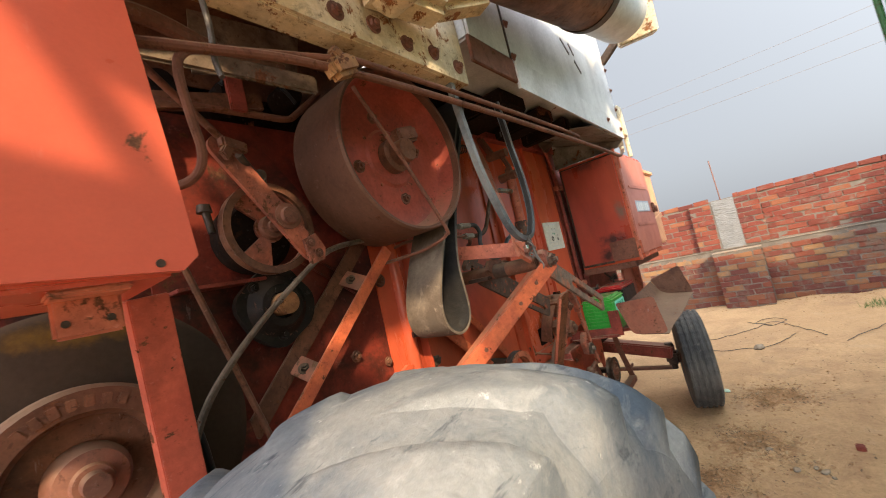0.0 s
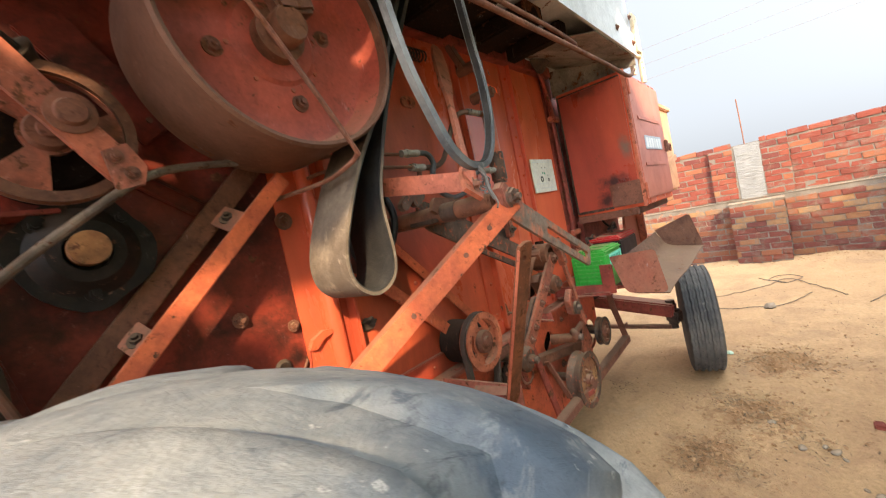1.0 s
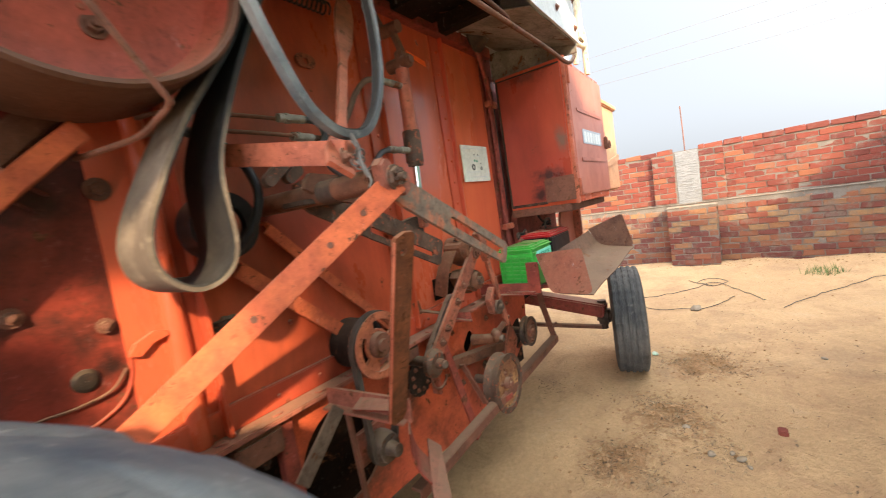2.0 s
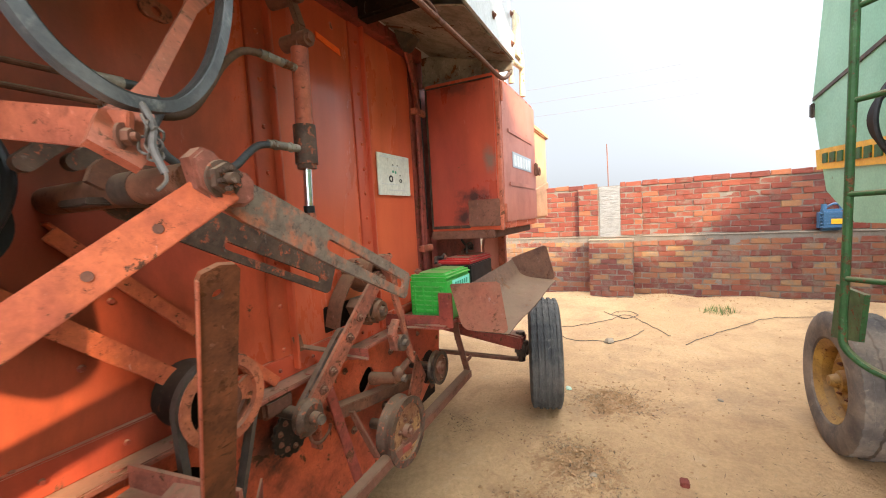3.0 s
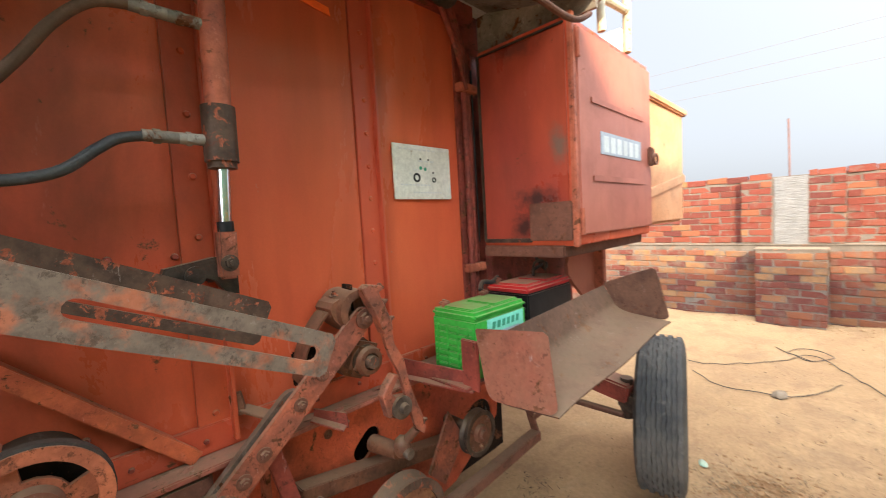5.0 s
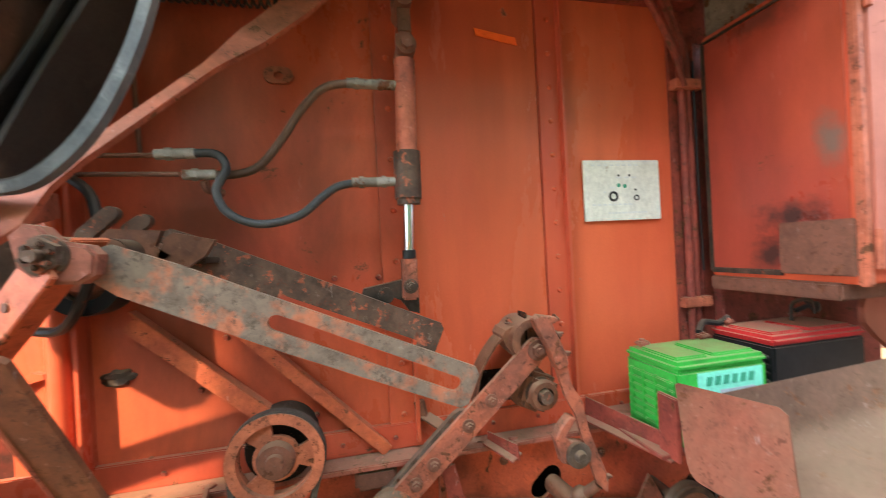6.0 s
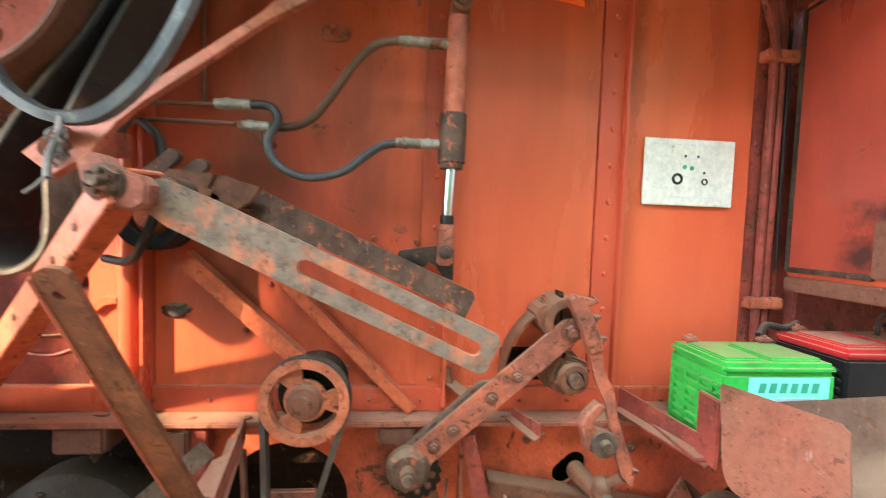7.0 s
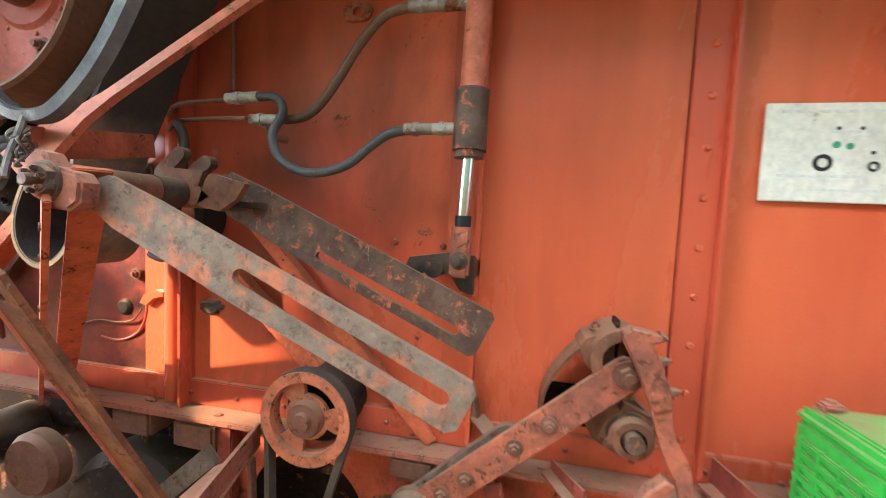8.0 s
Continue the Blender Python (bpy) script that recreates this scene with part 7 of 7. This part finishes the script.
rest.from_pydata(verts, [], faces)
rest.materials.append(BRICK_REST)
rest.materials.append(BRICK_LOW_REST)
rest.polygons.foreach_set("material_index", [int(k) for k in lower_rows])
rest = new("brick_courses", rest)
rest.location = -HOME[wall]
rest.parent = wall
tagged(rest, kind="stuff")

# ==== clutter in the yard ====
def ground_at(x, y):
    return ground_height(x, y)


can = thing("jerry_can", (5.53, -3.50, 1.042), "dented blue plastic jerry can on the wall ledge", "canister")
body = box(B(), (5.44, -3.64, 1.042), (5.60, -3.38, 1.33), 0.035)
part("body", body, BLUE_PLASTIC, can)
for k in range(5):
    part("rib", box(B(), (5.435, -3.635, 1.08 + 0.045 * k), (5.60, -3.385, 1.098 + 0.045 * k), 0.006), BLUE_PLASTIC, can)
part("label", box(B(), (5.432, -3.62, 1.13), (5.438, -3.49, 1.20), 0.002), YELLOW, can, "yellow label")
part("neck", rod(B(), (5.52, -3.44, 1.31), (5.52, -3.44, 1.40), 0.032, 0.030, 18), BLUE_PLASTIC, can)
part("handle", tube(B(), [(5.52, -3.47, 1.36), (5.52, -3.54, 1.40), (5.52, -3.60, 1.38), (5.52, -3.62, 1.31)], 0.016), BLUE_PLASTIC, can)

rng = random.Random(11)
tuft = B()
for k in range(150):
    a, r = rng.uniform(0, 6.28), 0.17 * rng.random() ** 0.7
    x, y = 4.72 + r * math.cos(a), -2.13 + r * math.sin(a) * 1.3
    z, h = ground_at(x, y) - 0.01, rng.uniform(0.04, 0.13)
    lean = Vector((rng.uniform(-0.05, 0.05), rng.uniform(-0.05, 0.05), h))
    w = Vector((rng.uniform(-0.006, 0.006), rng.uniform(-0.006, 0.006), 0))
    p = Vector((x, y, z))
    tuft.faces.new([tuft.verts.new(v) for v in (p - w, p + w, p + lean)])
tagged(part("grass_tuft", tuft, GRASS), "small tuft of green grass in the sand", "grass", kind="stuff")

litter = B()
spots = [(1.60, -0.95, 0.30, 520), (1.62, -0.72, 0.22, 160), (1.72, -1.10, 0.30, 160), (0.86, -0.74, 0.20, 260), (0.66, -0.88, 0.24, 380), (0.20, -0.58, 0.20, 260), (0.14, -0.76, 0.18, 140), (0.40, -1.08, 0.18, 120), (0.93, 0.02, 0.16, 110), (0.9, -0.35, 0.3, 60), (2.42, -1.59, 0.4, 60), (2.6, -1.6, 1.2, 120), (5.2, -1.6, 0.9, 150), (3.4, -1.0, 0.9, 160), (0.5, -1.8, 0.8, 100), (1.2, -1.6, 1.3, 240), (2.3, -1.3, 1.0, 200), (1.5, -0.5, 0.6, 120), (4.6, -1.5, 1.4, 200)]
for cx, cy, spread, count in spots:
    for k in range(count):
        x, y = rng.gauss(cx, spread * 0.5), rng.gauss(cy, spread * 0.5)
        z, s, a = ground_at(x, y) + 0.004, rng.uniform(0.004, 0.014) if k % 3 else rng.uniform(0.014, 0.035), rng.uniform(0, 6.28)
        u, v = Vector((math.cos(a), math.sin(a), rng.uniform(-0.3, 0.5))) * s, Vector((-math.sin(a), math.cos(a), rng.uniform(-0.2, 0.5))) * (s * rng.uniform(0.25, 0.6) if k % 3 else 0.0024)
        c = Vector((x, y, z))
        litter.faces.new([litter.verts.new(q) for q in (c - u, c - v * 0.8, c + u, c + v)])
tagged(part("leaf_litter", litter, STRAW), "scattered dry straw and leaf litter", "litter", kind="stuff")
clods = B()
for cx, cy, spread, count in ((1.62, -0.92, 0.30, 300), (1.9, -1.1, 0.6, 60), (0.20, -0.62, 0.24, 170), (0.66, -0.88, 0.28, 220), (0.88, -0.74, 0.22, 120), (5.25, -1.4, 1.8, 260), (1.2, -1.2, 0.8, 60), (3.0, -2.0, 1.6, 70)):
    for k in range(count):
        x = rng.gauss(cx, spread * 0.55) if cx < 5 else rng.gauss(cx, 0.12)
        y = rng.gauss(cy, spread * 0.55)
        s = rng.uniform(0.003, 0.014) if cx in (1.62, 0.66, 0.20, 0.88) else rng.uniform(0.003, 0.012)
        made = bmesh.ops.create_icosphere(clods, subdivisions=1, radius=s, matrix=Matrix.Translation((x, y, ground_at(x, y) + s * 0.2)) @ pose(0, 0, 0, rng.uniform(-25, 25), rng.uniform(-25, 25), rng.uniform(0, 180)) @ Matrix.Diagonal((1.2, 0.9, 0.45, 1)))["verts"]
        for v in made:
            v.co += Vector((rng.uniform(-1, 1), rng.uniform(-1, 1), rng.uniform(-1, 1))) * s * 0.25
tagged(part("soil_clods", clods, SOIL), "crumbly clods of dry soil", "soil", kind="stuff")


def lump(name, x, y, size, mat, label, category):
    bm = B()
    bmesh.ops.create_icosphere(bm, subdivisions=2, radius=1.0, matrix=Matrix.Translation((x, y, ground_at(x, y) + size[2] * 0.55)) @ pose(0, 0, 0, 0, 0, rng.uniform(0, 180)) @ Matrix.Diagonal((*size, 1)))
    for v in bm.verts:
        v.co += Vector((noise.noise(v.co * 31), noise.noise(v.co * 29 + Vector((3, 1, 2))), noise.noise(v.co * 27))) * min(size) * 0.5
    return tagged(part(name, bm, mat), label, category, "loose stones" if category == "stone" else "")


for x, y, s in ((3.09, -0.85, 0.07), (0.40, -1.03, 0.028), (0.40, -1.16, 0.028), (0.44, -1.12, 0.018), (0.36, -1.19, 0.016), (0.12, -1.28, 0.026), (0.62, -0.90, 0.026), (0.16, -1.24, 0.014), (1.9, -1.7, 0.022)):
    lump("stone", x, y, (s, s * 0.7, s * 0.5), STONE, "grey stone lying on the sand", "stone")
tagged(part("brick_bit", box(B(), (0.69, -1.375, ground_at(0.72, -1.35) - 0.008), (0.75, -1.330, ground_at(0.72, -1.35) + 0.022), 0.006), BRICK), "broken bit of red brick on the sand", "brick")
green = lump("plastic_wrapper", 1.775, -0.60, (0.042, 0.025, 0.015), WRAPPER, "crumpled mint-green wrapper by the wheel", "litter")
for pts in ([(3.55, -0.10, 0), (3.62, -0.35, 0), (4.0, -0.75, 0), (4.35, -1.0, 0), (3.9, -1.25, 0), (3.44, -1.47, 0)], [(4.5, -0.7, 0), (4.2, -0.95, 0), (4.35, -1.15, 0), (4.55, -0.95, 0), (4.35, -0.8, 0), (4.2, -1.0, 0)], [(3.3, -0.2, 0), (3.1, -0.40, 0), (3.05, -0.75, 0), (3.25, -1.05, 0), (3.6, -1.2, 0)], [(3.2, -1.60, 0), (3.7, -1.95, 0), (4.2, -2.35, 0), (4.53, -2.68, 0), (4.72, -3.13, 0)]):
    path = [Vector((p.x, p.y, ground_at(p.x, p.y) + 0.012 + 0.02 * abs(noise.noise(p * 5)))) for p in smooth_path(pts, 8)]
    tagged(part("loose_wire", sweep(B(), path, ring_section(0.0042, 5)), BATTERY_BLACK), "thin dark wire lying loose on the ground", "wire", "loose wires")

# far power lines and their poles
for y in (40, -68):
    pole = thing("power_pole", (60, y, -0.1), "distant concrete power pole", "pole", "power poles")
    part("shaft", rod(B(), (60, y, -0.2), (60, y, 21.5), 0.22, 0.12, 12), CONCRETE, pole)
    part("cross_arm", box(B(), (59.9, y - 0.15, 16.0), (60.1, y + 0.15, 21.0), 0.02), RUSTY, pole)
for k in range(3):
    pts = [(60, 40 - 12 * j, 20.6 - 2.0 * k - 1.2 * math.sin(math.pi * j / 9)) for j in range(10)]
    tagged(part("power_line", tube(B(), pts, 0.015, 5, 3), GREY_STEEL), "thin distant overhead power line", "power line", "power lines")
